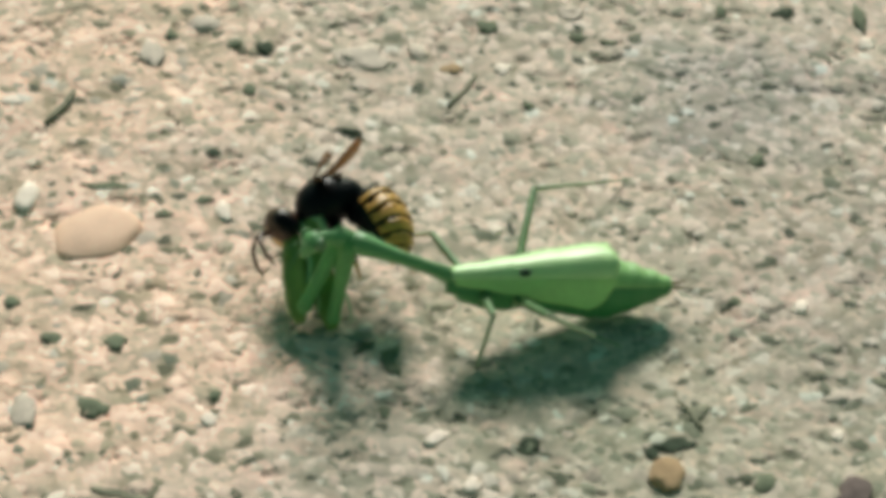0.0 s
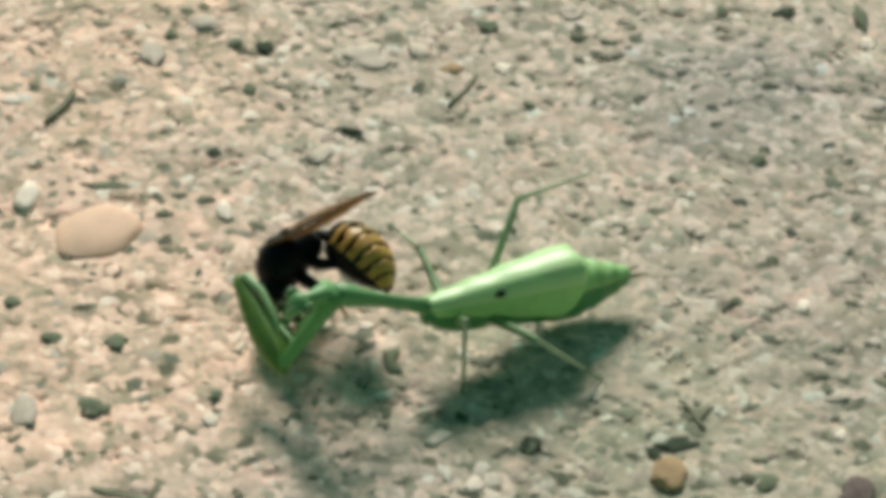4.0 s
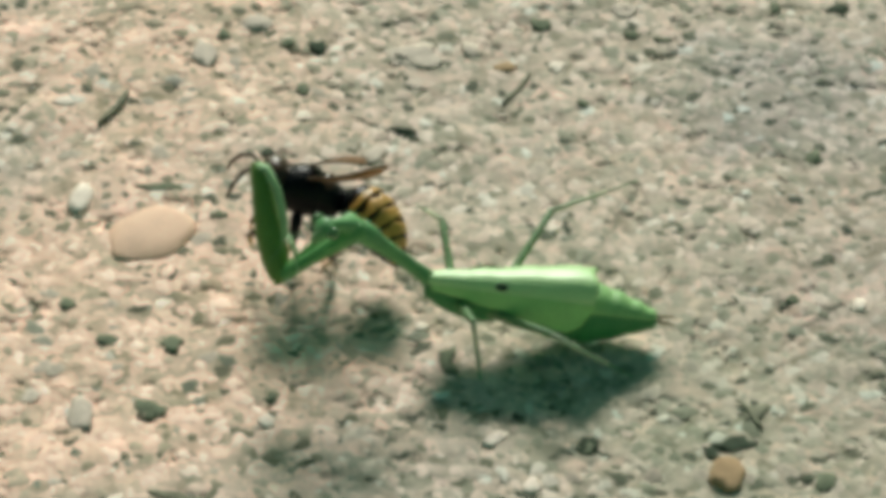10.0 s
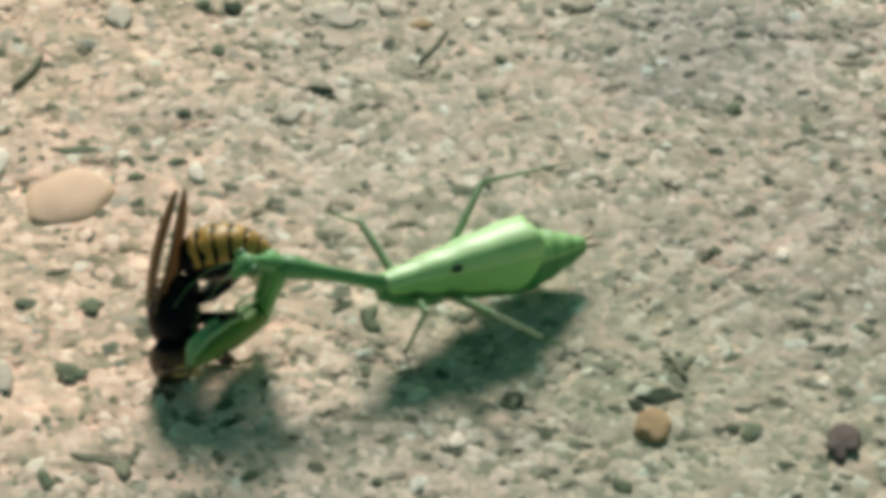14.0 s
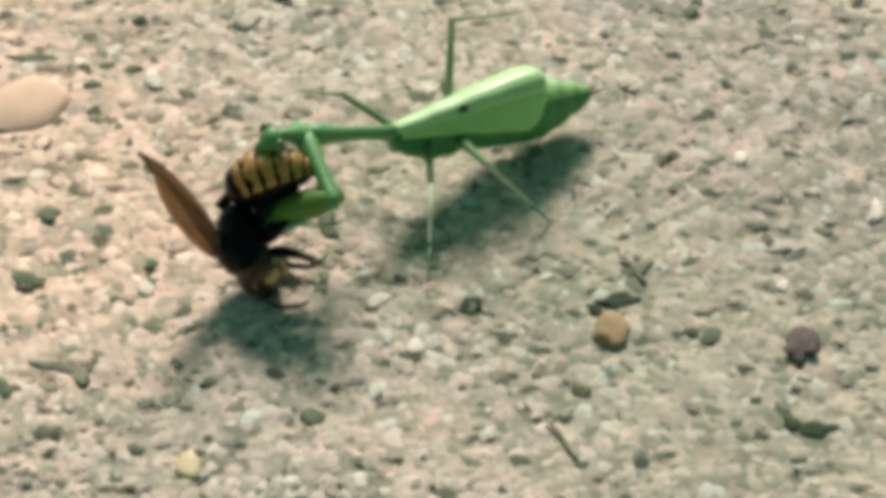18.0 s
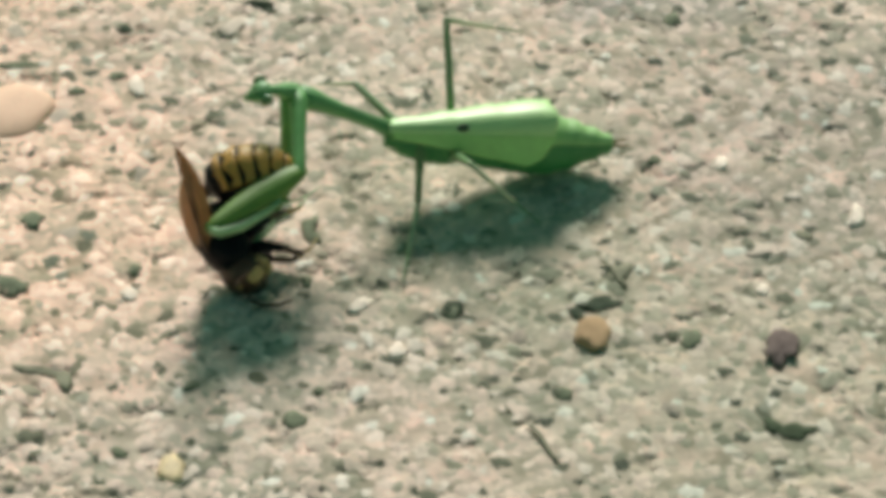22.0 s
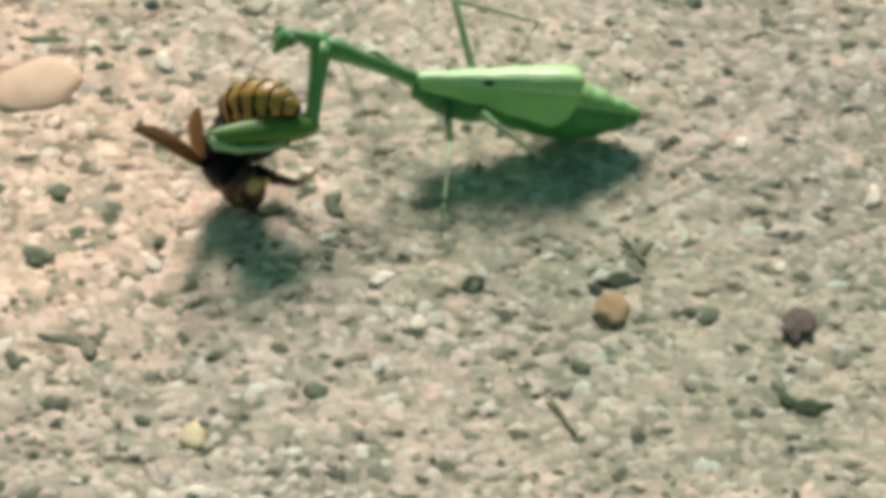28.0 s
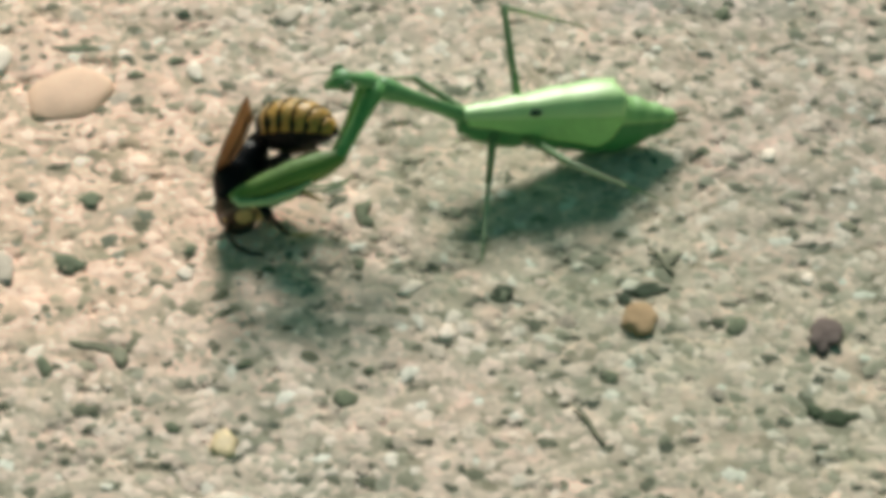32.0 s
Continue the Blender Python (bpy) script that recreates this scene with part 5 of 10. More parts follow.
    walk(MOVING['head'], [
        (0, pose(-0.02403, 0.00390, 0.00331, -6.5, 52.0, -160.4)),
        (0.5, pose(-0.02384, 0.00192, 0.00527, -8.7, 50.7, -162.3)),
        (1, pose(-0.02383, -0.00080, 0.00709, -10.9, 48.9, -165.5)),
        (1.5, pose(-0.02431, -0.00136, 0.00620, -1.6, 46.8, -163.3)),
        (2, pose(-0.02499, -0.00099, 0.00519, 7.8, 44.5, -161.1)),
        (2.5, pose(-0.02524, -0.00072, 0.00453, 8.6, 43.3, -162.2)),
        (3, pose(-0.02523, -0.00014, 0.00413, 7.9, 42.1, -163.7)),
        (3.5, pose(-0.02505, 0.00081, 0.00430, -7.7, 41.6, -177.0)),
        (4, pose(-0.02488, -0.00017, 0.00484, -8.5, 41.3, -174.0)),
        (4.5, pose(-0.02396, -0.00261, 0.00621, -5.3, 43.2, -163.5)),
        (5, pose(-0.02274, -0.00512, 0.00793, -0.6, 45.1, -150.9)),
        (5.5, pose(-0.02208, -0.00654, 0.00928, 2.2, 45.7, -143.6)),
        (6, pose(-0.02110, -0.00885, 0.01009, 3.2, 45.2, -141.4)),
        (6.5, pose(-0.02287, -0.00559, 0.00830, 14.3, 38.4, -138.0)),
        (7, pose(-0.02454, -0.00215, 0.00536, 24.3, 32.6, -136.8)),
        (7.5, pose(-0.02478, -0.00193, 0.00488, 13.3, 37.8, -149.7)),
        (8, pose(-0.02472, -0.00195, 0.00479, -0.0, 38.6, -162.4)),
        (8.5, pose(-0.02389, -0.00321, 0.00604, 2.8, 40.6, -154.2)),
        (9, pose(-0.02304, -0.00541, 0.00805, 6.6, 43.7, -142.9)),
        (9.5, pose(-0.02162, -0.00762, 0.00995, -0.1, 47.1, -143.3)),
        (10, pose(-0.01971, -0.01018, 0.01113, -6.8, 47.5, -145.7)),
        (10.5, pose(-0.01905, -0.01060, 0.01222, -5.9, 42.0, -151.9)),
        (11, pose(-0.01898, -0.00988, 0.01305, -4.4, 36.2, -158.4)),
        (11.5, pose(-0.01895, -0.00859, 0.01323, -8.7, 31.6, -160.0)),
        (12, pose(-0.01886, -0.00759, 0.01341, -12.2, 29.8, -159.3)),
        (12.5, pose(-0.02195, 0.00890, 0.00492, 13.0, 31.7, -157.1)),
        (13, pose(-0.02374, 0.00814, -0.00020, 25.9, 34.4, -154.5)),
        (13.5, pose(-0.02388, 0.00575, 0.00299, 2.9, 38.9, -168.1)),
        (14, pose(-0.02335, 0.00538, 0.00491, -8.7, 36.1, 178.8)),
        (14.5, pose(-0.02339, 0.00339, 0.00632, -14.9, 33.1, 172.3)),
        (15, pose(-0.02368, 0.00080, 0.00715, -17.5, 31.6, 170.9)),
        (15.5, pose(-0.02395, -0.00146, 0.00777, -17.7, 31.9, 173.8)),
        (16, pose(-0.02323, -0.00403, 0.00875, -20.6, 28.1, 179.9)),
        (16.5, pose(-0.02104, -0.00987, 0.00987, -22.8, 40.2, -167.7)),
        (17, pose(-0.02217, -0.00458, 0.01113, -7.3, 30.9, -166.5)),
        (17.5, pose(-0.02402, -0.00298, 0.00545, -24.6, 48.0, -173.3)),
        (18, pose(-0.02501, -0.00392, 0.00381, -36.1, 27.3, 161.6)),
        (18.5, pose(-0.02267, -0.00936, 0.00679, -18.4, 45.6, -172.5)),
        (19, pose(-0.02451, -0.00487, 0.00562, -6.8, 43.4, -170.1)),
        (19.5, pose(-0.02445, -0.00280, 0.00233, -13.8, 41.5, 175.8)),
        (20, pose(-0.02515, -0.00270, 0.00011, -21.9, 38.2, 165.1)),
        (20.5, pose(-0.02408, -0.00484, 0.00306, -32.9, 31.7, 163.5)),
        (21, pose(-0.02355, -0.00823, 0.00524, -41.9, 28.8, 169.1)),
        (21.5, pose(-0.02329, -0.00709, 0.00643, -33.5, 27.2, 176.8)),
        (22, pose(-0.02334, -0.00559, 0.00724, -24.5, 24.7, -177.4)),
        (22.5, pose(-0.02390, -0.00510, 0.00495, -32.2, 26.6, 173.5)),
        (23, pose(-0.02494, -0.00418, 0.00308, -38.6, 28.7, 164.4)),
        (23.5, pose(-0.02406, -0.00592, 0.00450, -23.5, 39.8, 178.5)),
        (24, pose(-0.02356, -0.00731, 0.00667, -0.5, 48.1, -158.5)),
        (24.5, pose(-0.02378, -0.00465, 0.00547, 10.1, 39.5, -153.0)),
        (25, pose(-0.02483, -0.00241, 0.00250, 11.5, 34.4, -158.8)),
        (25.5, pose(-0.02525, -0.00093, 0.00106, -10.6, 39.8, -175.6)),
        (26, pose(-0.02501, -0.00370, 0.00190, -17.8, 41.3, -177.0)),
        (26.5, pose(-0.02391, -0.00907, 0.00332, -19.1, 44.7, -171.3)),
        (27, pose(-0.02202, -0.01323, 0.00483, -16.8, 49.2, -164.0)),
        (27.5, pose(-0.02129, -0.01251, 0.00652, -13.6, 51.9, -160.7)),
        (28, pose(-0.02437, -0.00582, 0.00535, -8.1, 54.6, -161.6)),
        (28.5, pose(-0.02463, -0.00417, 0.00541, -11.7, 55.5, -163.9)),
        (29, pose(-0.02436, -0.00317, 0.00567, -16.1, 55.1, -165.0)),
        (29.5, pose(-0.02414, -0.00322, 0.00611, -15.1, 52.3, -166.8)),
        (30, pose(-0.02404, -0.00385, 0.00673, -14.8, 47.7, -171.5)),
        (30.5, pose(-0.02344, -0.00439, 0.00789, -21.7, 34.0, -179.6)),
        (31, pose(-0.02311, -0.00447, 0.00877, -23.1, 25.8, 177.3)),
        (31.5, pose(-0.02346, -0.00384, 0.00854, -18.2, 27.0, 178.4)),
        (32, pose(-0.02371, -0.00337, 0.00823, -14.5, 27.9, 179.8))])
    walk(MOVING['coxa_near'], [
        (0, pose(-0.01774, 0.00510, 0.00162, -112.5, 86.0, 139.7)),
        (0.5, pose(-0.01763, 0.00328, 0.00355, -70.4, 77.1, -177.9)),
        (1, pose(-0.01761, 0.00063, 0.00532, -69.0, 63.8, -176.5)),
        (1.5, pose(-0.01793, -0.00066, 0.00444, -69.9, 58.8, -177.5)),
        (2, pose(-0.01854, -0.00098, 0.00366, -72.3, 58.4, 179.7)),
        (2.5, pose(-0.01875, -0.00078, 0.00319, -83.0, 62.7, 167.4)),
        (3, pose(-0.01873, -0.00018, 0.00282, -91.3, 65.3, 158.2)),
        (3.5, pose(-0.01859, 0.00096, 0.00282, -92.0, 62.2, 157.4)),
        (4, pose(-0.01850, 0.00048, 0.00339, -84.2, 61.4, 166.3)),
        (4.5, pose(-0.01773, -0.00118, 0.00478, -70.9, 56.2, -178.2)),
        (5, pose(-0.01674, -0.00292, 0.00643, -60.7, 48.2, -165.4)),
        (5.5, pose(-0.01623, -0.00391, 0.00759, -57.5, 39.9, -160.8)),
        (6, pose(-0.01536, -0.00617, 0.00814, -61.6, 31.7, -167.8)),
        (6.5, pose(-0.01693, -0.00364, 0.00611, -56.8, 36.2, -159.1)),
        (7, pose(-0.01840, -0.00096, 0.00316, -46.8, 40.6, -143.1)),
        (7.5, pose(-0.01861, -0.00081, 0.00286, -54.9, 55.8, -153.8)),
        (8, pose(-0.01852, -0.00076, 0.00277, -79.5, 64.3, 178.0)),
        (8.5, pose(-0.01777, -0.00160, 0.00407, -87.0, 59.9, 169.5)),
        (9, pose(-0.01710, -0.00313, 0.00619, -89.1, 53.5, 167.0)),
        (9.5, pose(-0.01598, -0.00482, 0.00803, -83.9, 47.9, 173.7)),
        (10, pose(-0.01428, -0.00697, 0.00909, -75.9, 42.0, -175.0)),
        (10.5, pose(-0.01340, -0.00811, 0.00958, -75.7, 33.0, -174.7)),
        (11, pose(-0.01324, -0.00828, 0.01015, -76.6, 28.3, -176.4)),
        (11.5, pose(-0.01325, -0.00638, 0.01087, -79.4, 31.6, 177.9)),
        (12, pose(-0.01328, -0.00464, 0.01140, -82.1, 37.5, 173.1)),
        (12.5, pose(-0.01598, 0.00887, 0.00205, -84.9, 60.0, 169.5)),
        (13, pose(-0.01784, 0.00646, -0.00272, -153.0, 78.9, 98.6)),
        (13.5, pose(-0.01786, 0.00571, 0.00021, -176.0, 61.2, 74.5)),
        (14, pose(-0.01754, 0.00532, 0.00191, -169.9, 68.5, 81.1)),
        (14.5, pose(-0.01781, 0.00330, 0.00293, -71.5, 79.8, -178.5)),
        (15, pose(-0.01825, 0.00079, 0.00341, -21.2, 52.6, -125.5)),
        (15.5, pose(-0.01853, -0.00123, 0.00396, -13.6, 41.5, -115.1)),
        (16, pose(-0.01760, -0.00266, 0.00554, -5.5, 47.2, -103.7)),
        (16.5, pose(-0.01580, -0.00748, 0.00659, 5.4, 51.7, -89.4)),
        (17, pose(-0.01661, -0.00382, 0.00759, 6.6, 31.5, -87.5)),
        (17.5, pose(-0.01827, -0.00066, 0.00310, 4.4, 22.2, -92.3)),
        (18, pose(-0.01886, -0.00304, 0.00150, -0.3, 31.3, -102.7)),
        (18.5, pose(-0.01634, -0.00812, 0.00523, 12.7, 44.8, -82.0)),
        (19, pose(-0.01818, -0.00456, 0.00368, 11.0, 26.6, -84.9)),
        (19.5, pose(-0.01849, -0.00303, -0.00036, 0.9, 17.9, -111.0)),
        (20, pose(-0.01933, -0.00271, -0.00305, -4.1, 13.7, -129.1)),
        (20.5, pose(-0.01834, -0.00389, -0.00004, 0.3, 43.3, -120.2)),
        (21, pose(-0.01781, -0.00603, 0.00276, 17.6, 70.2, -100.2)),
        (21.5, pose(-0.01746, -0.00473, 0.00415, 23.6, 50.8, -93.3)),
        (22, pose(-0.01755, -0.00333, 0.00496, 24.0, 32.6, -92.8)),
        (22.5, pose(-0.01804, -0.00319, 0.00290, 16.9, 40.9, -104.6)),
        (23, pose(-0.01883, -0.00264, 0.00101, 5.9, 50.4, -119.9)),
        (23.5, pose(-0.01815, -0.00507, 0.00210, 12.1, 64.9, -112.7)),
        (24, pose(-0.01745, -0.00704, 0.00411, 21.0, 71.7, -103.0)),
        (24.5, pose(-0.01810, -0.00470, 0.00220, 20.6, 25.8, -103.6)),
        (25, pose(-0.01904, -0.00234, -0.00074, 19.4, -16.4, -116.6)),
        (25.5, pose(-0.01897, 0.00015, -0.00077, 20.6, 0.4, -124.8)),
        (26, pose(-0.01895, -0.00231, 0.00013, 21.0, 10.4, -120.2)),
        (26.5, pose(-0.01822, -0.00733, 0.00114, 24.2, 22.8, -109.2)),
        (27, pose(-0.01654, -0.01128, 0.00209, 30.3, 32.8, -96.1)),
        (27.5, pose(-0.01571, -0.01076, 0.00340, 34.4, 37.2, -89.1)),
        (28, pose(-0.01821, -0.00501, 0.00304, 32.5, 50.4, -91.7)),
        (28.5, pose(-0.01846, -0.00310, 0.00322, 31.3, 55.5, -93.3)),
        (29, pose(-0.01823, -0.00156, 0.00372, 29.6, 61.5, -95.3)),
        (29.5, pose(-0.01787, -0.00192, 0.00468, 36.2, 78.3, -88.3)),
        (30, pose(-0.01758, -0.00297, 0.00552, 151.3, 86.8, 27.1)),
        (30.5, pose(-0.01731, -0.00303, 0.00569, -46.5, 87.2, -170.6)),
        (31, pose(-0.01743, -0.00287, 0.00575, -12.9, 78.3, -136.9)),
        (31.5, pose(-0.01771, -0.00277, 0.00549, -5.1, 53.0, -128.6)),
        (32, pose(-0.01784, -0.00265, 0.00524, -5.7, 31.5, -129.5))])
    walk(MOVING['femur_near'], [
        (0, pose(-0.01858, 0.00581, -0.01398, 40.7, -48.3, 105.4)),
        (0.5, pose(-0.02105, 0.00315, -0.01137, 45.8, -44.4, 97.7)),
        (1, pose(-0.02458, 0.00020, -0.00889, 49.8, -39.0, 89.8)),
        (1.5, pose(-0.02635, -0.00103, -0.00945, 44.9, -23.1, 89.9)),
        (2, pose(-0.02696, -0.00093, -0.01001, 40.0, -4.9, 89.2)),
        (2.5, pose(-0.02595, 0.00083, -0.01109, 40.3, 0.0, 86.9)),
        (3, pose(-0.02504, 0.00234, -0.01198, 40.9, 1.3, 85.7)),
        (3.5, pose(-0.02555, 0.00385, -0.01145, 39.5, -12.5, 87.1)),
        (4, pose(-0.02590, 0.00228, -0.01058, 39.4, -19.8, 91.5)),
        (4.5, pose(-0.02653, -0.00145, -0.00838, 41.2, -28.5, 97.1)),
        (5, pose(-0.02707, -0.00561, -0.00549, 43.4, -35.8, 102.5)),
        (5.5, pose(-0.02797, -0.00800, -0.00279, 44.4, -38.1, 105.8)),
        (6, pose(-0.02897, -0.00912, -0.00046, 44.6, -34.5, 107.7)),
        (6.5, pose(-0.02886, -0.00818, -0.00321, 42.4, -9.8, 107.6)),
        (7, pose(-0.02816, -0.00829, -0.00730, 39.2, 13.9, 108.4)),
        (7.5, pose(-0.02678, -0.00482, -0.01054, 37.0, 4.6, 105.1)),
        (8, pose(-0.02553, -0.00052, -0.01183, 36.0, -5.5, 101.8)),
        (8.5, pose(-0.02589, -0.00010, -0.01017, 37.5, -9.2, 104.3)),
        (9, pose(-0.02669, -0.00091, -0.00709, 38.5, -15.7, 109.9)),
        (9.5, pose(-0.02678, -0.00363, -0.00397, 37.6, -34.0, 117.0)),
        (10, pose(-0.02638, -0.00803, -0.00186, 37.3, -50.2, 121.5)),
        (10.5, pose(-0.02693, -0.00937, 0.00077, 43.1, -51.3, 114.2)),
        (11, pose(-0.02753, -0.00919, 0.00246, 47.7, -50.3, 107.3)),
        (11.5, pose(-0.02699, -0.00589, 0.00242, 47.6, -52.4, 108.5)),
        (12, pose(-0.02638, -0.00306, 0.00126, 46.0, -55.1, 113.1)),
        (12.5, pose(-0.02401, 0.01036, -0.01212, 27.1, 10.2, 139.0)),
        (13, pose(-0.01831, 0.00958, -0.01880, 33.4, 10.7, 171.7)),
        (13.5, pose(-0.01573, 0.01337, -0.01425, 36.6, 3.8, -162.4)),
        (14, pose(-0.01681, 0.01000, -0.01013, 6.6, 5.8, -158.1)),
        (14.5, pose(-0.01956, 0.00325, -0.00681, -32.5, 10.0, -154.5)),
        (15, pose(-0.02216, -0.00468, -0.00539, -73.4, 14.4, -150.8)),
        (15.5, pose(-0.02326, -0.01133, -0.00589, -103.9, 16.8, -146.4)),
        (16, pose(-0.02000, -0.01255, -0.00546, -104.8, 25.4, -150.1)),
        (16.5, pose(-0.01570, -0.01669, -0.00508, -141.0, 28.2, 165.7)),
        (17, pose(-0.01607, -0.01639, -0.00013, -135.5, 28.7, 149.4)),
        (17.5, pose(-0.01882, -0.01439, -0.00250, -151.7, 26.1, 121.8)),
        (18, pose(-0.02163, -0.01536, -0.00618, -145.8, 15.0, 116.2)),
        (18.5, pose(-0.01488, -0.01852, -0.00521, -152.8, 18.9, 115.8)),
        (19, pose(-0.01701, -0.01768, -0.00292, -135.8, 22.4, 131.4)),
        (19.5, pose(-0.02347, -0.01604, -0.00486, -119.7, 13.5, 169.0)),
        (20, pose(-0.02852, -0.01403, -0.00659, -117.9, -0.4, -162.1)),
        (20.5, pose(-0.02343, -0.01262, -0.00955, -137.5, -2.1, -156.0)),
        (21, pose(-0.01870, -0.01103, -0.01132, -147.8, 1.6, -147.9)),
        (21.5, pose(-0.01801, -0.01426, -0.00756, -125.5, 10.3, -150.4)),
        (22, pose(-0.01815, -0.01588, -0.00309, -108.2, 21.7, -151.6)),
        (22.5, pose(-0.02087, -0.01404, -0.00683, -116.8, 20.7, -162.2)),
        (23, pose(-0.02361, -0.01096, -0.01057, -127.4, 13.4, -169.5)),
        (23.5, pose(-0.02053, -0.01078, -0.01112, -128.8, 7.0, -159.7)),
        (24, pose(-0.01852, -0.01167, -0.01028, -125.0, -0.4, -150.5)),
        (24.5, pose(-0.02071, -0.01547, -0.00316, -108.3, 19.0, -176.3)),
        (25, pose(-0.02552, -0.01524, 0.00352, -121.3, 53.7, 149.1)),
        (25.5, pose(-0.02767, -0.01236, -0.00088, -145.0, 51.7, 125.0)),
        (26, pose(-0.02646, -0.01522, -0.00263, -152.7, 42.8, 120.4)),
        (26.5, pose(-0.02282, -0.02054, -0.00475, -155.7, 32.4, 122.3)),
        (27, pose(-0.01789, -0.02396, -0.00614, -153.0, 24.9, 131.5)),
        (27.5, pose(-0.01553, -0.02252, -0.00552, -145.9, 22.2, 146.6)),
        (28, pose(-0.01849, -0.01445, -0.00838, -128.8, 6.5, -158.2)),
        (28.5, pose(-0.01895, -0.01166, -0.00924, -130.5, 4.2, -149.8)),
        (29, pose(-0.01889, -0.00867, -0.00944, -133.8, 1.7, -146.6)),
        (29.5, pose(-0.01779, -0.00491, -0.00977, -135.5, -2.8, -153.3)),
        (30, pose(-0.01680, -0.00258, -0.00996, -132.5, -4.4, -160.4)),
        (30.5, pose(-0.01806, -0.00316, -0.00982, -128.9, -3.3, -165.3)),
        (31, pose(-0.01973, -0.00501, -0.00949, -125.0, -0.8, -172.1)),
        (31.5, pose(-0.02311, -0.00954, -0.00602, -117.7, 12.7, -179.1)),
        (32, pose(-0.02607, -0.01264, -0.00271, -115.7, 24.7, 177.1))])
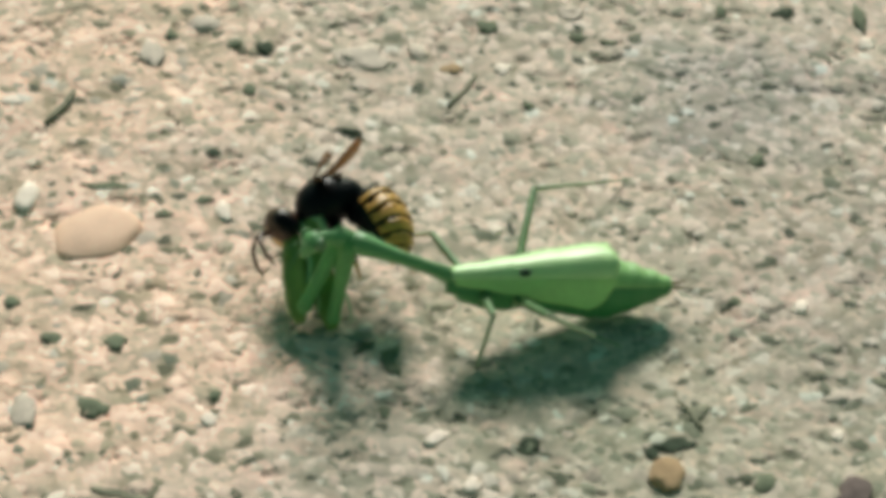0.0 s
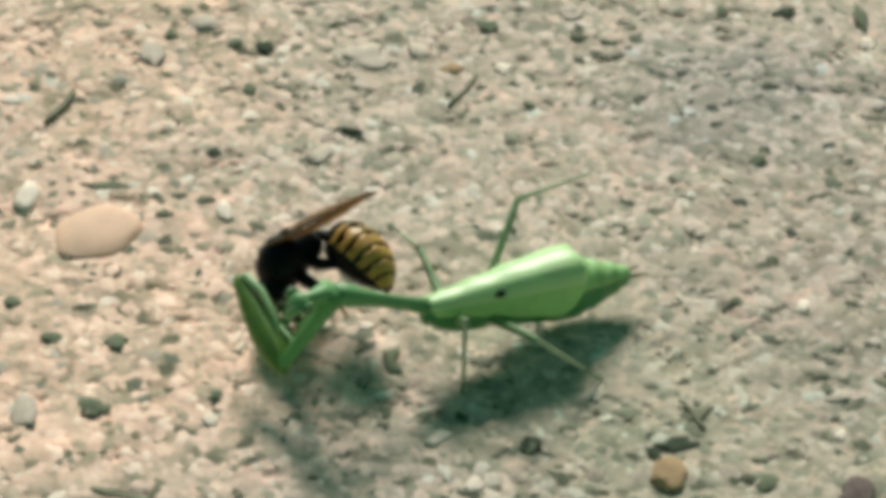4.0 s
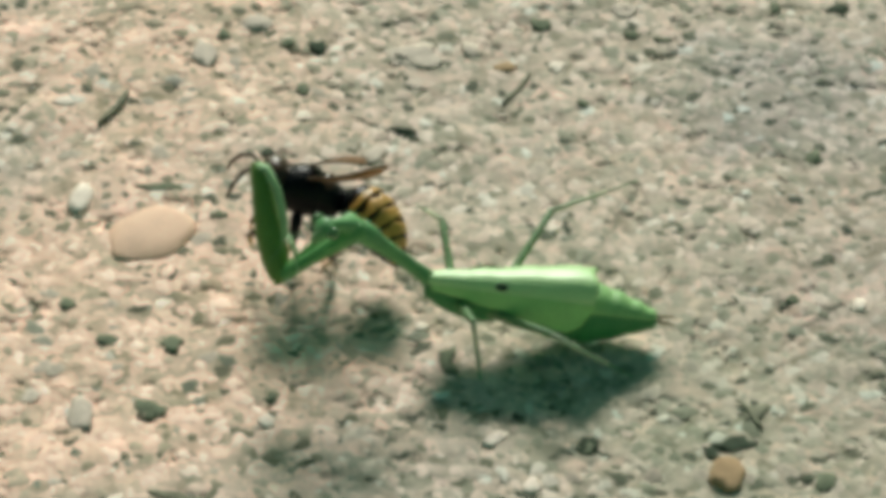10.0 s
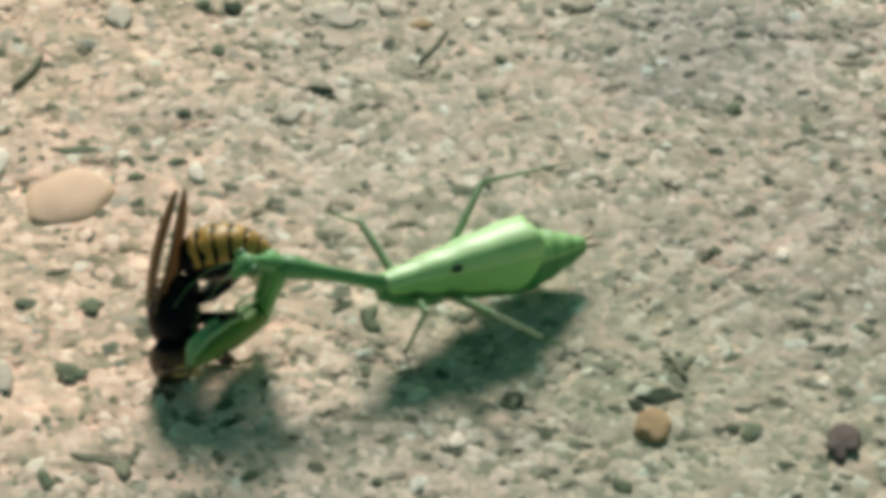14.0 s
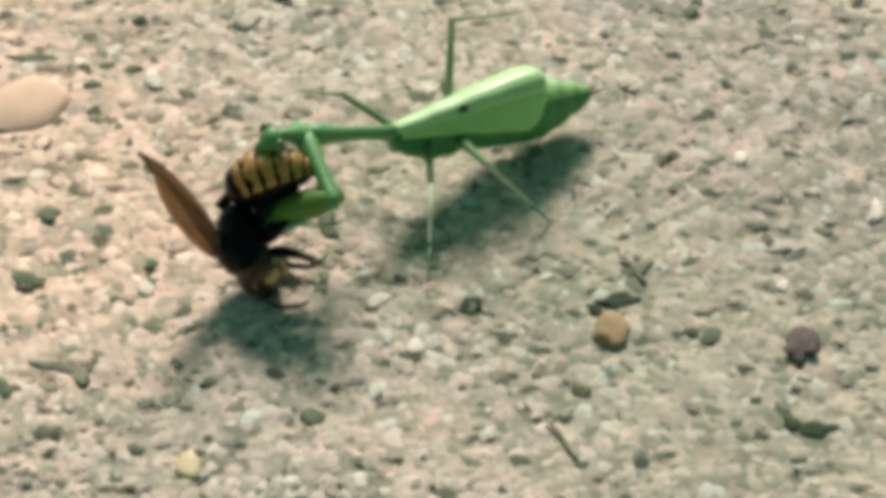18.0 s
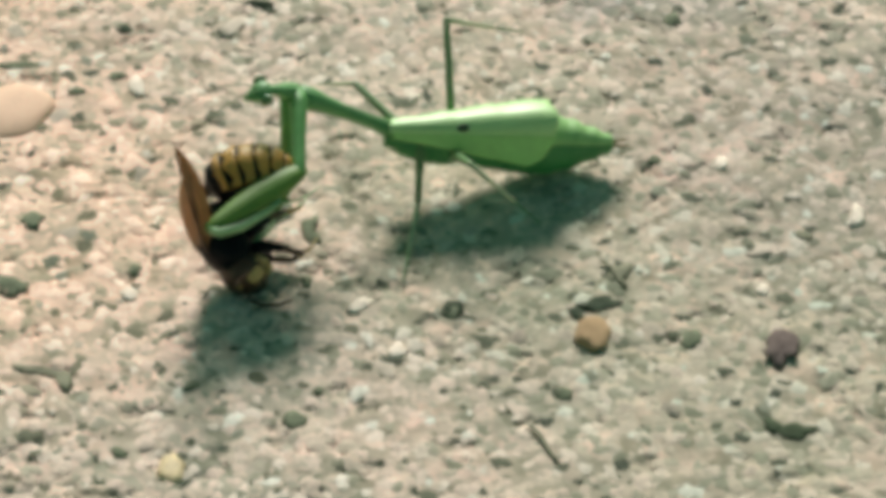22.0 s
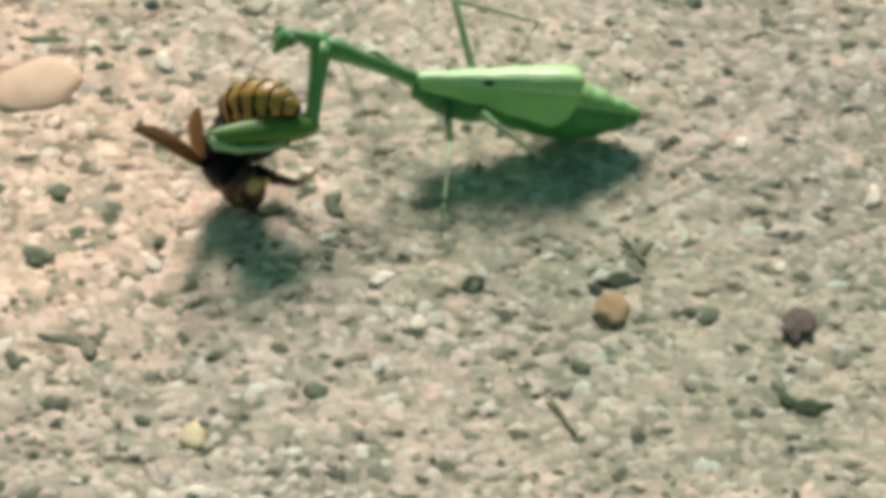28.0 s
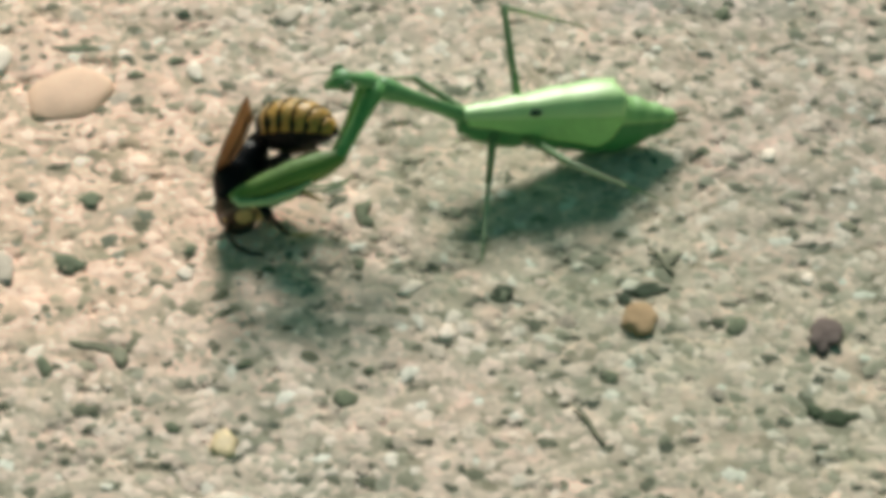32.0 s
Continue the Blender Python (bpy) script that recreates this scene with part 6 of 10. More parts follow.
    walk(MOVING['coxa_far'], [
        (0, pose(-0.01851, 0.00746, 0.00239, -60.2, 69.3, -172.5)),
        (0.5, pose(-0.01848, 0.00562, 0.00427, -76.2, 65.5, 170.2)),
        (1, pose(-0.01851, 0.00299, 0.00595, -94.3, 59.6, 149.9)),
        (1.5, pose(-0.01863, 0.00181, 0.00481, -110.7, 68.3, 131.8)),
        (2, pose(-0.01905, 0.00157, 0.00373, -140.4, 77.4, 100.8)),
        (2.5, pose(-0.01925, 0.00178, 0.00316, -153.0, 75.5, 87.9)),
        (3, pose(-0.01925, 0.00236, 0.00275, -158.5, 74.8, 82.1)),
        (3.5, pose(-0.01910, 0.00349, 0.00315, -153.8, 69.1, 87.1)),
        (4, pose(-0.01922, 0.00296, 0.00367, -133.9, 72.7, 108.1)),
        (4.5, pose(-0.01877, 0.00119, 0.00500, -75.4, 69.9, 169.3)),
        (5, pose(-0.01808, -0.00070, 0.00658, -47.2, 55.8, -159.5)),
        (5.5, pose(-0.01774, -0.00179, 0.00770, -45.1, 48.3, -156.7)),
        (6, pose(-0.01689, -0.00407, 0.00825, -61.3, 46.7, -178.6)),
        (6.5, pose(-0.01832, -0.00147, 0.00580, -50.5, 54.6, -164.8)),
        (7, pose(-0.01964, 0.00120, 0.00242, -25.8, 56.8, -135.0)),
        (7.5, pose(-0.01972, 0.00151, 0.00244, -37.3, 69.4, -147.8)),
        (8, pose(-0.01953, 0.00163, 0.00274, -76.2, 75.6, 171.6)),
        (8.5, pose(-0.01894, 0.00072, 0.00405, -86.8, 70.4, 160.5)),
        (9, pose(-0.01852, -0.00095, 0.00615, -90.7, 63.5, 156.3)),
        (9.5, pose(-0.01754, -0.00275, 0.00824, -87.5, 58.1, 159.9)),
        (10, pose(-0.01592, -0.00499, 0.00950, -78.9, 53.1, 170.3)),
        (10.5, pose(-0.01477, -0.00593, 0.00999, -77.8, 45.4, 171.8)),
        (11, pose(-0.01429, -0.00593, 0.01053, -78.9, 41.4, 170.2)),
        (11.5, pose(-0.01458, -0.00417, 0.01115, -81.7, 43.9, 166.1)),
        (12, pose(-0.01490, -0.00261, 0.01157, -83.7, 47.0, 163.3)),
        (12.5, pose(-0.01666, 0.01136, 0.00177, -81.1, 69.0, 166.2)),
        (13, pose(-0.01784, 0.00904, -0.00310, -178.1, 81.5, 67.8)),
        (13.5, pose(-0.01839, 0.00825, 0.00023, -175.5, 62.3, 70.4)),
        (14, pose(-0.01792, 0.00787, 0.00226, -170.2, 69.8, 76.2)),
        (14.5, pose(-0.01799, 0.00581, 0.00357, -40.8, 83.3, -153.5)),
        (15, pose(-0.01830, 0.00325, 0.00425, -3.1, 54.6, -114.5)),
        (15.5, pose(-0.01864, 0.00121, 0.00485, 2.3, 42.9, -107.3)),
        (16, pose(-0.01836, -0.00028, 0.00627, 11.7, 46.7, -94.0)),
        (16.5, pose(-0.01671, -0.00533, 0.00773, 21.4, 51.5, -81.2)),
        (17, pose(-0.01711, -0.00136, 0.00829, 20.2, 32.9, -82.9)),
        (17.5, pose(-0.01941, 0.00153, 0.00390, 20.7, 25.2, -82.0)),
        (18, pose(-0.01928, -0.00077, 0.00268, 15.1, 35.0, -93.1)),
        (18.5, pose(-0.01708, -0.00584, 0.00622, 27.4, 44.9, -74.2)),
        (19, pose(-0.01863, -0.00210, 0.00436, 24.6, 28.7, -78.7)),
        (19.5, pose(-0.01863, -0.00054, 0.00039, 14.2, 21.3, -102.9)),
        (20, pose(-0.01949, -0.00023, -0.00229, 8.5, 18.6, -119.6)),
        (20.5, pose(-0.01867, -0.00160, 0.00115, 14.4, 56.9, -110.6)),
        (21, pose(-0.01853, -0.00401, 0.00423, 102.0, 85.9, -21.8)),
        (21.5, pose(-0.01853, -0.00257, 0.00513, 54.2, 78.3, -69.9)),
        (22, pose(-0.01879, -0.00110, 0.00549, 39.1, 69.3, -85.6)),
        (22.5, pose(-0.01906, -0.00094, 0.00372, 13.3, 76.9, -112.4)),
        (23, pose(-0.01956, -0.00042, 0.00215, -38.1, 78.8, -164.9)),
        (23.5, pose(-0.01858, -0.00278, 0.00325, 1.1, 82.0, -125.1)),
        (24, pose(-0.01771, -0.00464, 0.00507, 40.5, 75.6, -85.1)),
        (24.5, pose(-0.01853, -0.00215, 0.00245, 28.1, 32.3, -99.3)),
        (25, pose(-0.01988, 0.00010, -0.00113, 24.8, -7.5, -113.8)),
        (25.5, pose(-0.01990, 0.00258, -0.00067, 24.8, 7.1, -121.9)),
        (26, pose(-0.01992, 0.00006, 0.00056, 25.8, 17.0, -117.3)),
        (26.5, pose(-0.01923, -0.00505, 0.00187, 30.0, 28.7, -106.6)),
        (27, pose(-0.01745, -0.00906, 0.00308, 36.7, 37.7, -94.4)),
        (27.5, pose(-0.01637, -0.00852, 0.00455, 40.4, 41.4, -88.6)),
        (28, pose(-0.01862, -0.00273, 0.00421, 38.9, 47.7, -90.8)),
        (28.5, pose(-0.01898, -0.00085, 0.00440, 53.3, 79.5, -75.3)),
        (29, pose(-0.01900, 0.00065, 0.00486, -170.7, 77.9, 61.4)),
        (29.5, pose(-0.01864, 0.00033, 0.00572, -174.3, 78.5, 57.8)),
        (30, pose(-0.01825, -0.00064, 0.00644, 152.5, 86.0, 24.4)),
        (30.5, pose(-0.01811, -0.00068, 0.00645, 17.9, 77.5, -110.5)),
        (31, pose(-0.01836, -0.00052, 0.00636, 11.0, 67.1, -117.8)),
        (31.5, pose(-0.01846, -0.00034, 0.00603, -9.7, 73.0, -139.7)),
        (32, pose(-0.01846, -0.00018, 0.00574, -41.9, 75.5, -173.1))])
    walk(MOVING['femur_far'], [
        (0, pose(-0.02438, 0.00669, -0.01329, 54.4, -39.9, 90.8)),
        (0.5, pose(-0.02530, 0.00680, -0.01092, 54.3, -31.1, 88.7)),
        (1, pose(-0.02582, 0.00723, -0.00845, 52.5, -19.7, 85.9)),
        (1.5, pose(-0.02275, 0.00643, -0.01075, 42.1, -3.7, 88.0)),
        (2, pose(-0.01977, 0.00531, -0.01329, 30.9, 13.1, 89.9)),
        (2.5, pose(-0.01909, 0.00616, -0.01383, 29.3, 18.0, 88.2)),
        (3, pose(-0.01862, 0.00692, -0.01419, 28.2, 21.1, 86.6)),
        (3.5, pose(-0.01878, 0.00972, -0.01321, 27.3, 15.1, 82.8)),
        (4, pose(-0.02074, 0.00762, -0.01208, 36.5, 5.4, 85.1)),
        (4.5, pose(-0.02392, 0.00217, -0.00936, 42.8, -20.2, 94.1)),
        (5, pose(-0.02623, -0.00375, -0.00623, 40.5, -43.4, 106.6)),
        (5.5, pose(-0.02744, -0.00597, -0.00417, 36.9, -50.4, 115.9)),
        (6, pose(-0.02790, -0.00433, -0.00343, 38.8, -43.3, 115.6)),
        (6.5, pose(-0.02721, -0.00388, -0.00714, 39.4, -15.1, 113.3)),
        (7, pose(-0.02607, -0.00523, -0.01149, 38.4, 10.3, 112.6)),
        (7.5, pose(-0.02475, -0.00166, -0.01338, 35.5, 1.3, 109.4)),
        (8, pose(-0.02372, 0.00225, -0.01376, 33.7, -8.5, 106.1)),
        (8.5, pose(-0.02432, 0.00262, -0.01199, 34.9, -12.3, 108.8)),
        (9, pose(-0.02538, 0.00207, -0.00890, 35.4, -19.4, 114.9)),
        (9.5, pose(-0.02572, 0.00023, -0.00577, 32.2, -38.8, 124.5)),
        (10, pose(-0.02564, -0.00333, -0.00366, 28.1, -55.4, 132.9)),
        (10.5, pose(-0.02603, -0.00431, -0.00156, 35.1, -56.3, 123.9)),
        (11, pose(-0.02638, -0.00385, -0.00029, 41.1, -54.9, 115.5)),
        (11.5, pose(-0.02597, -0.00135, -0.00013, 42.4, -54.7, 115.0)),
        (12, pose(-0.02567, 0.00062, -0.00049, 42.7, -54.1, 117.3)),
        (12.5, pose(-0.02264, 0.01282, -0.01425, 27.0, 2.6, 146.4)),
        (13, pose(-0.01685, 0.01145, -0.02065, 32.8, 12.0, 169.5)),
        (13.5, pose(-0.01563, 0.01600, -0.01543, 39.0, -2.7, -156.8)),
        (14, pose(-0.01678, 0.01251, -0.01076, 10.2, 0.3, -153.8)),
        (14.5, pose(-0.01913, 0.00525, -0.00720, -32.9, 6.8, -153.1)),
        (15, pose(-0.02122, -0.00318, -0.00570, -75.5, 13.4, -152.9)),
        (15.5, pose(-0.02213, -0.01000, -0.00606, -106.3, 17.3, -150.2)),
        (16, pose(-0.01913, -0.01135, -0.00551, -129.8, 45.6, 166.6)),
        (16.5, pose(-0.01518, -0.01525, -0.00488, -134.8, 24.7, 177.3)),
        (17, pose(-0.01546, -0.01472, -0.00041, -131.4, 26.0, 154.4)),
        (17.5, pose(-0.01746, -0.01244, -0.00274, -147.6, 24.2, 126.1)),
        (18, pose(-0.01999, -0.01366, -0.00635, -142.6, 12.9, 120.7)),
        (18.5, pose(-0.01395, -0.01689, -0.00524, -149.2, 17.5, 119.5)),
        (19, pose(-0.01586, -0.01589, -0.00334, -132.2, 19.8, 136.4)),
        (19.5, pose(-0.02184, -0.01450, -0.00519, -120.5, 10.1, 169.5)),
        (20, pose(-0.02661, -0.01276, -0.00713, -119.7, -0.4, -165.4)),
        (20.5, pose(-0.02148, -0.00909, -0.01114, -132.6, 1.2, -154.4)),
        (21, pose(-0.01741, -0.00446, -0.01268, -133.6, 12.0, -141.7)),
        (21.5, pose(-0.01735, -0.00577, -0.01138, -111.3, 19.1, -137.7)),
        (22, pose(-0.01833, -0.00703, -0.01025, -96.4, 21.2, -133.0)),
        (22.5, pose(-0.02051, -0.00446, -0.01259, -106.0, 17.6, -140.8)),
        (23, pose(-0.02270, -0.00127, -0.01423, -120.2, 10.5, -146.8)),
        (23.5, pose(-0.01997, -0.00475, -0.01401, -128.9, 4.3, -148.4)),
        (24, pose(-0.01734, -0.00889, -0.01154, -123.0, 2.6, -150.1)),
        (24.5, pose(-0.02035, -0.01335, -0.00472, -109.6, 29.1, -178.9)),
        (25, pose(-0.02584, -0.01344, 0.00081, -137.4, 60.5, 136.0)),
        (25.5, pose(-0.02765, -0.00986, -0.00249, -99.2, 2.5, -151.5)),
        (26, pose(-0.02645, -0.01260, -0.00380, -108.4, 10.1, -157.5)),
        (26.5, pose(-0.02305, -0.01791, -0.00548, -124.3, 22.1, 174.1)),
        (27, pose(-0.01841, -0.02149, -0.00658, -144.6, 23.5, 144.0)),
        (27.5, pose(-0.01608, -0.02039, -0.00593, -151.7, 26.7, 141.9)),
        (28, pose(-0.01877, -0.01356, -0.00767, -141.4, 25.9, 156.7)),
        (28.5, pose(-0.01826, -0.00358, -0.01083, -129.0, 15.4, -170.9)),
        (29, pose(-0.01724, 0.00387, -0.01224, -130.4, 5.3, -145.9)),
        (29.5, pose(-0.01679, 0.00328, -0.01145, -131.6, 1.0, -146.8)),
        (30, pose(-0.01715, -0.00013, -0.01089, -131.7, -3.2, -155.1)),
        (30.5, pose(-0.01938, -0.00408, -0.00987, -126.0, 10.4, 169.1)),
        (31, pose(-0.02137, -0.00623, -0.00891, -136.0, 23.4, 138.4)),
        (31.5, pose(-0.02212, -0.00344, -0.00968, -125.6, 26.5, 158.1)),
        (32, pose(-0.02270, -0.00069, -0.01077, -115.4, 25.3, 177.6))])
    walk(MOVING['mid_near_femur'], [
        (0, pose(0.00550, -0.00180, -0.00420, 12.6, -3.0, -92.6)),
        (0.5, pose(0.00550, -0.00180, -0.00420, 12.8, -4.6, -96.1)),
        (1, pose(0.00550, -0.00180, -0.00420, 13.4, -8.5, -101.5)),
        (1.5, pose(0.00550, -0.00180, -0.00420, 14.4, -19.4, -105.6)),
        (2, pose(0.00550, -0.00180, -0.00420, 16.2, -30.4, -109.8)),
        (2.5, pose(0.00550, -0.00180, -0.00420, 17.6, -34.1, -112.5)),
        (3, pose(0.00550, -0.00180, -0.00420, 19.0, -36.3, -114.9)),
        (3.5, pose(0.00550, -0.00180, -0.00420, 22.3, -32.0, -120.7)),
        (4, pose(0.00550, -0.00180, -0.00420, 19.3, -32.1, -115.1)),
        (4.5, pose(0.00550, -0.00180, -0.00420, 9.1, -24.7, -93.9)),
        (5, pose(0.00550, -0.00180, -0.00420, 2.6, -17.5, -76.0)),
        (5.5, pose(0.00550, -0.00180, -0.00420, 0.7, -13.4, -68.9)),
        (6, pose(0.00550, -0.00180, -0.00420, 0.6, -10.2, -68.4)),
        (6.5, pose(0.00550, -0.00180, -0.00420, 2.6, -20.7, -75.7)),
        (7, pose(0.00550, -0.00180, -0.00420, 6.5, -32.3, -84.4)),
        (7.5, pose(0.00550, -0.00180, -0.00420, 10.7, -29.8, -92.6)),
        (8, pose(0.00550, -0.00180, -0.00420, 13.2, -24.2, -98.0)),
        (8.5, pose(0.00550, -0.00180, -0.00420, 11.9, -20.5, -94.8)),
        (9, pose(0.00550, -0.00180, -0.00420, 9.8, -19.2, -88.4)),
        (9.5, pose(0.00550, -0.00180, -0.00420, 7.9, -14.0, -82.0)),
        (10, pose(0.00550, -0.00180, -0.00420, 6.9, -9.2, -76.7)),
        (10.5, pose(0.00550, -0.00180, -0.00420, 7.3, -7.5, -79.3)),
        (11, pose(0.00550, -0.00180, -0.00420, 7.7, -6.4, -83.1)),
        (11.5, pose(0.00550, -0.00180, -0.00420, 7.8, -10.6, -83.6)),
        (12, pose(0.00550, -0.00180, -0.00420, 7.4, -15.5, -81.8)),
        (12.5, pose(0.00550, -0.00180, -0.00420, 13.7, -29.5, -98.2)),
        (13, pose(0.00550, -0.00180, -0.00420, 13.1, -37.6, -97.1)),
        (13.5, pose(0.00550, -0.00180, -0.00420, 18.3, -26.2, -106.9)),
        (14, pose(0.00550, -0.00180, -0.00420, 19.6, -17.1, -110.3)),
        (14.5, pose(0.00550, -0.00180, -0.00420, 19.7, -8.0, -111.0)),
        (15, pose(0.00550, -0.00180, -0.00420, 19.6, -0.6, -109.2)),
        (15.5, pose(0.00550, -0.00180, -0.00420, 19.7, 4.0, -104.8)),
        (16, pose(0.00550, -0.00180, -0.00420, 21.8, 11.4, -89.8)),
        (16.5, pose(0.00550, -0.00180, -0.00420, 27.2, 20.4, -70.2)),
        (17, pose(0.00550, -0.00180, -0.00420, 26.2, 28.0, -72.7)),
        (17.5, pose(0.00550, -0.00180, -0.00420, 14.9, 41.9, -92.1)),
        (18, pose(0.00550, -0.00180, -0.00420, -3.1, 33.3, -121.1)),
        (18.5, pose(0.00550, -0.00180, -0.00420, 11.7, 33.7, -94.6)),
        (19, pose(0.00550, -0.00180, -0.00420, 10.4, 39.7, -96.8)),
        (19.5, pose(0.00550, -0.00180, -0.00420, -9.0, 55.2, -122.7)),
        (20, pose(0.00550, -0.00180, -0.00420, -33.2, 64.6, -150.5)),
        (20.5, pose(0.00550, -0.00180, -0.00420, -23.5, 74.3, -140.2)),
        (21, pose(0.00550, -0.00180, -0.00420, 63.6, 79.9, -51.7)),
        (21.5, pose(0.00550, -0.00180, -0.00420, 48.7, 74.7, -66.9)),
        (22, pose(0.00550, -0.00180, -0.00420, 30.5, 68.7, -86.1)),
        (22.5, pose(0.00550, -0.00180, -0.00420, -3.5, 65.7, -122.8)),
        (23, pose(0.00550, -0.00180, -0.00420, -24.9, 58.4, -146.8)),
        (23.5, pose(0.00550, -0.00180, -0.00420, 3.1, 63.9, -115.1)),
        (24, pose(0.00550, -0.00180, -0.00420, 36.3, 57.9, -77.4)),
        (24.5, pose(0.00550, -0.00180, -0.00420, 21.0, 42.3, -97.1)),
        (25, pose(0.00550, -0.00180, -0.00420, 11.0, 32.8, -113.4)),
        (25.5, pose(0.00550, -0.00180, -0.00420, 4.3, 13.8, -130.0)),
        (26, pose(0.00550, -0.00180, -0.00420, 7.2, 22.0, -120.6)),
        (26.5, pose(0.00550, -0.00180, -0.00420, 16.4, 29.0, -99.6)),
        (27, pose(0.00550, -0.00180, -0.00420, 28.7, 31.2, -75.3)),
        (27.5, pose(0.00550, -0.00180, -0.00420, 35.3, 29.9, -62.4)),
        (28, pose(0.00550, -0.00180, -0.00420, 24.2, 30.0, -84.4)),
        (28.5, pose(0.00550, -0.00180, -0.00420, 22.9, 29.0, -87.0)),
        (29, pose(0.00550, -0.00180, -0.00420, 21.7, 29.3, -89.5)),
        (29.5, pose(0.00550, -0.00180, -0.00420, 18.9, 32.1, -94.9)),
        (30, pose(0.00550, -0.00180, -0.00420, 16.5, 32.8, -99.5)),
        (30.5, pose(0.00550, -0.00180, -0.00420, 15.1, 30.1, -102.2)),
        (31, pose(0.00550, -0.00180, -0.00420, 13.9, 28.1, -104.5)),
        (31.5, pose(0.00550, -0.00180, -0.00420, 13.7, 35.8, -105.0)),
        (32, pose(0.00550, -0.00180, -0.00420, 13.8, 44.7, -104.9))])
    walk(MOVING['mid_near_tibia'], [
        (0, pose(0.00506, -0.01128, -0.00371, -108.7, 70.2, 93.2)),
        (0.5, pose(0.00449, -0.01122, -0.00345, -122.3, 64.1, 78.4)),
        (1, pose(0.00362, -0.01101, -0.00280, -134.2, 55.9, 64.8)),
        (1.5, pose(0.00309, -0.01043, -0.00104, -148.0, 69.1, 49.4)),
        (2, pose(0.00273, -0.00951, 0.00061, 150.7, 81.5, -13.3)),
        (2.5, pose(0.00249, -0.00907, 0.00113, 130.4, 80.9, -33.9)),
        (3, pose(0.00228, -0.00875, 0.00142, 132.5, 80.7, -31.8)),
        (3.5, pose(0.00139, -0.00873, 0.00083, -159.9, 79.4, 36.6)),
        (4, pose(0.00208, -0.00908, 0.00085, 153.7, 83.7, -10.2)),
        (4.5, pose(0.00491, -0.01041, -0.00023, 86.0, 72.2, -78.8)),
        (5, pose(0.00769, -0.01059, -0.00134, 86.7, 52.9, -78.0)),
        (5.5, pose(0.00883, -0.01042, -0.00200, 91.0, 44.5, -72.3)),
        (6, pose(0.00894, -0.01050, -0.00252, 102.5, 51.0, -56.8)),
        (6.5, pose(0.00769, -0.01041, -0.00083, 94.5, 44.7, -67.6)),
        (7, pose(0.00628, -0.00979, 0.00087, 87.0, 39.2, -78.7)),
        (7.5, pose(0.00512, -0.01003, 0.00052, 88.6, 58.4, -76.7)),
        (8, pose(0.00429, -0.01038, -0.00030, 98.3, 76.3, -66.3)),
        (8.5, pose(0.00475, -0.01067, -0.00087, 134.1, 78.4, -29.6)),
        (9, pose(0.00575, -0.01077, -0.00107, 166.5, 74.2, 3.6)),
        (9.5, pose(0.00678, -0.01093, -0.00191, -172.1, 72.3, 25.9)),
        (10, pose(0.00765, -0.01093, -0.00268, -171.1, 71.2, 27.0)),
        (10.5, pose(0.00725, -0.01105, -0.00296, 152.8, 71.3, -10.9)),
        (11, pose(0.00663, -0.01117, -0.00314, 126.2, 67.6, -39.2)),
        (11.5, pose(0.00654, -0.01108, -0.00245, 121.4, 71.5, -44.4)),
        (12, pose(0.00680, -0.01086, -0.00167, 120.2, 74.0, -45.7)),
        (12.5, pose(0.00433, -0.00999, 0.00047, -109.0, 86.7, 85.5)),
        (13, pose(0.00457, -0.00927, 0.00159, 5.6, 83.4, -159.8)),
        (13.5, pose(0.00303, -0.00996, -0.00001, -109.7, 65.0, 83.7)),
        (14, pose(0.00235, -0.01032, -0.00141, -114.9, 61.7, 77.8)),
        (14.5, pose(0.00212, -0.01058, -0.00288, -115.8, 69.0, 76.9)),
        (15, pose(0.00237, -0.01077, -0.00410, -112.4, 84.9, 80.3)),
        (15.5, pose(0.00308, -0.01096, -0.00486, 63.8, 78.6, -103.5)),
        (16, pose(0.00554, -0.01111, -0.00608, 64.4, 48.7, -102.8)),
        (16.5, pose(0.00851, -0.01018, -0.00751, 81.4, 50.9, -80.7)),
        (17, pose(0.00799, -0.00981, -0.00867, 75.0, 26.2, -90.7)),
        (17.5, pose(0.00524, -0.00887, -0.01054, 61.2, 36.9, -116.7)),
        (18, pose(0.00140, -0.00860, -0.00941, 54.8, 41.6, -126.7)),
        (18.5, pose(0.00487, -0.00967, -0.00948, 72.6, 36.0, -98.6)),
        (19, pose(0.00464, -0.00906, -0.01026, 69.5, 25.7, -104.8)),
        (19.5, pose(0.00257, -0.00637, -0.01200, 60.4, 24.4, -126.0)),
        (20, pose(0.00195, -0.00381, -0.01278, 54.3, 21.5, -141.5)),
        (20.5, pose(0.00353, -0.00344, -0.01335, 57.7, 31.3, -134.0)),
        (21, pose(0.00653, -0.00310, -0.01355, 65.6, 42.6, -121.0)),
        (21.5, pose(0.00649, -0.00411, -0.01336, 72.0, 29.2, -110.2)),
        (22, pose(0.00574, -0.00524, -0.01305, 74.0, 16.7, -105.0)),
        (22.5, pose(0.00338, -0.00508, -0.01286, 70.7, 26.5, -114.0)),
        (23, pose(0.00134, -0.00452, -0.01229, 64.8, 35.3, -125.4)),
        (23.5, pose(0.00372, -0.00559, -0.01273, 73.8, 31.2, -109.0)),
        (24, pose(0.00660, -0.00672, -0.01225, 80.9, 21.6, -93.1)),
        (24.5, pose(0.00463, -0.00877, -0.01059, 78.9, 8.0, -100.9)),
        (25, pose(0.00233, -0.00913, -0.00935, 77.9, 0.7, -115.2)),
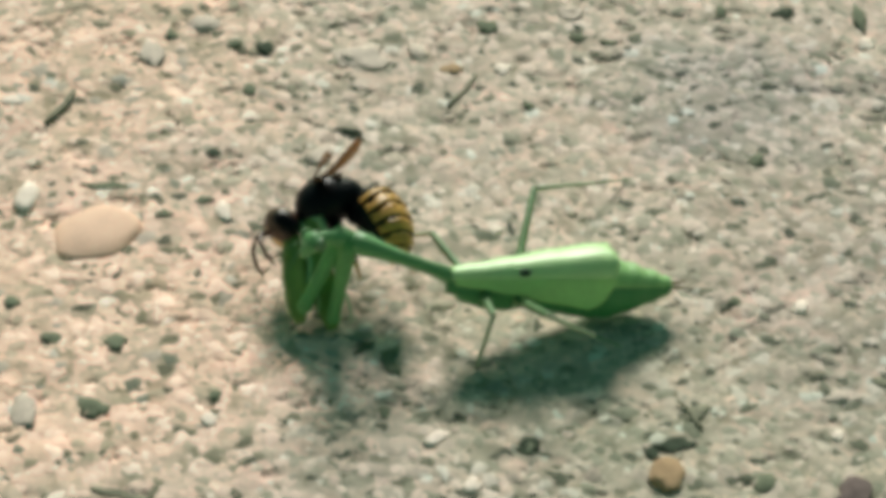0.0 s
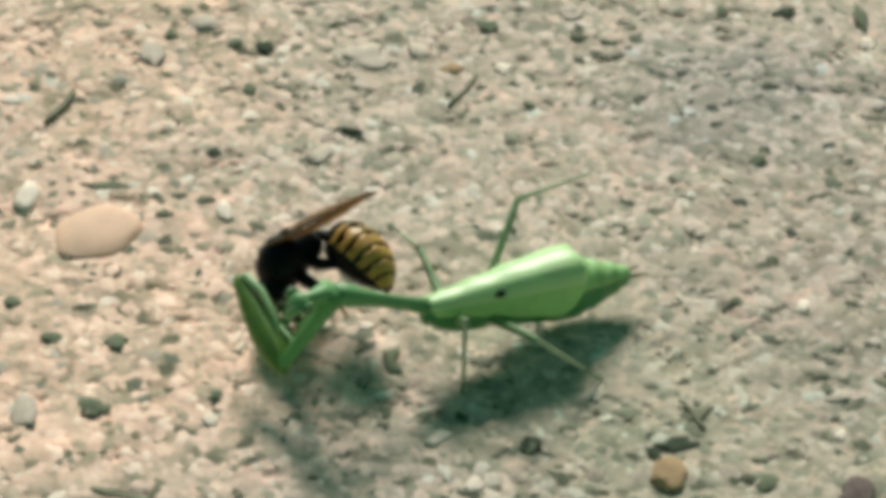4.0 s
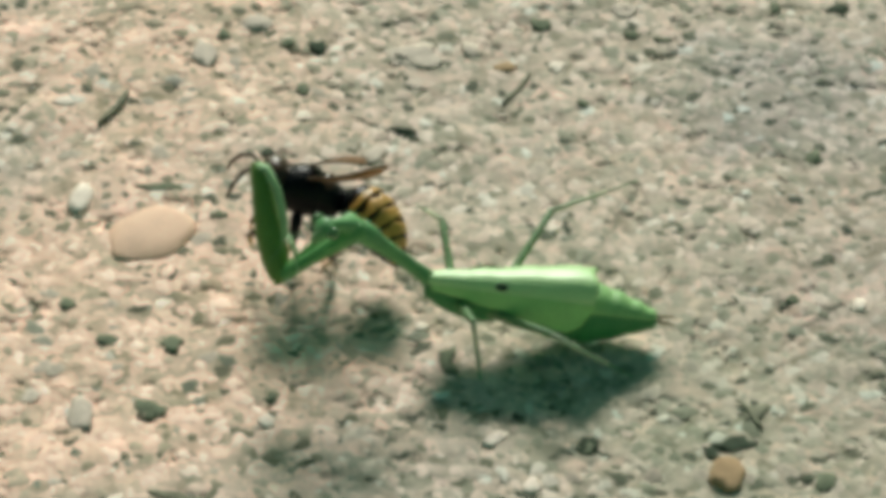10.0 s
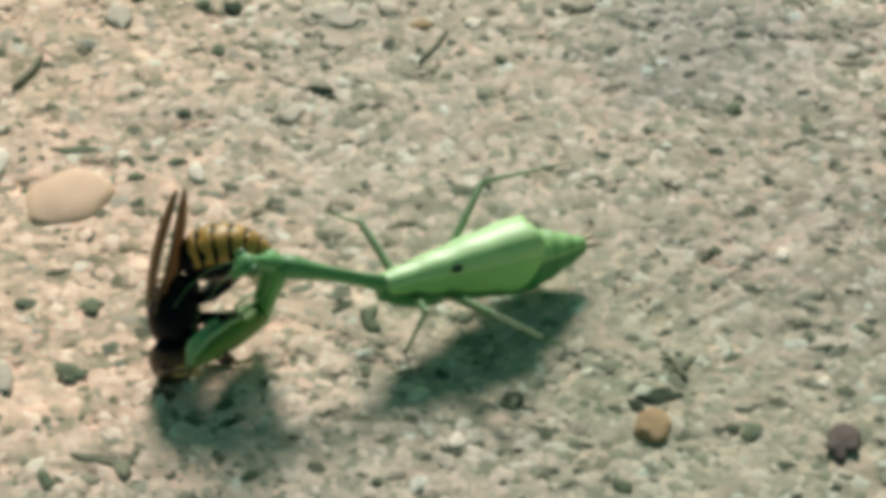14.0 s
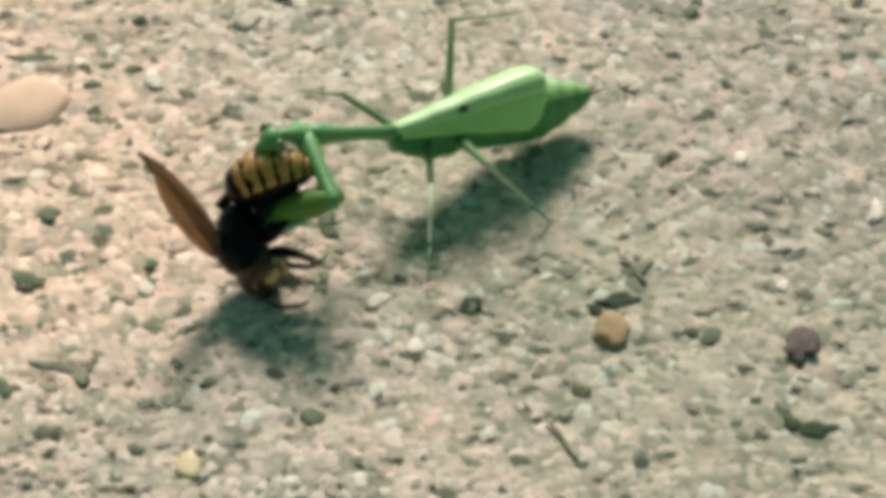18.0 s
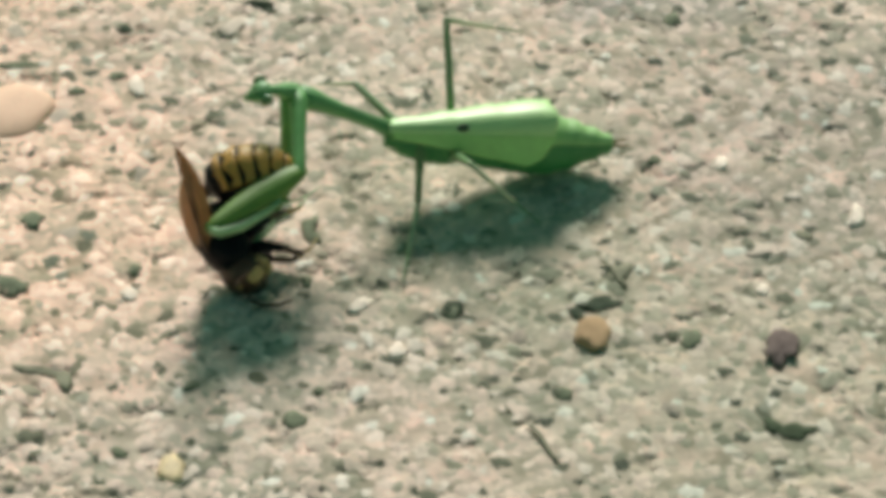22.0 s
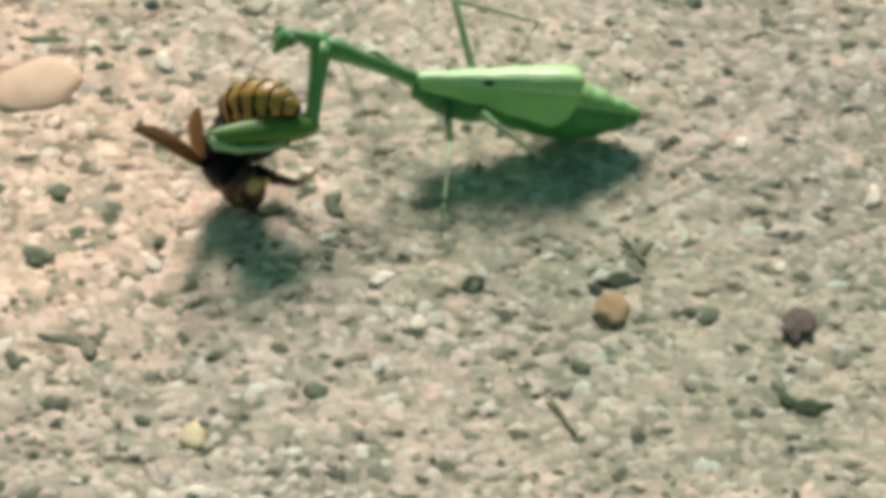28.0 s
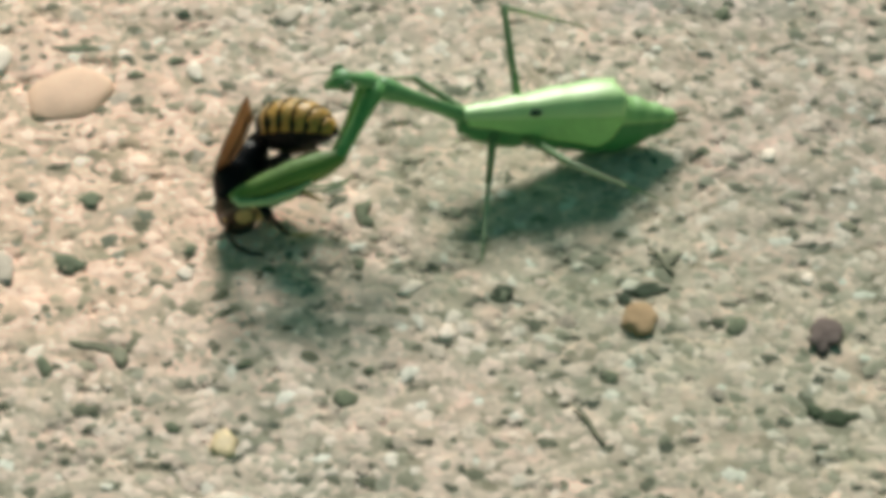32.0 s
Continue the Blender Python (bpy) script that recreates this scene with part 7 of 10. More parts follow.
        (25.5, pose(-0.00043, -0.00887, -0.00647, 72.7, 37.6, -130.1)),
        (26, pose(0.00101, -0.00938, -0.00776, 71.0, 44.1, -132.7)),
        (26.5, pose(0.00411, -0.00999, -0.00881, 74.6, 50.9, -127.9)),
        (27, pose(0.00756, -0.00966, -0.00912, 82.7, 56.5, -117.8)),
        (27.5, pose(0.00931, -0.00910, -0.00894, 89.8, 58.7, -109.4)),
        (28, pose(0.00630, -0.00999, -0.00895, 102.9, 37.8, -92.2)),
        (28.5, pose(0.00593, -0.01010, -0.00881, 100.3, 40.8, -96.3)),
        (29, pose(0.00558, -0.01008, -0.00885, 96.9, 43.8, -101.3)),
        (29.5, pose(0.00481, -0.00982, -0.00925, 94.1, 40.5, -105.5)),
        (30, pose(0.00418, -0.00968, -0.00934, 92.6, 35.5, -108.0)),
        (30.5, pose(0.00376, -0.00984, -0.00896, 92.0, 34.5, -109.0)),
        (31, pose(0.00340, -0.00991, -0.00867, 92.0, 34.7, -109.0)),
        (31.5, pose(0.00351, -0.00924, -0.00976, 92.7, 29.4, -107.6)),
        (32, pose(0.00376, -0.00833, -0.01088, 93.0, 23.1, -106.9))])
    walk(MOVING['hind_near_femur'], [
        (0, pose(0.01150, -0.00240, -0.00460, 18.6, -14.3, -83.7)),
        (0.5, pose(0.01150, -0.00240, -0.00460, 19.1, -13.6, -85.9)),
        (1, pose(0.01150, -0.00240, -0.00460, 19.8, -13.2, -88.6)),
        (1.5, pose(0.01150, -0.00240, -0.00460, 20.0, -17.7, -89.3)),
        (2, pose(0.01150, -0.00240, -0.00460, 20.2, -23.2, -90.1)),
        (2.5, pose(0.01150, -0.00240, -0.00460, 21.2, -27.5, -92.3)),
        (3, pose(0.01150, -0.00240, -0.00460, 21.9, -30.9, -93.8)),
        (3.5, pose(0.01150, -0.00240, -0.00460, 22.3, -21.2, -94.6)),
        (4, pose(0.01150, -0.00240, -0.00460, 19.7, -17.4, -86.9)),
        (4.5, pose(0.01150, -0.00240, -0.00460, 16.3, -12.4, -73.7)),
        (5, pose(0.01150, -0.00240, -0.00460, 13.9, -9.4, -61.2)),
        (5.5, pose(0.01150, -0.00240, -0.00460, 12.8, -7.9, -53.7)),
        (6, pose(0.01150, -0.00240, -0.00460, 12.2, -6.9, -48.6)),
        (6.5, pose(0.01150, -0.00240, -0.00460, 11.8, -8.7, -46.2)),
        (7, pose(0.01150, -0.00240, -0.00460, 11.5, -9.1, -44.1)),
        (7.5, pose(0.01150, -0.00240, -0.00460, 12.9, -11.7, -51.8)),
        (8, pose(0.01150, -0.00240, -0.00460, 15.6, -13.5, -64.4)),
        (8.5, pose(0.01150, -0.00240, -0.00460, 15.2, -15.0, -62.6)),
        (9, pose(0.01150, -0.00240, -0.00460, 12.9, -17.2, -54.3)),
        (9.5, pose(0.01150, -0.00240, -0.00460, 11.7, -15.0, -50.1)),
        (10, pose(0.01150, -0.00240, -0.00460, 11.2, -11.9, -47.9)),
        (10.5, pose(0.01150, -0.00240, -0.00460, 12.5, -13.1, -54.0)),
        (11, pose(0.01150, -0.00240, -0.00460, 14.6, -14.8, -62.4)),
        (11.5, pose(0.01150, -0.00240, -0.00460, 14.2, -15.8, -61.0)),
        (12, pose(0.01150, -0.00240, -0.00460, 12.3, -17.3, -54.2)),
        (12.5, pose(0.01150, -0.00240, -0.00460, 11.7, -22.7, -52.6)),
        (13, pose(0.01150, -0.00240, -0.00460, 14.9, -27.2, -60.1)),
        (13.5, pose(0.01150, -0.00240, -0.00460, 24.9, -25.9, -82.2)),
        (14, pose(0.01150, -0.00240, -0.00460, 27.3, -17.7, -88.6)),
        (14.5, pose(0.01150, -0.00240, -0.00460, 28.0, -11.3, -91.5)),
        (15, pose(0.01150, -0.00240, -0.00460, 28.0, -6.8, -91.8)),
        (15.5, pose(0.01150, -0.00240, -0.00460, 27.8, -4.8, -90.1)),
        (16, pose(0.01150, -0.00240, -0.00460, 26.8, -1.5, -71.7)),
        (16.5, pose(0.01150, -0.00240, -0.00460, 27.3, 5.4, -58.1)),
        (17, pose(0.01150, -0.00240, -0.00460, 27.0, -11.1, -51.6)),
        (17.5, pose(0.01150, -0.00240, -0.00460, 29.8, -5.0, -71.9)),
        (18, pose(0.01150, -0.00240, -0.00460, 30.5, 2.8, -104.9)),
        (18.5, pose(0.01150, -0.00240, -0.00460, 30.3, -3.8, -85.7)),
        (19, pose(0.01150, -0.00240, -0.00460, 30.7, -15.6, -88.1)),
        (19.5, pose(0.01150, -0.00240, -0.00460, 35.4, -13.7, -106.3)),
        (20, pose(0.01150, -0.00240, -0.00460, 37.9, -12.3, -117.5)),
        (20.5, pose(0.01150, -0.00240, -0.00460, 36.6, -1.5, -107.0)),
        (21, pose(0.01150, -0.00240, -0.00460, 37.5, 7.2, -89.1)),
        (21.5, pose(0.01150, -0.00240, -0.00460, 37.5, -6.9, -89.2)),
        (22, pose(0.01150, -0.00240, -0.00460, 38.3, -19.6, -92.7)),
        (22.5, pose(0.01150, -0.00240, -0.00460, 40.4, -9.4, -101.2)),
        (23, pose(0.01150, -0.00240, -0.00460, 41.0, 0.3, -107.8)),
        (23.5, pose(0.01150, -0.00240, -0.00460, 40.5, -3.9, -94.7)),
        (24, pose(0.01150, -0.00240, -0.00460, 38.0, -13.5, -78.1)),
        (24.5, pose(0.01150, -0.00240, -0.00460, 41.4, -26.8, -87.7)),
        (25, pose(0.01150, -0.00240, -0.00460, 49.1, -36.6, -102.3)),
        (25.5, pose(0.01150, -0.00240, -0.00460, 52.2, -18.1, -109.0)),
        (26, pose(0.01150, -0.00240, -0.00460, 50.8, -11.9, -103.5)),
        (26.5, pose(0.01150, -0.00240, -0.00460, 48.7, -7.8, -91.3)),
        (27, pose(0.01150, -0.00240, -0.00460, 46.9, -6.7, -77.5)),
        (27.5, pose(0.01150, -0.00240, -0.00460, 46.1, -7.5, -70.7)),
        (28, pose(0.01150, -0.00240, -0.00460, 48.1, -8.2, -85.2)),
        (28.5, pose(0.01150, -0.00240, -0.00460, 48.8, -7.0, -91.0)),
        (29, pose(0.01150, -0.00240, -0.00460, 49.3, -6.4, -95.1)),
        (29.5, pose(0.01150, -0.00240, -0.00460, 49.7, -11.1, -97.5)),
        (30, pose(0.01150, -0.00240, -0.00460, 49.4, -16.1, -96.4)),
        (30.5, pose(0.01150, -0.00240, -0.00460, 45.9, -14.2, -83.0)),
        (31, pose(0.01150, -0.00240, -0.00460, 43.8, -11.0, -73.5)),
        (31.5, pose(0.01150, -0.00240, -0.00460, 44.2, -11.2, -75.4)),
        (32, pose(0.01150, -0.00240, -0.00460, 44.6, -11.6, -77.3))])
    walk(MOVING['hind_near_tibia'], [
        (0, pose(0.01310, -0.01685, -0.00090, 25.0, 26.4, 23.8)),
        (0.5, pose(0.01255, -0.01694, -0.00107, 26.4, 26.3, 26.8)),
        (1, pose(0.01185, -0.01700, -0.00117, 27.2, 25.4, 28.7)),
        (1.5, pose(0.01168, -0.01669, -0.00003, 20.4, 28.5, 13.9)),
        (2, pose(0.01149, -0.01618, 0.00132, 10.8, 29.1, -6.1)),
        (2.5, pose(0.01097, -0.01569, 0.00233, 7.2, 31.8, -13.1)),
        (3, pose(0.01065, -0.01524, 0.00311, 5.8, 35.3, -15.6)),
        (3.5, pose(0.01039, -0.01634, 0.00082, 12.7, 39.3, -4.3)),
        (4, pose(0.01227, -0.01669, -0.00010, 13.8, 36.8, -2.5)),
        (4.5, pose(0.01561, -0.01646, -0.00139, 11.3, 29.8, -7.0)),
        (5, pose(0.01863, -0.01536, -0.00214, 9.9, 21.9, -10.2)),
        (5.5, pose(0.02031, -0.01437, -0.00255, 10.0, 17.8, -9.9)),
        (6, pose(0.02135, -0.01357, -0.00279, 8.4, 14.1, -15.9)),
        (6.5, pose(0.02175, -0.01311, -0.00233, 4.9, 8.3, -33.7)),
        (7, pose(0.02213, -0.01272, -0.00224, 4.2, -4.7, -56.0)),
        (7.5, pose(0.02059, -0.01394, -0.00157, 5.2, 20.6, -48.7)),
        (8, pose(0.01781, -0.01555, -0.00109, 17.4, 39.6, -25.0)),
        (8.5, pose(0.01818, -0.01526, -0.00071, 24.9, 28.5, -11.8)),
        (9, pose(0.01987, -0.01403, -0.00016, 28.6, 22.1, -3.1)),
        (9.5, pose(0.02080, -0.01351, -0.00071, 33.0, 25.1, 7.8)),
        (10, pose(0.02134, -0.01329, -0.00150, 36.9, 25.6, 16.9)),
        (10.5, pose(0.02008, -0.01423, -0.00120, 35.3, 24.7, 13.1)),
        (11, pose(0.01821, -0.01526, -0.00078, 33.4, 22.2, 8.5)),
        (11.5, pose(0.01849, -0.01503, -0.00051, 33.6, 21.4, 9.0)),
        (12, pose(0.01987, -0.01402, -0.00015, 33.9, 21.7, 9.9)),
        (12.5, pose(0.01991, -0.01340, 0.00118, 30.0, 21.6, -0.7)),
        (13, pose(0.01815, -0.01397, 0.00226, 28.9, 17.9, -3.9)),
        (13.5, pose(0.01333, -0.01577, 0.00196, 30.6, 35.3, -0.3)),
        (14, pose(0.01185, -0.01668, -0.00003, 31.1, 33.4, 0.7)),
        (14.5, pose(0.01112, -0.01711, -0.00167, 30.4, 30.1, -0.6)),
        (15, pose(0.01102, -0.01729, -0.00282, 29.5, 27.0, -2.5)),
        (15.5, pose(0.01148, -0.01735, -0.00335, 28.6, 25.4, -4.6)),
        (16, pose(0.01620, -0.01664, -0.00420, 26.1, 25.3, -10.4)),
        (16.5, pose(0.01940, -0.01507, -0.00601, 37.7, 19.3, 19.5)),
        (17, pose(0.02064, -0.01394, -0.00171, 29.8, 24.2, -1.7)),
        (17.5, pose(0.01615, -0.01660, -0.00330, 31.6, 41.9, 1.7)),
        (18, pose(0.00765, -0.01688, -0.00534, 31.9, 46.7, 2.0)),
        (18.5, pose(0.01262, -0.01732, -0.00360, 35.1, 41.0, 6.6)),
        (19, pose(0.01197, -0.01684, -0.00057, 27.0, 42.4, -5.5)),
        (19.5, pose(0.00740, -0.01639, -0.00105, 28.6, 46.1, -3.2)),
        (20, pose(0.00473, -0.01540, -0.00140, 33.1, 46.3, 3.0)),
        (20.5, pose(0.00712, -0.01674, -0.00421, 40.9, 35.8, 14.9)),
        (21, pose(0.01173, -0.01728, -0.00647, 46.8, 23.1, 26.8)),
        (21.5, pose(0.01170, -0.01729, -0.00279, 45.6, 30.2, 24.1)),
        (22, pose(0.01083, -0.01652, 0.00042, 39.7, 38.5, 13.7)),
        (22.5, pose(0.00862, -0.01691, -0.00214, 33.0, 43.1, 3.5)),
        (23, pose(0.00690, -0.01668, -0.00467, 29.0, 48.9, -2.1)),
        (23.5, pose(0.01027, -0.01731, -0.00358, 35.6, 44.0, 7.0)),
        (24, pose(0.01452, -0.01667, -0.00110, 40.2, 41.2, 13.8)),
        (24.5, pose(0.01203, -0.01578, 0.00217, 21.9, 40.3, -14.0)),
        (25, pose(0.00893, -0.01417, 0.00434, 8.2, 33.9, -36.5)),
        (25.5, pose(0.00686, -0.01588, 0.00005, 26.3, 40.4, -6.9)),
        (26, pose(0.00808, -0.01667, -0.00150, 36.9, 37.3, 9.9)),
        (26.5, pose(0.01117, -0.01726, -0.00255, 43.4, 32.9, 21.2)),
        (27, pose(0.01471, -0.01695, -0.00285, 47.1, 29.3, 28.2)),
        (27.5, pose(0.01641, -0.01644, -0.00263, 48.3, 28.1, 30.8)),
        (28, pose(0.01275, -0.01720, -0.00247, 48.3, 29.5, 30.9)),
        (28.5, pose(0.01125, -0.01729, -0.00277, 47.0, 30.1, 28.2)),
        (29, pose(0.01016, -0.01725, -0.00292, 46.5, 30.5, 27.2)),
        (29.5, pose(0.00958, -0.01699, -0.00170, 42.5, 25.1, 18.7)),
        (30, pose(0.00989, -0.01672, -0.00045, 39.5, 21.4, 11.1)),
        (30.5, pose(0.01327, -0.01684, -0.00093, 39.7, 22.9, 11.7)),
        (31, pose(0.01569, -0.01652, -0.00175, 39.6, 23.3, 11.3)),
        (31.5, pose(0.01520, -0.01664, -0.00170, 38.2, 23.1, 7.7)),
        (32, pose(0.01474, -0.01674, -0.00160, 36.8, 23.5, 4.2))])
    walk(MOVING['mid_far_femur'], [
        (0, pose(0.00450, 0.00180, -0.00380, -19.7, -13.1, 108.9)),
        (0.5, pose(0.00450, 0.00180, -0.00380, -18.3, -14.0, 102.7)),
        (1, pose(0.00450, 0.00180, -0.00380, -16.0, -14.6, 93.5)),
        (1.5, pose(0.00450, 0.00180, -0.00380, -14.2, -8.8, 84.5)),
        (2, pose(0.00450, 0.00180, -0.00380, -13.6, -2.2, 78.7)),
        (2.5, pose(0.00450, 0.00180, -0.00380, -13.6, -0.7, 78.8)),
        (3, pose(0.00450, 0.00180, -0.00380, -13.6, -0.3, 79.5)),
        (3.5, pose(0.00450, 0.00180, -0.00380, -13.5, -10.5, 78.2)),
        (4, pose(0.00450, 0.00180, -0.00380, -14.1, -11.5, 81.2)),
        (4.5, pose(0.00450, 0.00180, -0.00380, -15.1, -13.6, 85.8)),
        (5, pose(0.00450, 0.00180, -0.00380, -16.1, -17.0, 89.5)),
        (5.5, pose(0.00450, 0.00180, -0.00380, -17.0, -19.3, 92.4)),
        (6, pose(0.00450, 0.00180, -0.00380, -18.0, -18.4, 95.6)),
        (6.5, pose(0.00450, 0.00180, -0.00380, -16.9, -4.9, 90.2)),
        (7, pose(0.00450, 0.00180, -0.00380, -17.0, 8.0, 84.9)),
        (7.5, pose(0.00450, 0.00180, -0.00380, -17.1, -1.0, 83.4)),
        (8, pose(0.00450, 0.00180, -0.00380, -17.0, -10.8, 82.1)),
        (8.5, pose(0.00450, 0.00180, -0.00380, -17.0, -12.1, 82.0)),
        (9, pose(0.00450, 0.00180, -0.00380, -17.5, -12.9, 84.5)),
        (9.5, pose(0.00450, 0.00180, -0.00380, -20.0, -19.9, 93.4)),
        (10, pose(0.00450, 0.00180, -0.00380, -24.2, -26.0, 104.0)),
        (10.5, pose(0.00450, 0.00180, -0.00380, -26.0, -24.5, 108.2)),
        (11, pose(0.00450, 0.00180, -0.00380, -29.1, -23.5, 115.8)),
        (11.5, pose(0.00450, 0.00180, -0.00380, -36.2, -23.3, 133.7)),
        (12, pose(0.00450, 0.00180, -0.00380, -44.8, -21.6, 156.0)),
        (12.5, pose(0.00450, 0.00180, -0.00380, -32.6, -3.4, 103.7)),
        (13, pose(0.00450, 0.00180, -0.00380, -32.7, 1.3, 108.3)),
        (13.5, pose(0.00450, 0.00180, -0.00380, -31.8, -8.8, 94.6)),
        (14, pose(0.00450, 0.00180, -0.00380, -31.0, -14.4, 90.7)),
        (14.5, pose(0.00450, 0.00180, -0.00380, -31.1, -18.5, 91.1)),
        (15, pose(0.00450, 0.00180, -0.00380, -32.1, -20.6, 94.3)),
        (15.5, pose(0.00450, 0.00180, -0.00380, -33.6, -19.8, 98.6)),
        (16, pose(0.00450, 0.00180, -0.00380, -35.4, -17.4, 104.3)),
        (16.5, pose(0.00450, 0.00180, -0.00380, -42.7, -18.4, 127.4)),
        (17, pose(0.00450, 0.00180, -0.00380, -41.6, -4.3, 121.9)),
        (17.5, pose(0.00450, 0.00180, -0.00380, -38.3, -22.9, 108.2)),
        (18, pose(0.00450, 0.00180, -0.00380, -43.8, -29.1, 120.7)),
        (18.5, pose(0.00450, 0.00180, -0.00380, -54.4, -13.7, 148.9)),
        (19, pose(0.00450, 0.00180, -0.00380, -50.8, -9.8, 131.7)),
        (19.5, pose(0.00450, 0.00180, -0.00380, -48.2, -15.4, 119.6)),
        (20, pose(0.00450, 0.00180, -0.00380, -47.6, -20.3, 117.8)),
        (20.5, pose(0.00450, 0.00180, -0.00380, -51.3, -31.3, 126.1)),
        (21, pose(0.00450, 0.00180, -0.00380, -52.9, -40.7, 128.8)),
        (21.5, pose(0.00450, 0.00180, -0.00380, -50.7, -28.7, 125.1)),
        (22, pose(0.00450, 0.00180, -0.00380, -51.6, -16.9, 127.3)),
        (22.5, pose(0.00450, 0.00180, -0.00380, -48.8, -25.0, 119.4)),
        (23, pose(0.00450, 0.00180, -0.00380, -45.8, -33.4, 113.3)),
        (23.5, pose(0.00450, 0.00180, -0.00380, -60.2, -22.4, 143.4)),
        (24, pose(0.00450, 0.00180, -0.00380, -69.2, -9.3, 175.4)),
        (24.5, pose(0.00450, 0.00180, -0.00380, -67.6, -7.0, 163.9)),
        (25, pose(0.00450, 0.00180, -0.00380, -65.9, 0.4, 135.0)),
        (25.5, pose(0.00450, 0.00180, -0.00380, -63.0, -12.0, 107.2)),
        (26, pose(0.00450, 0.00180, -0.00380, -63.9, -18.0, 110.7)),
        (26.5, pose(0.00450, 0.00180, -0.00380, -68.7, -20.0, 125.3)),
        (27, pose(0.00450, 0.00180, -0.00380, -73.5, -18.0, 140.1)),
        (27.5, pose(0.00450, 0.00180, -0.00380, -74.3, -16.3, 142.9)),
        (28, pose(0.00450, 0.00180, -0.00380, -74.2, -12.4, 142.5)),
        (28.5, pose(0.00450, 0.00180, -0.00380, -73.6, -15.0, 140.0)),
        (29, pose(0.00450, 0.00180, -0.00380, -73.4, -18.8, 139.2)),
        (29.5, pose(0.00450, 0.00180, -0.00380, -72.8, -20.8, 137.3)),
        (30, pose(0.00450, 0.00180, -0.00380, -71.9, -20.4, 134.7)),
        (30.5, pose(0.00450, 0.00180, -0.00380, -72.0, -17.8, 135.1)),
        (31, pose(0.00450, 0.00180, -0.00380, -72.1, -15.2, 135.6)),
        (31.5, pose(0.00450, 0.00180, -0.00380, -71.9, -12.9, 134.6)),
        (32, pose(0.00450, 0.00180, -0.00380, -71.7, -11.5, 134.0))])
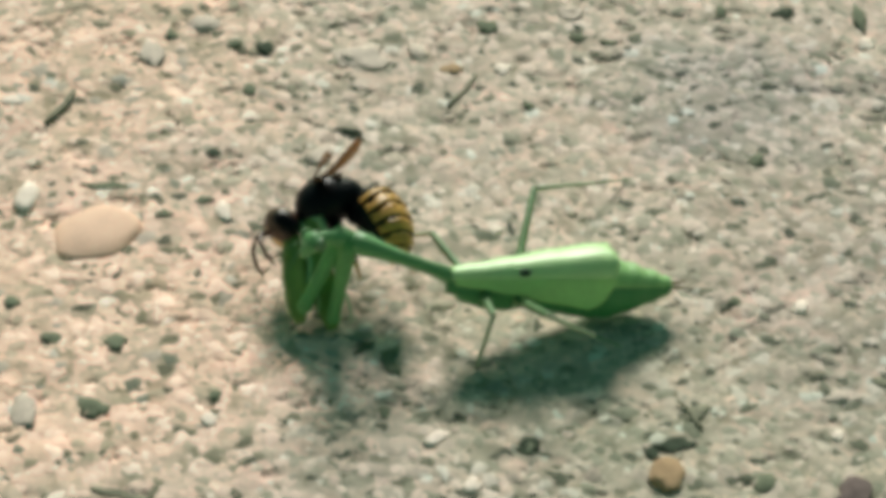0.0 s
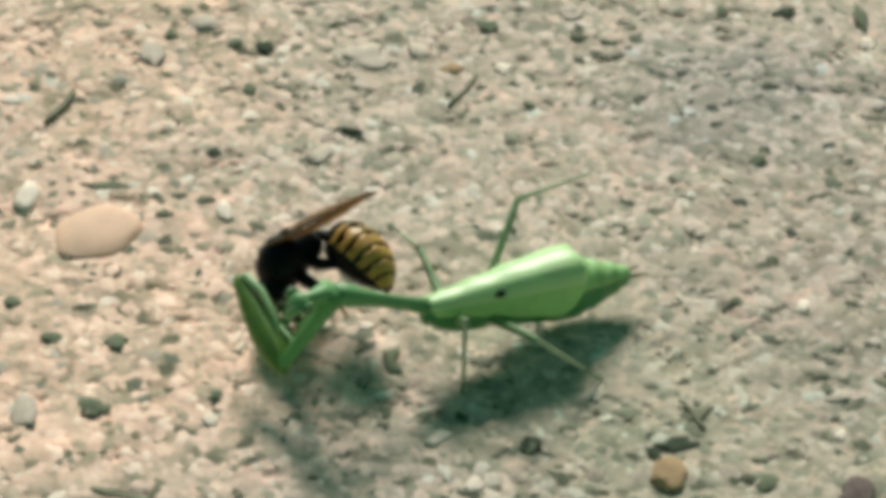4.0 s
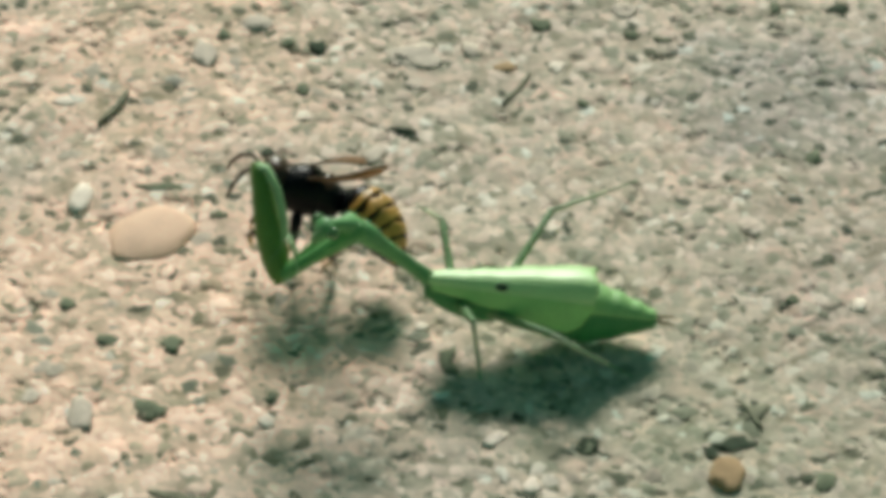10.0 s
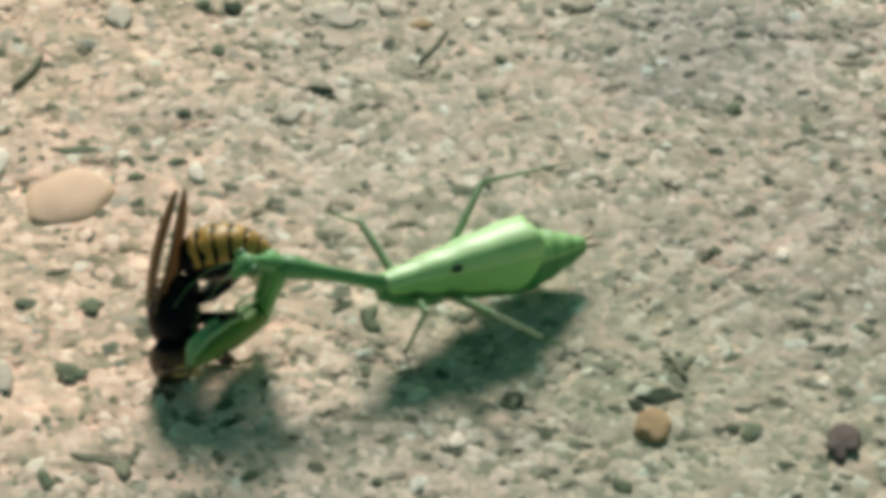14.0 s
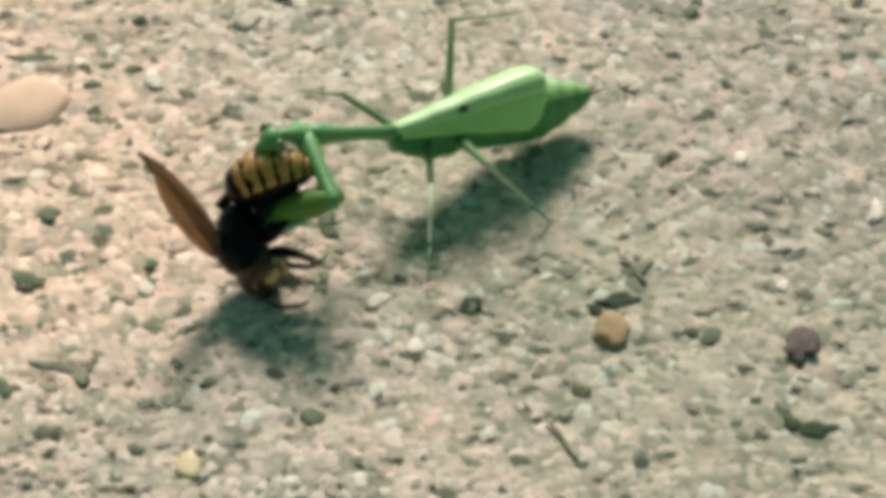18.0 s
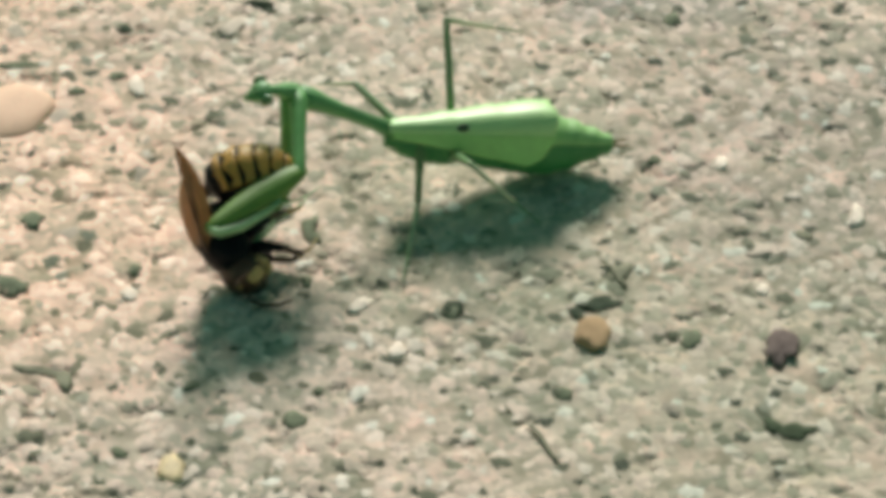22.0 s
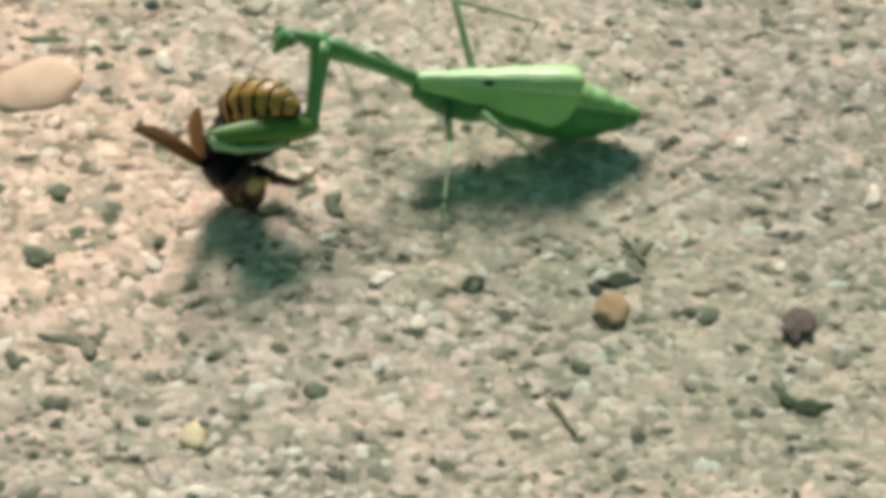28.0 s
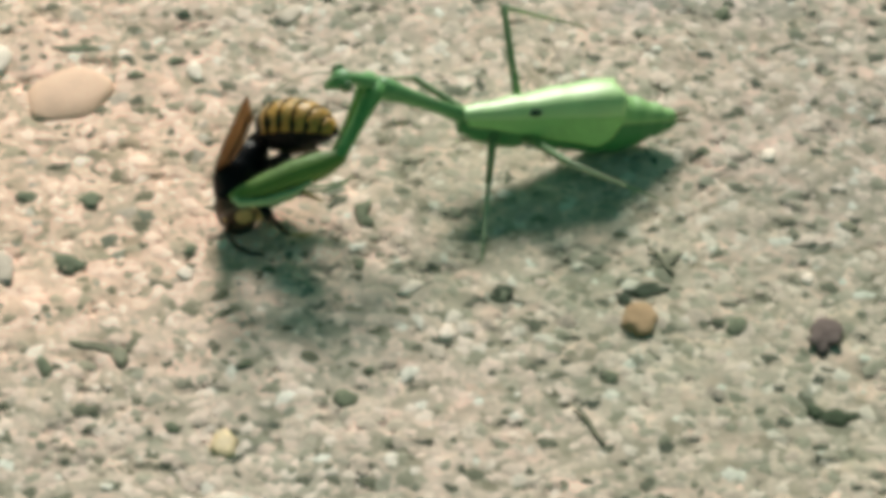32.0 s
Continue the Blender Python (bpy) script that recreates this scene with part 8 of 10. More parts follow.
    walk(MOVING['mid_far_tibia'], [
        (0, pose(-0.00023, 0.01562, -0.00040, -24.7, 26.5, 101.3)),
        (0.5, pose(0.00129, 0.01600, -0.00017, -25.5, 24.2, 99.6)),
        (1, pose(0.00362, 0.01629, -0.00003, -27.2, 21.0, 95.2)),
        (1.5, pose(0.00591, 0.01656, -0.00152, -29.6, 24.6, 88.9)),
        (2, pose(0.00744, 0.01650, -0.00323, -32.4, 29.1, 82.7)),
        (2.5, pose(0.00742, 0.01651, -0.00363, -33.5, 28.9, 80.5)),
        (3, pose(0.00724, 0.01655, -0.00371, -34.1, 27.9, 79.2)),
        (3.5, pose(0.00751, 0.01624, -0.00107, -34.8, 16.9, 77.4)),
        (4, pose(0.00674, 0.01633, -0.00081, -34.3, 18.6, 79.1)),
        (4.5, pose(0.00557, 0.01634, -0.00027, -32.6, 24.6, 83.6)),
        (5, pose(0.00462, 0.01614, 0.00059, -30.0, 32.9, 89.0)),
        (5.5, pose(0.00390, 0.01594, 0.00116, -27.9, 37.2, 92.7)),
        (6, pose(0.00310, 0.01597, 0.00092, -26.6, 35.0, 94.8)),
        (6.5, pose(0.00444, 0.01674, -0.00252, -29.5, 40.9, 90.2)),
        (7, pose(0.00583, 0.01659, -0.00588, -34.2, 47.6, 83.5)),
        (7.5, pose(0.00624, 0.01670, -0.00354, -35.1, 37.6, 82.1)),
        (8, pose(0.00652, 0.01639, -0.00099, -35.4, 27.3, 81.6)),
        (8.5, pose(0.00653, 0.01632, -0.00065, -34.4, 26.1, 83.9)),
        (9, pose(0.00590, 0.01635, -0.00045, -32.4, 25.4, 88.4)),
        (9.5, pose(0.00366, 0.01588, 0.00129, -29.5, 21.5, 95.7)),
        (10, pose(0.00124, 0.01488, 0.00278, -27.3, 19.5, 102.0)),
        (10.5, pose(0.00023, 0.01477, 0.00242, -27.4, 25.8, 101.8)),
        (11, pose(-0.00150, 0.01418, 0.00218, -28.6, 34.6, 99.4)),
        (11.5, pose(-0.00502, 0.01176, 0.00214, -30.0, 39.9, 97.0)),
        (12, pose(-0.00825, 0.00747, 0.00171, -31.8, 42.1, 94.3)),
        (12.5, pose(0.00095, 0.01635, -0.00291, -32.1, 47.1, 93.8)),
        (13, pose(-0.00021, 0.01604, -0.00415, -37.9, 54.6, 86.4)),
        (13.5, pose(0.00331, 0.01657, -0.00150, -40.8, 34.2, 82.3)),
        (14, pose(0.00431, 0.01633, -0.00007, -40.9, 25.5, 82.0)),
        (14.5, pose(0.00422, 0.01602, 0.00097, -40.1, 20.4, 84.2)),
        (15, pose(0.00346, 0.01581, 0.00147, -38.8, 18.5, 88.0)),
        (15.5, pose(0.00239, 0.01576, 0.00128, -37.3, 19.9, 92.6)),
        (16, pose(0.00097, 0.01567, 0.00069, -34.5, 25.2, 99.8)),
        (16.5, pose(-0.00415, 0.01310, 0.00094, -29.2, 23.9, 112.6)),
        (17, pose(-0.00341, 0.01449, -0.00268, -27.6, 35.5, 115.9)),
        (17.5, pose(0.00018, 0.01492, 0.00204, -37.0, 14.1, 94.0)),
        (18, pose(-0.00220, 0.01306, 0.00350, -38.6, 8.6, 86.1)),
        (18.5, pose(-0.00798, 0.00932, -0.00024, -34.6, 19.5, 102.4)),
        (19, pose(-0.00533, 0.01284, -0.00124, -36.4, 27.9, 97.9)),
        (19.5, pose(-0.00264, 0.01437, 0.00018, -44.8, 27.6, 79.9)),
        (20, pose(-0.00205, 0.01425, 0.00141, -51.6, 28.5, 65.6)),
        (20.5, pose(-0.00304, 0.01216, 0.00400, -47.8, 22.7, 74.4)),
        (21, pose(-0.00262, 0.01066, 0.00599, -42.8, 15.4, 89.6)),
        (21.5, pose(-0.00305, 0.01257, 0.00341, -40.5, 19.1, 97.1)),
        (22, pose(-0.00420, 0.01321, 0.00057, -38.9, 25.7, 101.5)),
        (22.5, pose(-0.00218, 0.01364, 0.00254, -41.9, 17.3, 93.2)),
        (23, pose(-0.00046, 0.01330, 0.00446, -43.7, 10.2, 85.7)),
        (23.5, pose(-0.00663, 0.01007, 0.00192, -41.9, 19.3, 92.9)),
        (24, pose(-0.01025, 0.00298, -0.00136, -38.3, 29.4, 101.5)),
        (24.5, pose(-0.00980, 0.00593, -0.00196, -42.5, 42.9, 94.5)),
        (25, pose(-0.00611, 0.01240, -0.00389, -53.0, 52.6, 80.3)),
        (25.5, pose(0.00015, 0.01581, -0.00069, -53.5, 34.1, 79.6)),
        (26, pose(-0.00055, 0.01514, 0.00083, -51.0, 26.8, 84.5)),
        (26.5, pose(-0.00365, 0.01330, 0.00134, -48.1, 24.9, 91.3)),
        (27, pose(-0.00644, 0.01095, 0.00085, -45.9, 25.5, 96.5)),
        (27.5, pose(-0.00699, 0.01048, 0.00041, -44.1, 25.5, 100.5)),
        (28, pose(-0.00713, 0.01071, -0.00057, -41.6, 20.6, 106.9)),
        (28.5, pose(-0.00660, 0.01112, 0.00008, -41.8, 17.4, 106.4)),
        (29, pose(-0.00625, 0.01108, 0.00103, -42.5, 14.8, 103.6)),
        (29.5, pose(-0.00581, 0.01130, 0.00153, -43.7, 16.1, 99.2)),
        (30, pose(-0.00540, 0.01179, 0.00143, -44.8, 19.4, 95.6)),
        (30.5, pose(-0.00562, 0.01188, 0.00078, -45.2, 21.5, 94.5)),
        (31, pose(-0.00583, 0.01194, 0.00013, -45.4, 23.7, 93.9)),
        (31.5, pose(-0.00577, 0.01220, -0.00045, -45.7, 27.4, 93.2)),
        (32, pose(-0.00570, 0.01238, -0.00081, -45.9, 29.4, 92.9))])
    walk(MOVING['hind_far_femur'], [
        (0, pose(0.01200, 0.00240, -0.00420, -3.1, -30.8, 69.6)),
        (0.5, pose(0.01200, 0.00240, -0.00420, -0.9, -30.9, 65.3)),
        (1, pose(0.01200, 0.00240, -0.00420, 3.1, -31.2, 57.7)),
        (1.5, pose(0.01200, 0.00240, -0.00420, 7.1, -27.4, 49.5)),
        (2, pose(0.01200, 0.00240, -0.00420, 9.1, -23.1, 44.7)),
        (2.5, pose(0.01200, 0.00240, -0.00420, 8.7, -22.0, 45.9)),
        (3, pose(0.01200, 0.00240, -0.00420, 8.1, -21.6, 47.4)),
        (3.5, pose(0.01200, 0.00240, -0.00420, 9.6, -28.1, 43.8)),
        (4, pose(0.01200, 0.00240, -0.00420, 8.4, -28.2, 46.3)),
        (4.5, pose(0.01200, 0.00240, -0.00420, 6.4, -28.7, 50.6)),
        (5, pose(0.01200, 0.00240, -0.00420, 4.1, -28.9, 55.4)),
        (5.5, pose(0.01200, 0.00240, -0.00420, 2.4, -28.5, 58.9)),
        (6, pose(0.01200, 0.00240, -0.00420, 1.6, -26.7, 60.8)),
        (6.5, pose(0.01200, 0.00240, -0.00420, 2.4, -21.0, 58.7)),
        (7, pose(0.01200, 0.00240, -0.00420, 2.7, -15.1, 57.8)),
        (7.5, pose(0.01200, 0.00240, -0.00420, 2.8, -17.2, 57.3)),
        (8, pose(0.01200, 0.00240, -0.00420, 3.3, -19.0, 55.9)),
        (8.5, pose(0.01200, 0.00240, -0.00420, 4.2, -18.6, 52.8)),
        (9, pose(0.01200, 0.00240, -0.00420, 4.6, -18.4, 51.6)),
        (9.5, pose(0.01200, 0.00240, -0.00420, 2.4, -22.1, 58.0)),
        (10, pose(0.01200, 0.00240, -0.00420, -0.3, -26.5, 64.6)),
        (10.5, pose(0.01200, 0.00240, -0.00420, -1.4, -24.5, 67.2)),
        (11, pose(0.01200, 0.00240, -0.00420, -2.1, -22.2, 69.0)),
        (11.5, pose(0.01200, 0.00240, -0.00420, -2.6, -20.0, 70.4)),
        (12, pose(0.01200, 0.00240, -0.00420, -3.1, -17.7, 71.7)),
        (12.5, pose(0.01200, 0.00240, -0.00420, -0.1, -5.6, 57.3)),
        (13, pose(0.01200, 0.00240, -0.00420, 1.1, -11.1, 48.9)),
        (13.5, pose(0.01200, 0.00240, -0.00420, 3.0, -18.1, 41.2)),
        (14, pose(0.01200, 0.00240, -0.00420, 3.5, -22.6, 39.9)),
        (14.5, pose(0.01200, 0.00240, -0.00420, 2.5, -26.8, 42.3)),
        (15, pose(0.01200, 0.00240, -0.00420, 0.4, -30.8, 46.7)),
        (15.5, pose(0.01200, 0.00240, -0.00420, -2.5, -34.6, 51.9)),
        (16, pose(0.01200, 0.00240, -0.00420, -6.9, -39.9, 59.2)),
        (16.5, pose(0.01200, 0.00240, -0.00420, -20.5, -46.6, 78.9)),
        (17, pose(0.01200, 0.00240, -0.00420, -18.2, -38.5, 75.6)),
        (17.5, pose(0.01200, 0.00240, -0.00420, -5.2, -44.6, 56.1)),
        (18, pose(0.01200, 0.00240, -0.00420, -1.0, -49.1, 50.3)),
        (18.5, pose(0.01200, 0.00240, -0.00420, -30.1, -50.9, 87.8)),
        (19, pose(0.01200, 0.00240, -0.00420, -25.1, -45.9, 81.1)),
        (19.5, pose(0.01200, 0.00240, -0.00420, -8.3, -49.4, 58.6)),
        (20, pose(0.01200, 0.00240, -0.00420, 5.2, -50.0, 40.8)),
        (20.5, pose(0.01200, 0.00240, -0.00420, -4.1, -55.1, 52.5)),
        (21, pose(0.01200, 0.00240, -0.00420, -22.3, -59.0, 74.2)),
        (21.5, pose(0.01200, 0.00240, -0.00420, -32.7, -53.8, 86.6)),
        (22, pose(0.01200, 0.00240, -0.00420, -38.1, -48.4, 93.6)),
        (22.5, pose(0.01200, 0.00240, -0.00420, -27.2, -53.2, 79.4)),
        (23, pose(0.01200, 0.00240, -0.00420, -12.3, -56.1, 61.3)),
        (23.5, pose(0.01200, 0.00240, -0.00420, -35.7, -54.8, 89.5)),
        (24, pose(0.01200, 0.00240, -0.00420, -52.8, -47.7, 111.3)),
        (24.5, pose(0.01200, 0.00240, -0.00420, -40.2, -43.9, 93.8)),
        (25, pose(0.01200, 0.00240, -0.00420, -25.3, -40.2, 71.7)),
        (25.5, pose(0.01200, 0.00240, -0.00420, -16.8, -38.7, 58.3)),
        (26, pose(0.01200, 0.00240, -0.00420, -20.3, -40.7, 63.9)),
        (26.5, pose(0.01200, 0.00240, -0.00420, -30.0, -43.8, 78.2)),
        (27, pose(0.01200, 0.00240, -0.00420, -40.7, -44.5, 93.6)),
        (27.5, pose(0.01200, 0.00240, -0.00420, -45.8, -42.1, 100.9)),
        (28, pose(0.01200, 0.00240, -0.00420, -51.1, -36.4, 109.3)),
        (28.5, pose(0.01200, 0.00240, -0.00420, -50.4, -40.9, 108.1)),
        (29, pose(0.01200, 0.00240, -0.00420, -48.8, -47.8, 106.0)),
        (29.5, pose(0.01200, 0.00240, -0.00420, -45.1, -50.2, 101.0)),
        (30, pose(0.01200, 0.00240, -0.00420, -41.1, -49.7, 95.8)),
        (30.5, pose(0.01200, 0.00240, -0.00420, -40.4, -47.6, 94.9)),
        (31, pose(0.01200, 0.00240, -0.00420, -40.2, -45.3, 94.6)),
        (31.5, pose(0.01200, 0.00240, -0.00420, -39.1, -42.4, 93.1)),
        (32, pose(0.01200, 0.00240, -0.00420, -38.6, -40.6, 92.3))])
    walk(MOVING['hind_far_tibia'], [
        (0, pose(0.01858, 0.02012, 0.00706, 14.2, 9.5, 37.3)),
        (0.5, pose(0.01988, 0.01956, 0.00710, 13.9, 10.2, 35.9)),
        (1, pose(0.02206, 0.01830, 0.00721, 13.4, 12.3, 33.5)),
        (1.5, pose(0.02468, 0.01725, 0.00594, 12.3, 17.9, 29.0)),
        (2, pose(0.02639, 0.01664, 0.00442, 10.6, 21.7, 24.1)),
        (2.5, pose(0.02621, 0.01704, 0.00403, 10.6, 21.9, 24.1)),
        (3, pose(0.02584, 0.01746, 0.00390, 11.2, 21.1, 25.7)),
        (3.5, pose(0.02600, 0.01583, 0.00617, 12.0, 15.3, 28.3)),
        (4, pose(0.02538, 0.01643, 0.00620, 12.7, 14.7, 31.1)),
        (4.5, pose(0.02424, 0.01731, 0.00638, 14.0, 14.8, 36.1)),
        (5, pose(0.02294, 0.01826, 0.00642, 15.5, 15.1, 41.8)),
        (5.5, pose(0.02200, 0.01894, 0.00631, 16.4, 15.2, 45.4)),
        (6, pose(0.02160, 0.01955, 0.00569, 16.7, 14.3, 46.4)),
        (6.5, pose(0.02267, 0.01995, 0.00368, 13.9, 23.0, 37.8)),
        (7, pose(0.02333, 0.02037, 0.00151, 9.4, 28.9, 27.6)),
        (7.5, pose(0.02336, 0.02008, 0.00231, 10.3, 22.1, 29.6)),
        (8, pose(0.02367, 0.01961, 0.00297, 11.0, 14.5, 32.0)),
        (8.5, pose(0.02459, 0.01901, 0.00283, 11.5, 14.6, 34.0)),
        (9, pose(0.02497, 0.01876, 0.00273, 12.6, 15.1, 38.3)),
        (9.5, pose(0.02282, 0.01968, 0.00406, 14.7, 10.2, 47.5)),
        (10, pose(0.02044, 0.02019, 0.00562, 15.7, 5.8, 54.8)),
        (10.5, pose(0.01977, 0.02085, 0.00493, 15.4, 9.5, 52.4)),
        (11, pose(0.01931, 0.02142, 0.00411, 14.6, 13.2, 48.5)),
        (11.5, pose(0.01894, 0.02187, 0.00334, 15.2, 12.8, 51.4)),
        (12, pose(0.01859, 0.02230, 0.00247, 16.2, 12.2, 55.7)),
        (12.5, pose(0.02384, 0.02082, -0.00207, 11.8, 19.2, 39.6)),
        (13, pose(0.02618, 0.01868, 0.00003, 6.0, 28.4, 25.3)),
        (13.5, pose(0.02772, 0.01619, 0.00264, 5.1, 18.6, 23.2)),
        (14, pose(0.02757, 0.01544, 0.00426, 4.9, 15.1, 22.4)),
        (14.5, pose(0.02654, 0.01561, 0.00571, 5.4, 11.8, 24.4)),
        (15, pose(0.02495, 0.01615, 0.00708, 6.0, 9.7, 27.8)),
        (15.5, pose(0.02317, 0.01666, 0.00829, 6.6, 10.5, 31.2)),
        (16, pose(0.02064, 0.01691, 0.00990, 8.1, 15.5, 38.0)),
        (16.5, pose(0.01491, 0.01722, 0.01179, 10.6, 4.3, 52.4)),
        (17, pose(0.01627, 0.01907, 0.00950, 10.9, 18.8, 53.6)),
        (17.5, pose(0.02073, 0.01541, 0.01124, 7.5, 8.0, 39.3)),
        (18, pose(0.02118, 0.01348, 0.01244, 6.3, 10.4, 31.5)),
        (18.5, pose(0.01254, 0.01626, 0.01288, 9.3, 14.7, 45.3)),
        (19, pose(0.01437, 0.01753, 0.01159, 6.3, 22.8, 36.1)),
        (19.5, pose(0.01947, 0.01463, 0.01249, 2.9, 22.7, 27.3)),
        (20, pose(0.02271, 0.01165, 0.01264, 0.9, 22.4, 22.2)),
        (20.5, pose(0.01967, 0.01239, 0.01384, 3.7, 15.0, 30.7)),
        (21, pose(0.01509, 0.01330, 0.01466, 5.3, 4.2, 40.3)),
        (21.5, pose(0.01277, 0.01538, 0.01355, 5.9, 11.9, 44.5)),
        (22, pose(0.01109, 0.01699, 0.01224, 6.3, 20.3, 45.9)),
        (22.5, pose(0.01442, 0.01537, 0.01341, 4.5, 14.8, 39.9)),
        (23, pose(0.01789, 0.01315, 0.01407, 3.2, 11.1, 34.1)),
        (23.5, pose(0.01210, 0.01509, 0.01377, 5.3, 11.7, 44.9)),
        (24, pose(0.00661, 0.01619, 0.01207, 8.3, 17.7, 56.6)),
        (24.5, pose(0.01096, 0.01823, 0.01105, 4.3, 31.1, 47.0)),
        (25, pose(0.01729, 0.01836, 0.00999, -4.6, 35.7, 30.9)),
        (25.5, pose(0.02103, 0.01701, 0.00955, -6.5, 21.9, 27.0)),
        (26, pose(0.01934, 0.01737, 0.01015, -5.1, 17.6, 31.1)),
        (26.5, pose(0.01525, 0.01795, 0.01101, -3.4, 15.9, 37.0)),
        (27, pose(0.01102, 0.01807, 0.01121, -2.4, 15.8, 40.8)),
        (27.5, pose(0.00890, 0.01843, 0.01054, -2.4, 16.0, 40.7)),
        (28, pose(0.00615, 0.01911, 0.00886, -2.6, 14.1, 39.8)),
        (28.5, pose(0.00683, 0.01819, 0.01022, -1.8, 13.5, 43.4)),
        (29, pose(0.00794, 0.01661, 0.01210, -1.0, 13.2, 46.6)),
        (29.5, pose(0.00932, 0.01622, 0.01271, -1.3, 14.6, 45.4)),
        (30, pose(0.01057, 0.01655, 0.01258, -2.2, 17.3, 42.2)),
        (30.5, pose(0.01073, 0.01718, 0.01204, -3.1, 19.4, 39.3)),
        (31, pose(0.01076, 0.01783, 0.01143, -3.9, 21.1, 37.1)),
        (31.5, pose(0.01113, 0.01863, 0.01063, -4.6, 23.1, 35.3)),
        (32, pose(0.01134, 0.01910, 0.01011, -5.0, 24.2, 34.2))])
    walk(MOVING['hornet'], [
        (0, pose(-0.02026, 0.00238, 0.01430, -38.8, -13.8, 19.0)),
        (0.5, pose(-0.02126, 0.00145, 0.01404, -39.3, -15.2, 20.0)),
        (1, pose(-0.02313, -0.00042, 0.01350, -39.5, -18.3, 22.7)),
        (1.5, pose(-0.02580, -0.00325, 0.01246, -41.9, -24.1, 29.7)),
        (2, pose(-0.02760, -0.00607, 0.01150, -42.8, -29.2, 37.0)),
        (2.5, pose(-0.02685, -0.00738, 0.01115, -37.7, -30.5, 37.9)),
        (3, pose(-0.02610, -0.00885, 0.01100, -33.8, -31.1, 39.4)),
        (3.5, pose(-0.02638, -0.01284, 0.01100, -47.3, -33.7, 43.2)),
        (4, pose(-0.02746, -0.01026, 0.01132, -47.4, -30.6, 37.6)),
        (4.5, pose(-0.02931, -0.00451, 0.01206, -45.2, -22.1, 25.6)),
        (5, pose(-0.03106, 0.00146, 0.01290, -47.1, -11.5, 15.0)),
        (5.5, pose(-0.03186, 0.00468, 0.01350, -51.7, -5.2, 12.4)),
        (6, pose(-0.03189, 0.00525, 0.01380, -50.5, -8.4, 15.5)),
        (6.5, pose(-0.03479, -0.00073, 0.01290, -37.5, -11.1, 17.0)),
        (7, pose(-0.03802, -0.00670, 0.01200, -23.2, -14.0, 19.6)),
        (7.5, pose(-0.03850, -0.00636, 0.01200, -24.8, -18.6, 24.2)),
        (8, pose(-0.03884, -0.00568, 0.01200, -28.4, -21.1, 28.0)),
        (8.5, pose(-0.03952, -0.00488, 0.01254, -25.7, -10.6, 19.8)),
        (9, pose(-0.03995, -0.00362, 0.01350, -12.3, 4.0, 5.3)),
        (9.5, pose(-0.03714, 0.00014, 0.01444, 9.2, 12.6, -3.1)),
        (10, pose(-0.03379, 0.00355, 0.01550, -3.7, 17.1, -4.9)),
        (10.5, pose(-0.03304, 0.00410, 0.01679, -19.5, 16.7, -5.2)),
        (11, pose(-0.03250, 0.00461, 0.01800, -20.4, 16.1, -5.3)),
        (11.5, pose(-0.03168, 0.00708, 0.01898, -20.5, 17.1, -6.1)),
        (12, pose(-0.03118, 0.00914, 0.01950, -20.7, 17.8, -6.9)),
        (12.5, pose(-0.04197, -0.00789, 0.01400, -17.8, -4.6, 10.6)),
        (13, pose(-0.04738, -0.01900, 0.00950, -26.4, -26.2, 33.0)),
        (13.5, pose(-0.04436, -0.03055, 0.01000, -55.5, -43.5, 68.2)),
        (14, pose(-0.04183, -0.03381, 0.01021, -63.0, -46.6, 80.3)),
        (14.5, pose(-0.03941, -0.03613, 0.01036, -65.6, -46.8, 83.7)),
        (15, pose(-0.03760, -0.03752, 0.01046, -65.5, -45.9, 82.3)),
        (15.5, pose(-0.03689, -0.03798, 0.01050, -65.7, -44.8, 80.8)),
        (16, pose(-0.03908, -0.02964, 0.01050, -57.8, -42.8, 71.2)),
        (16.5, pose(-0.03983, -0.02077, 0.01100, -47.0, -39.1, 56.4)),
        (17, pose(-0.03741, -0.01699, 0.01100, -52.9, -39.5, 62.6)),
        (17.5, pose(-0.03243, -0.03410, 0.00950, -76.5, -43.2, 94.4)),
        (18, pose(-0.02383, -0.03746, 0.00760, -92.7, -39.1, 116.0)),
        (18.5, pose(-0.02771, -0.01897, 0.00760, -61.3, -42.5, 74.2)),
        (19, pose(-0.02926, -0.02188, 0.00760, -71.6, -43.2, 88.4)),
        (19.5, pose(-0.02597, -0.03502, 0.00785, -77.4, -43.0, 97.1)),
        (20, pose(-0.02269, -0.04597, 0.00810, -84.6, -42.2, 105.5)),
        (20.5, pose(-0.02382, -0.04036, 0.00785, -91.7, -40.5, 113.3)),
        (21, pose(-0.02495, -0.03474, 0.00760, -96.0, -38.7, 120.2)),
        (21.5, pose(-0.02429, -0.03488, 0.00760, -94.9, -39.5, 120.5)),
        (22, pose(-0.02363, -0.03527, 0.00760, -94.9, -39.2, 119.8)),
        (22.5, pose(-0.02423, -0.03996, 0.00785, -93.4, -39.8, 116.3)),
        (23, pose(-0.02528, -0.04440, 0.00810, -89.4, -41.3, 111.3)),
        (23.5, pose(-0.02649, -0.03235, 0.00785, -87.4, -41.7, 107.7)),
        (24, pose(-0.02725, -0.02030, 0.00760, -84.6, -41.6, 106.5)),
        (24.5, pose(-0.02719, -0.02658, 0.00760, -83.5, -41.1, 106.8)),
        (25, pose(-0.02712, -0.03399, 0.00760, -81.9, -42.3, 107.1)),
        (25.5, pose(-0.02792, -0.03546, 0.00760, -62.1, -42.6, 75.3)),
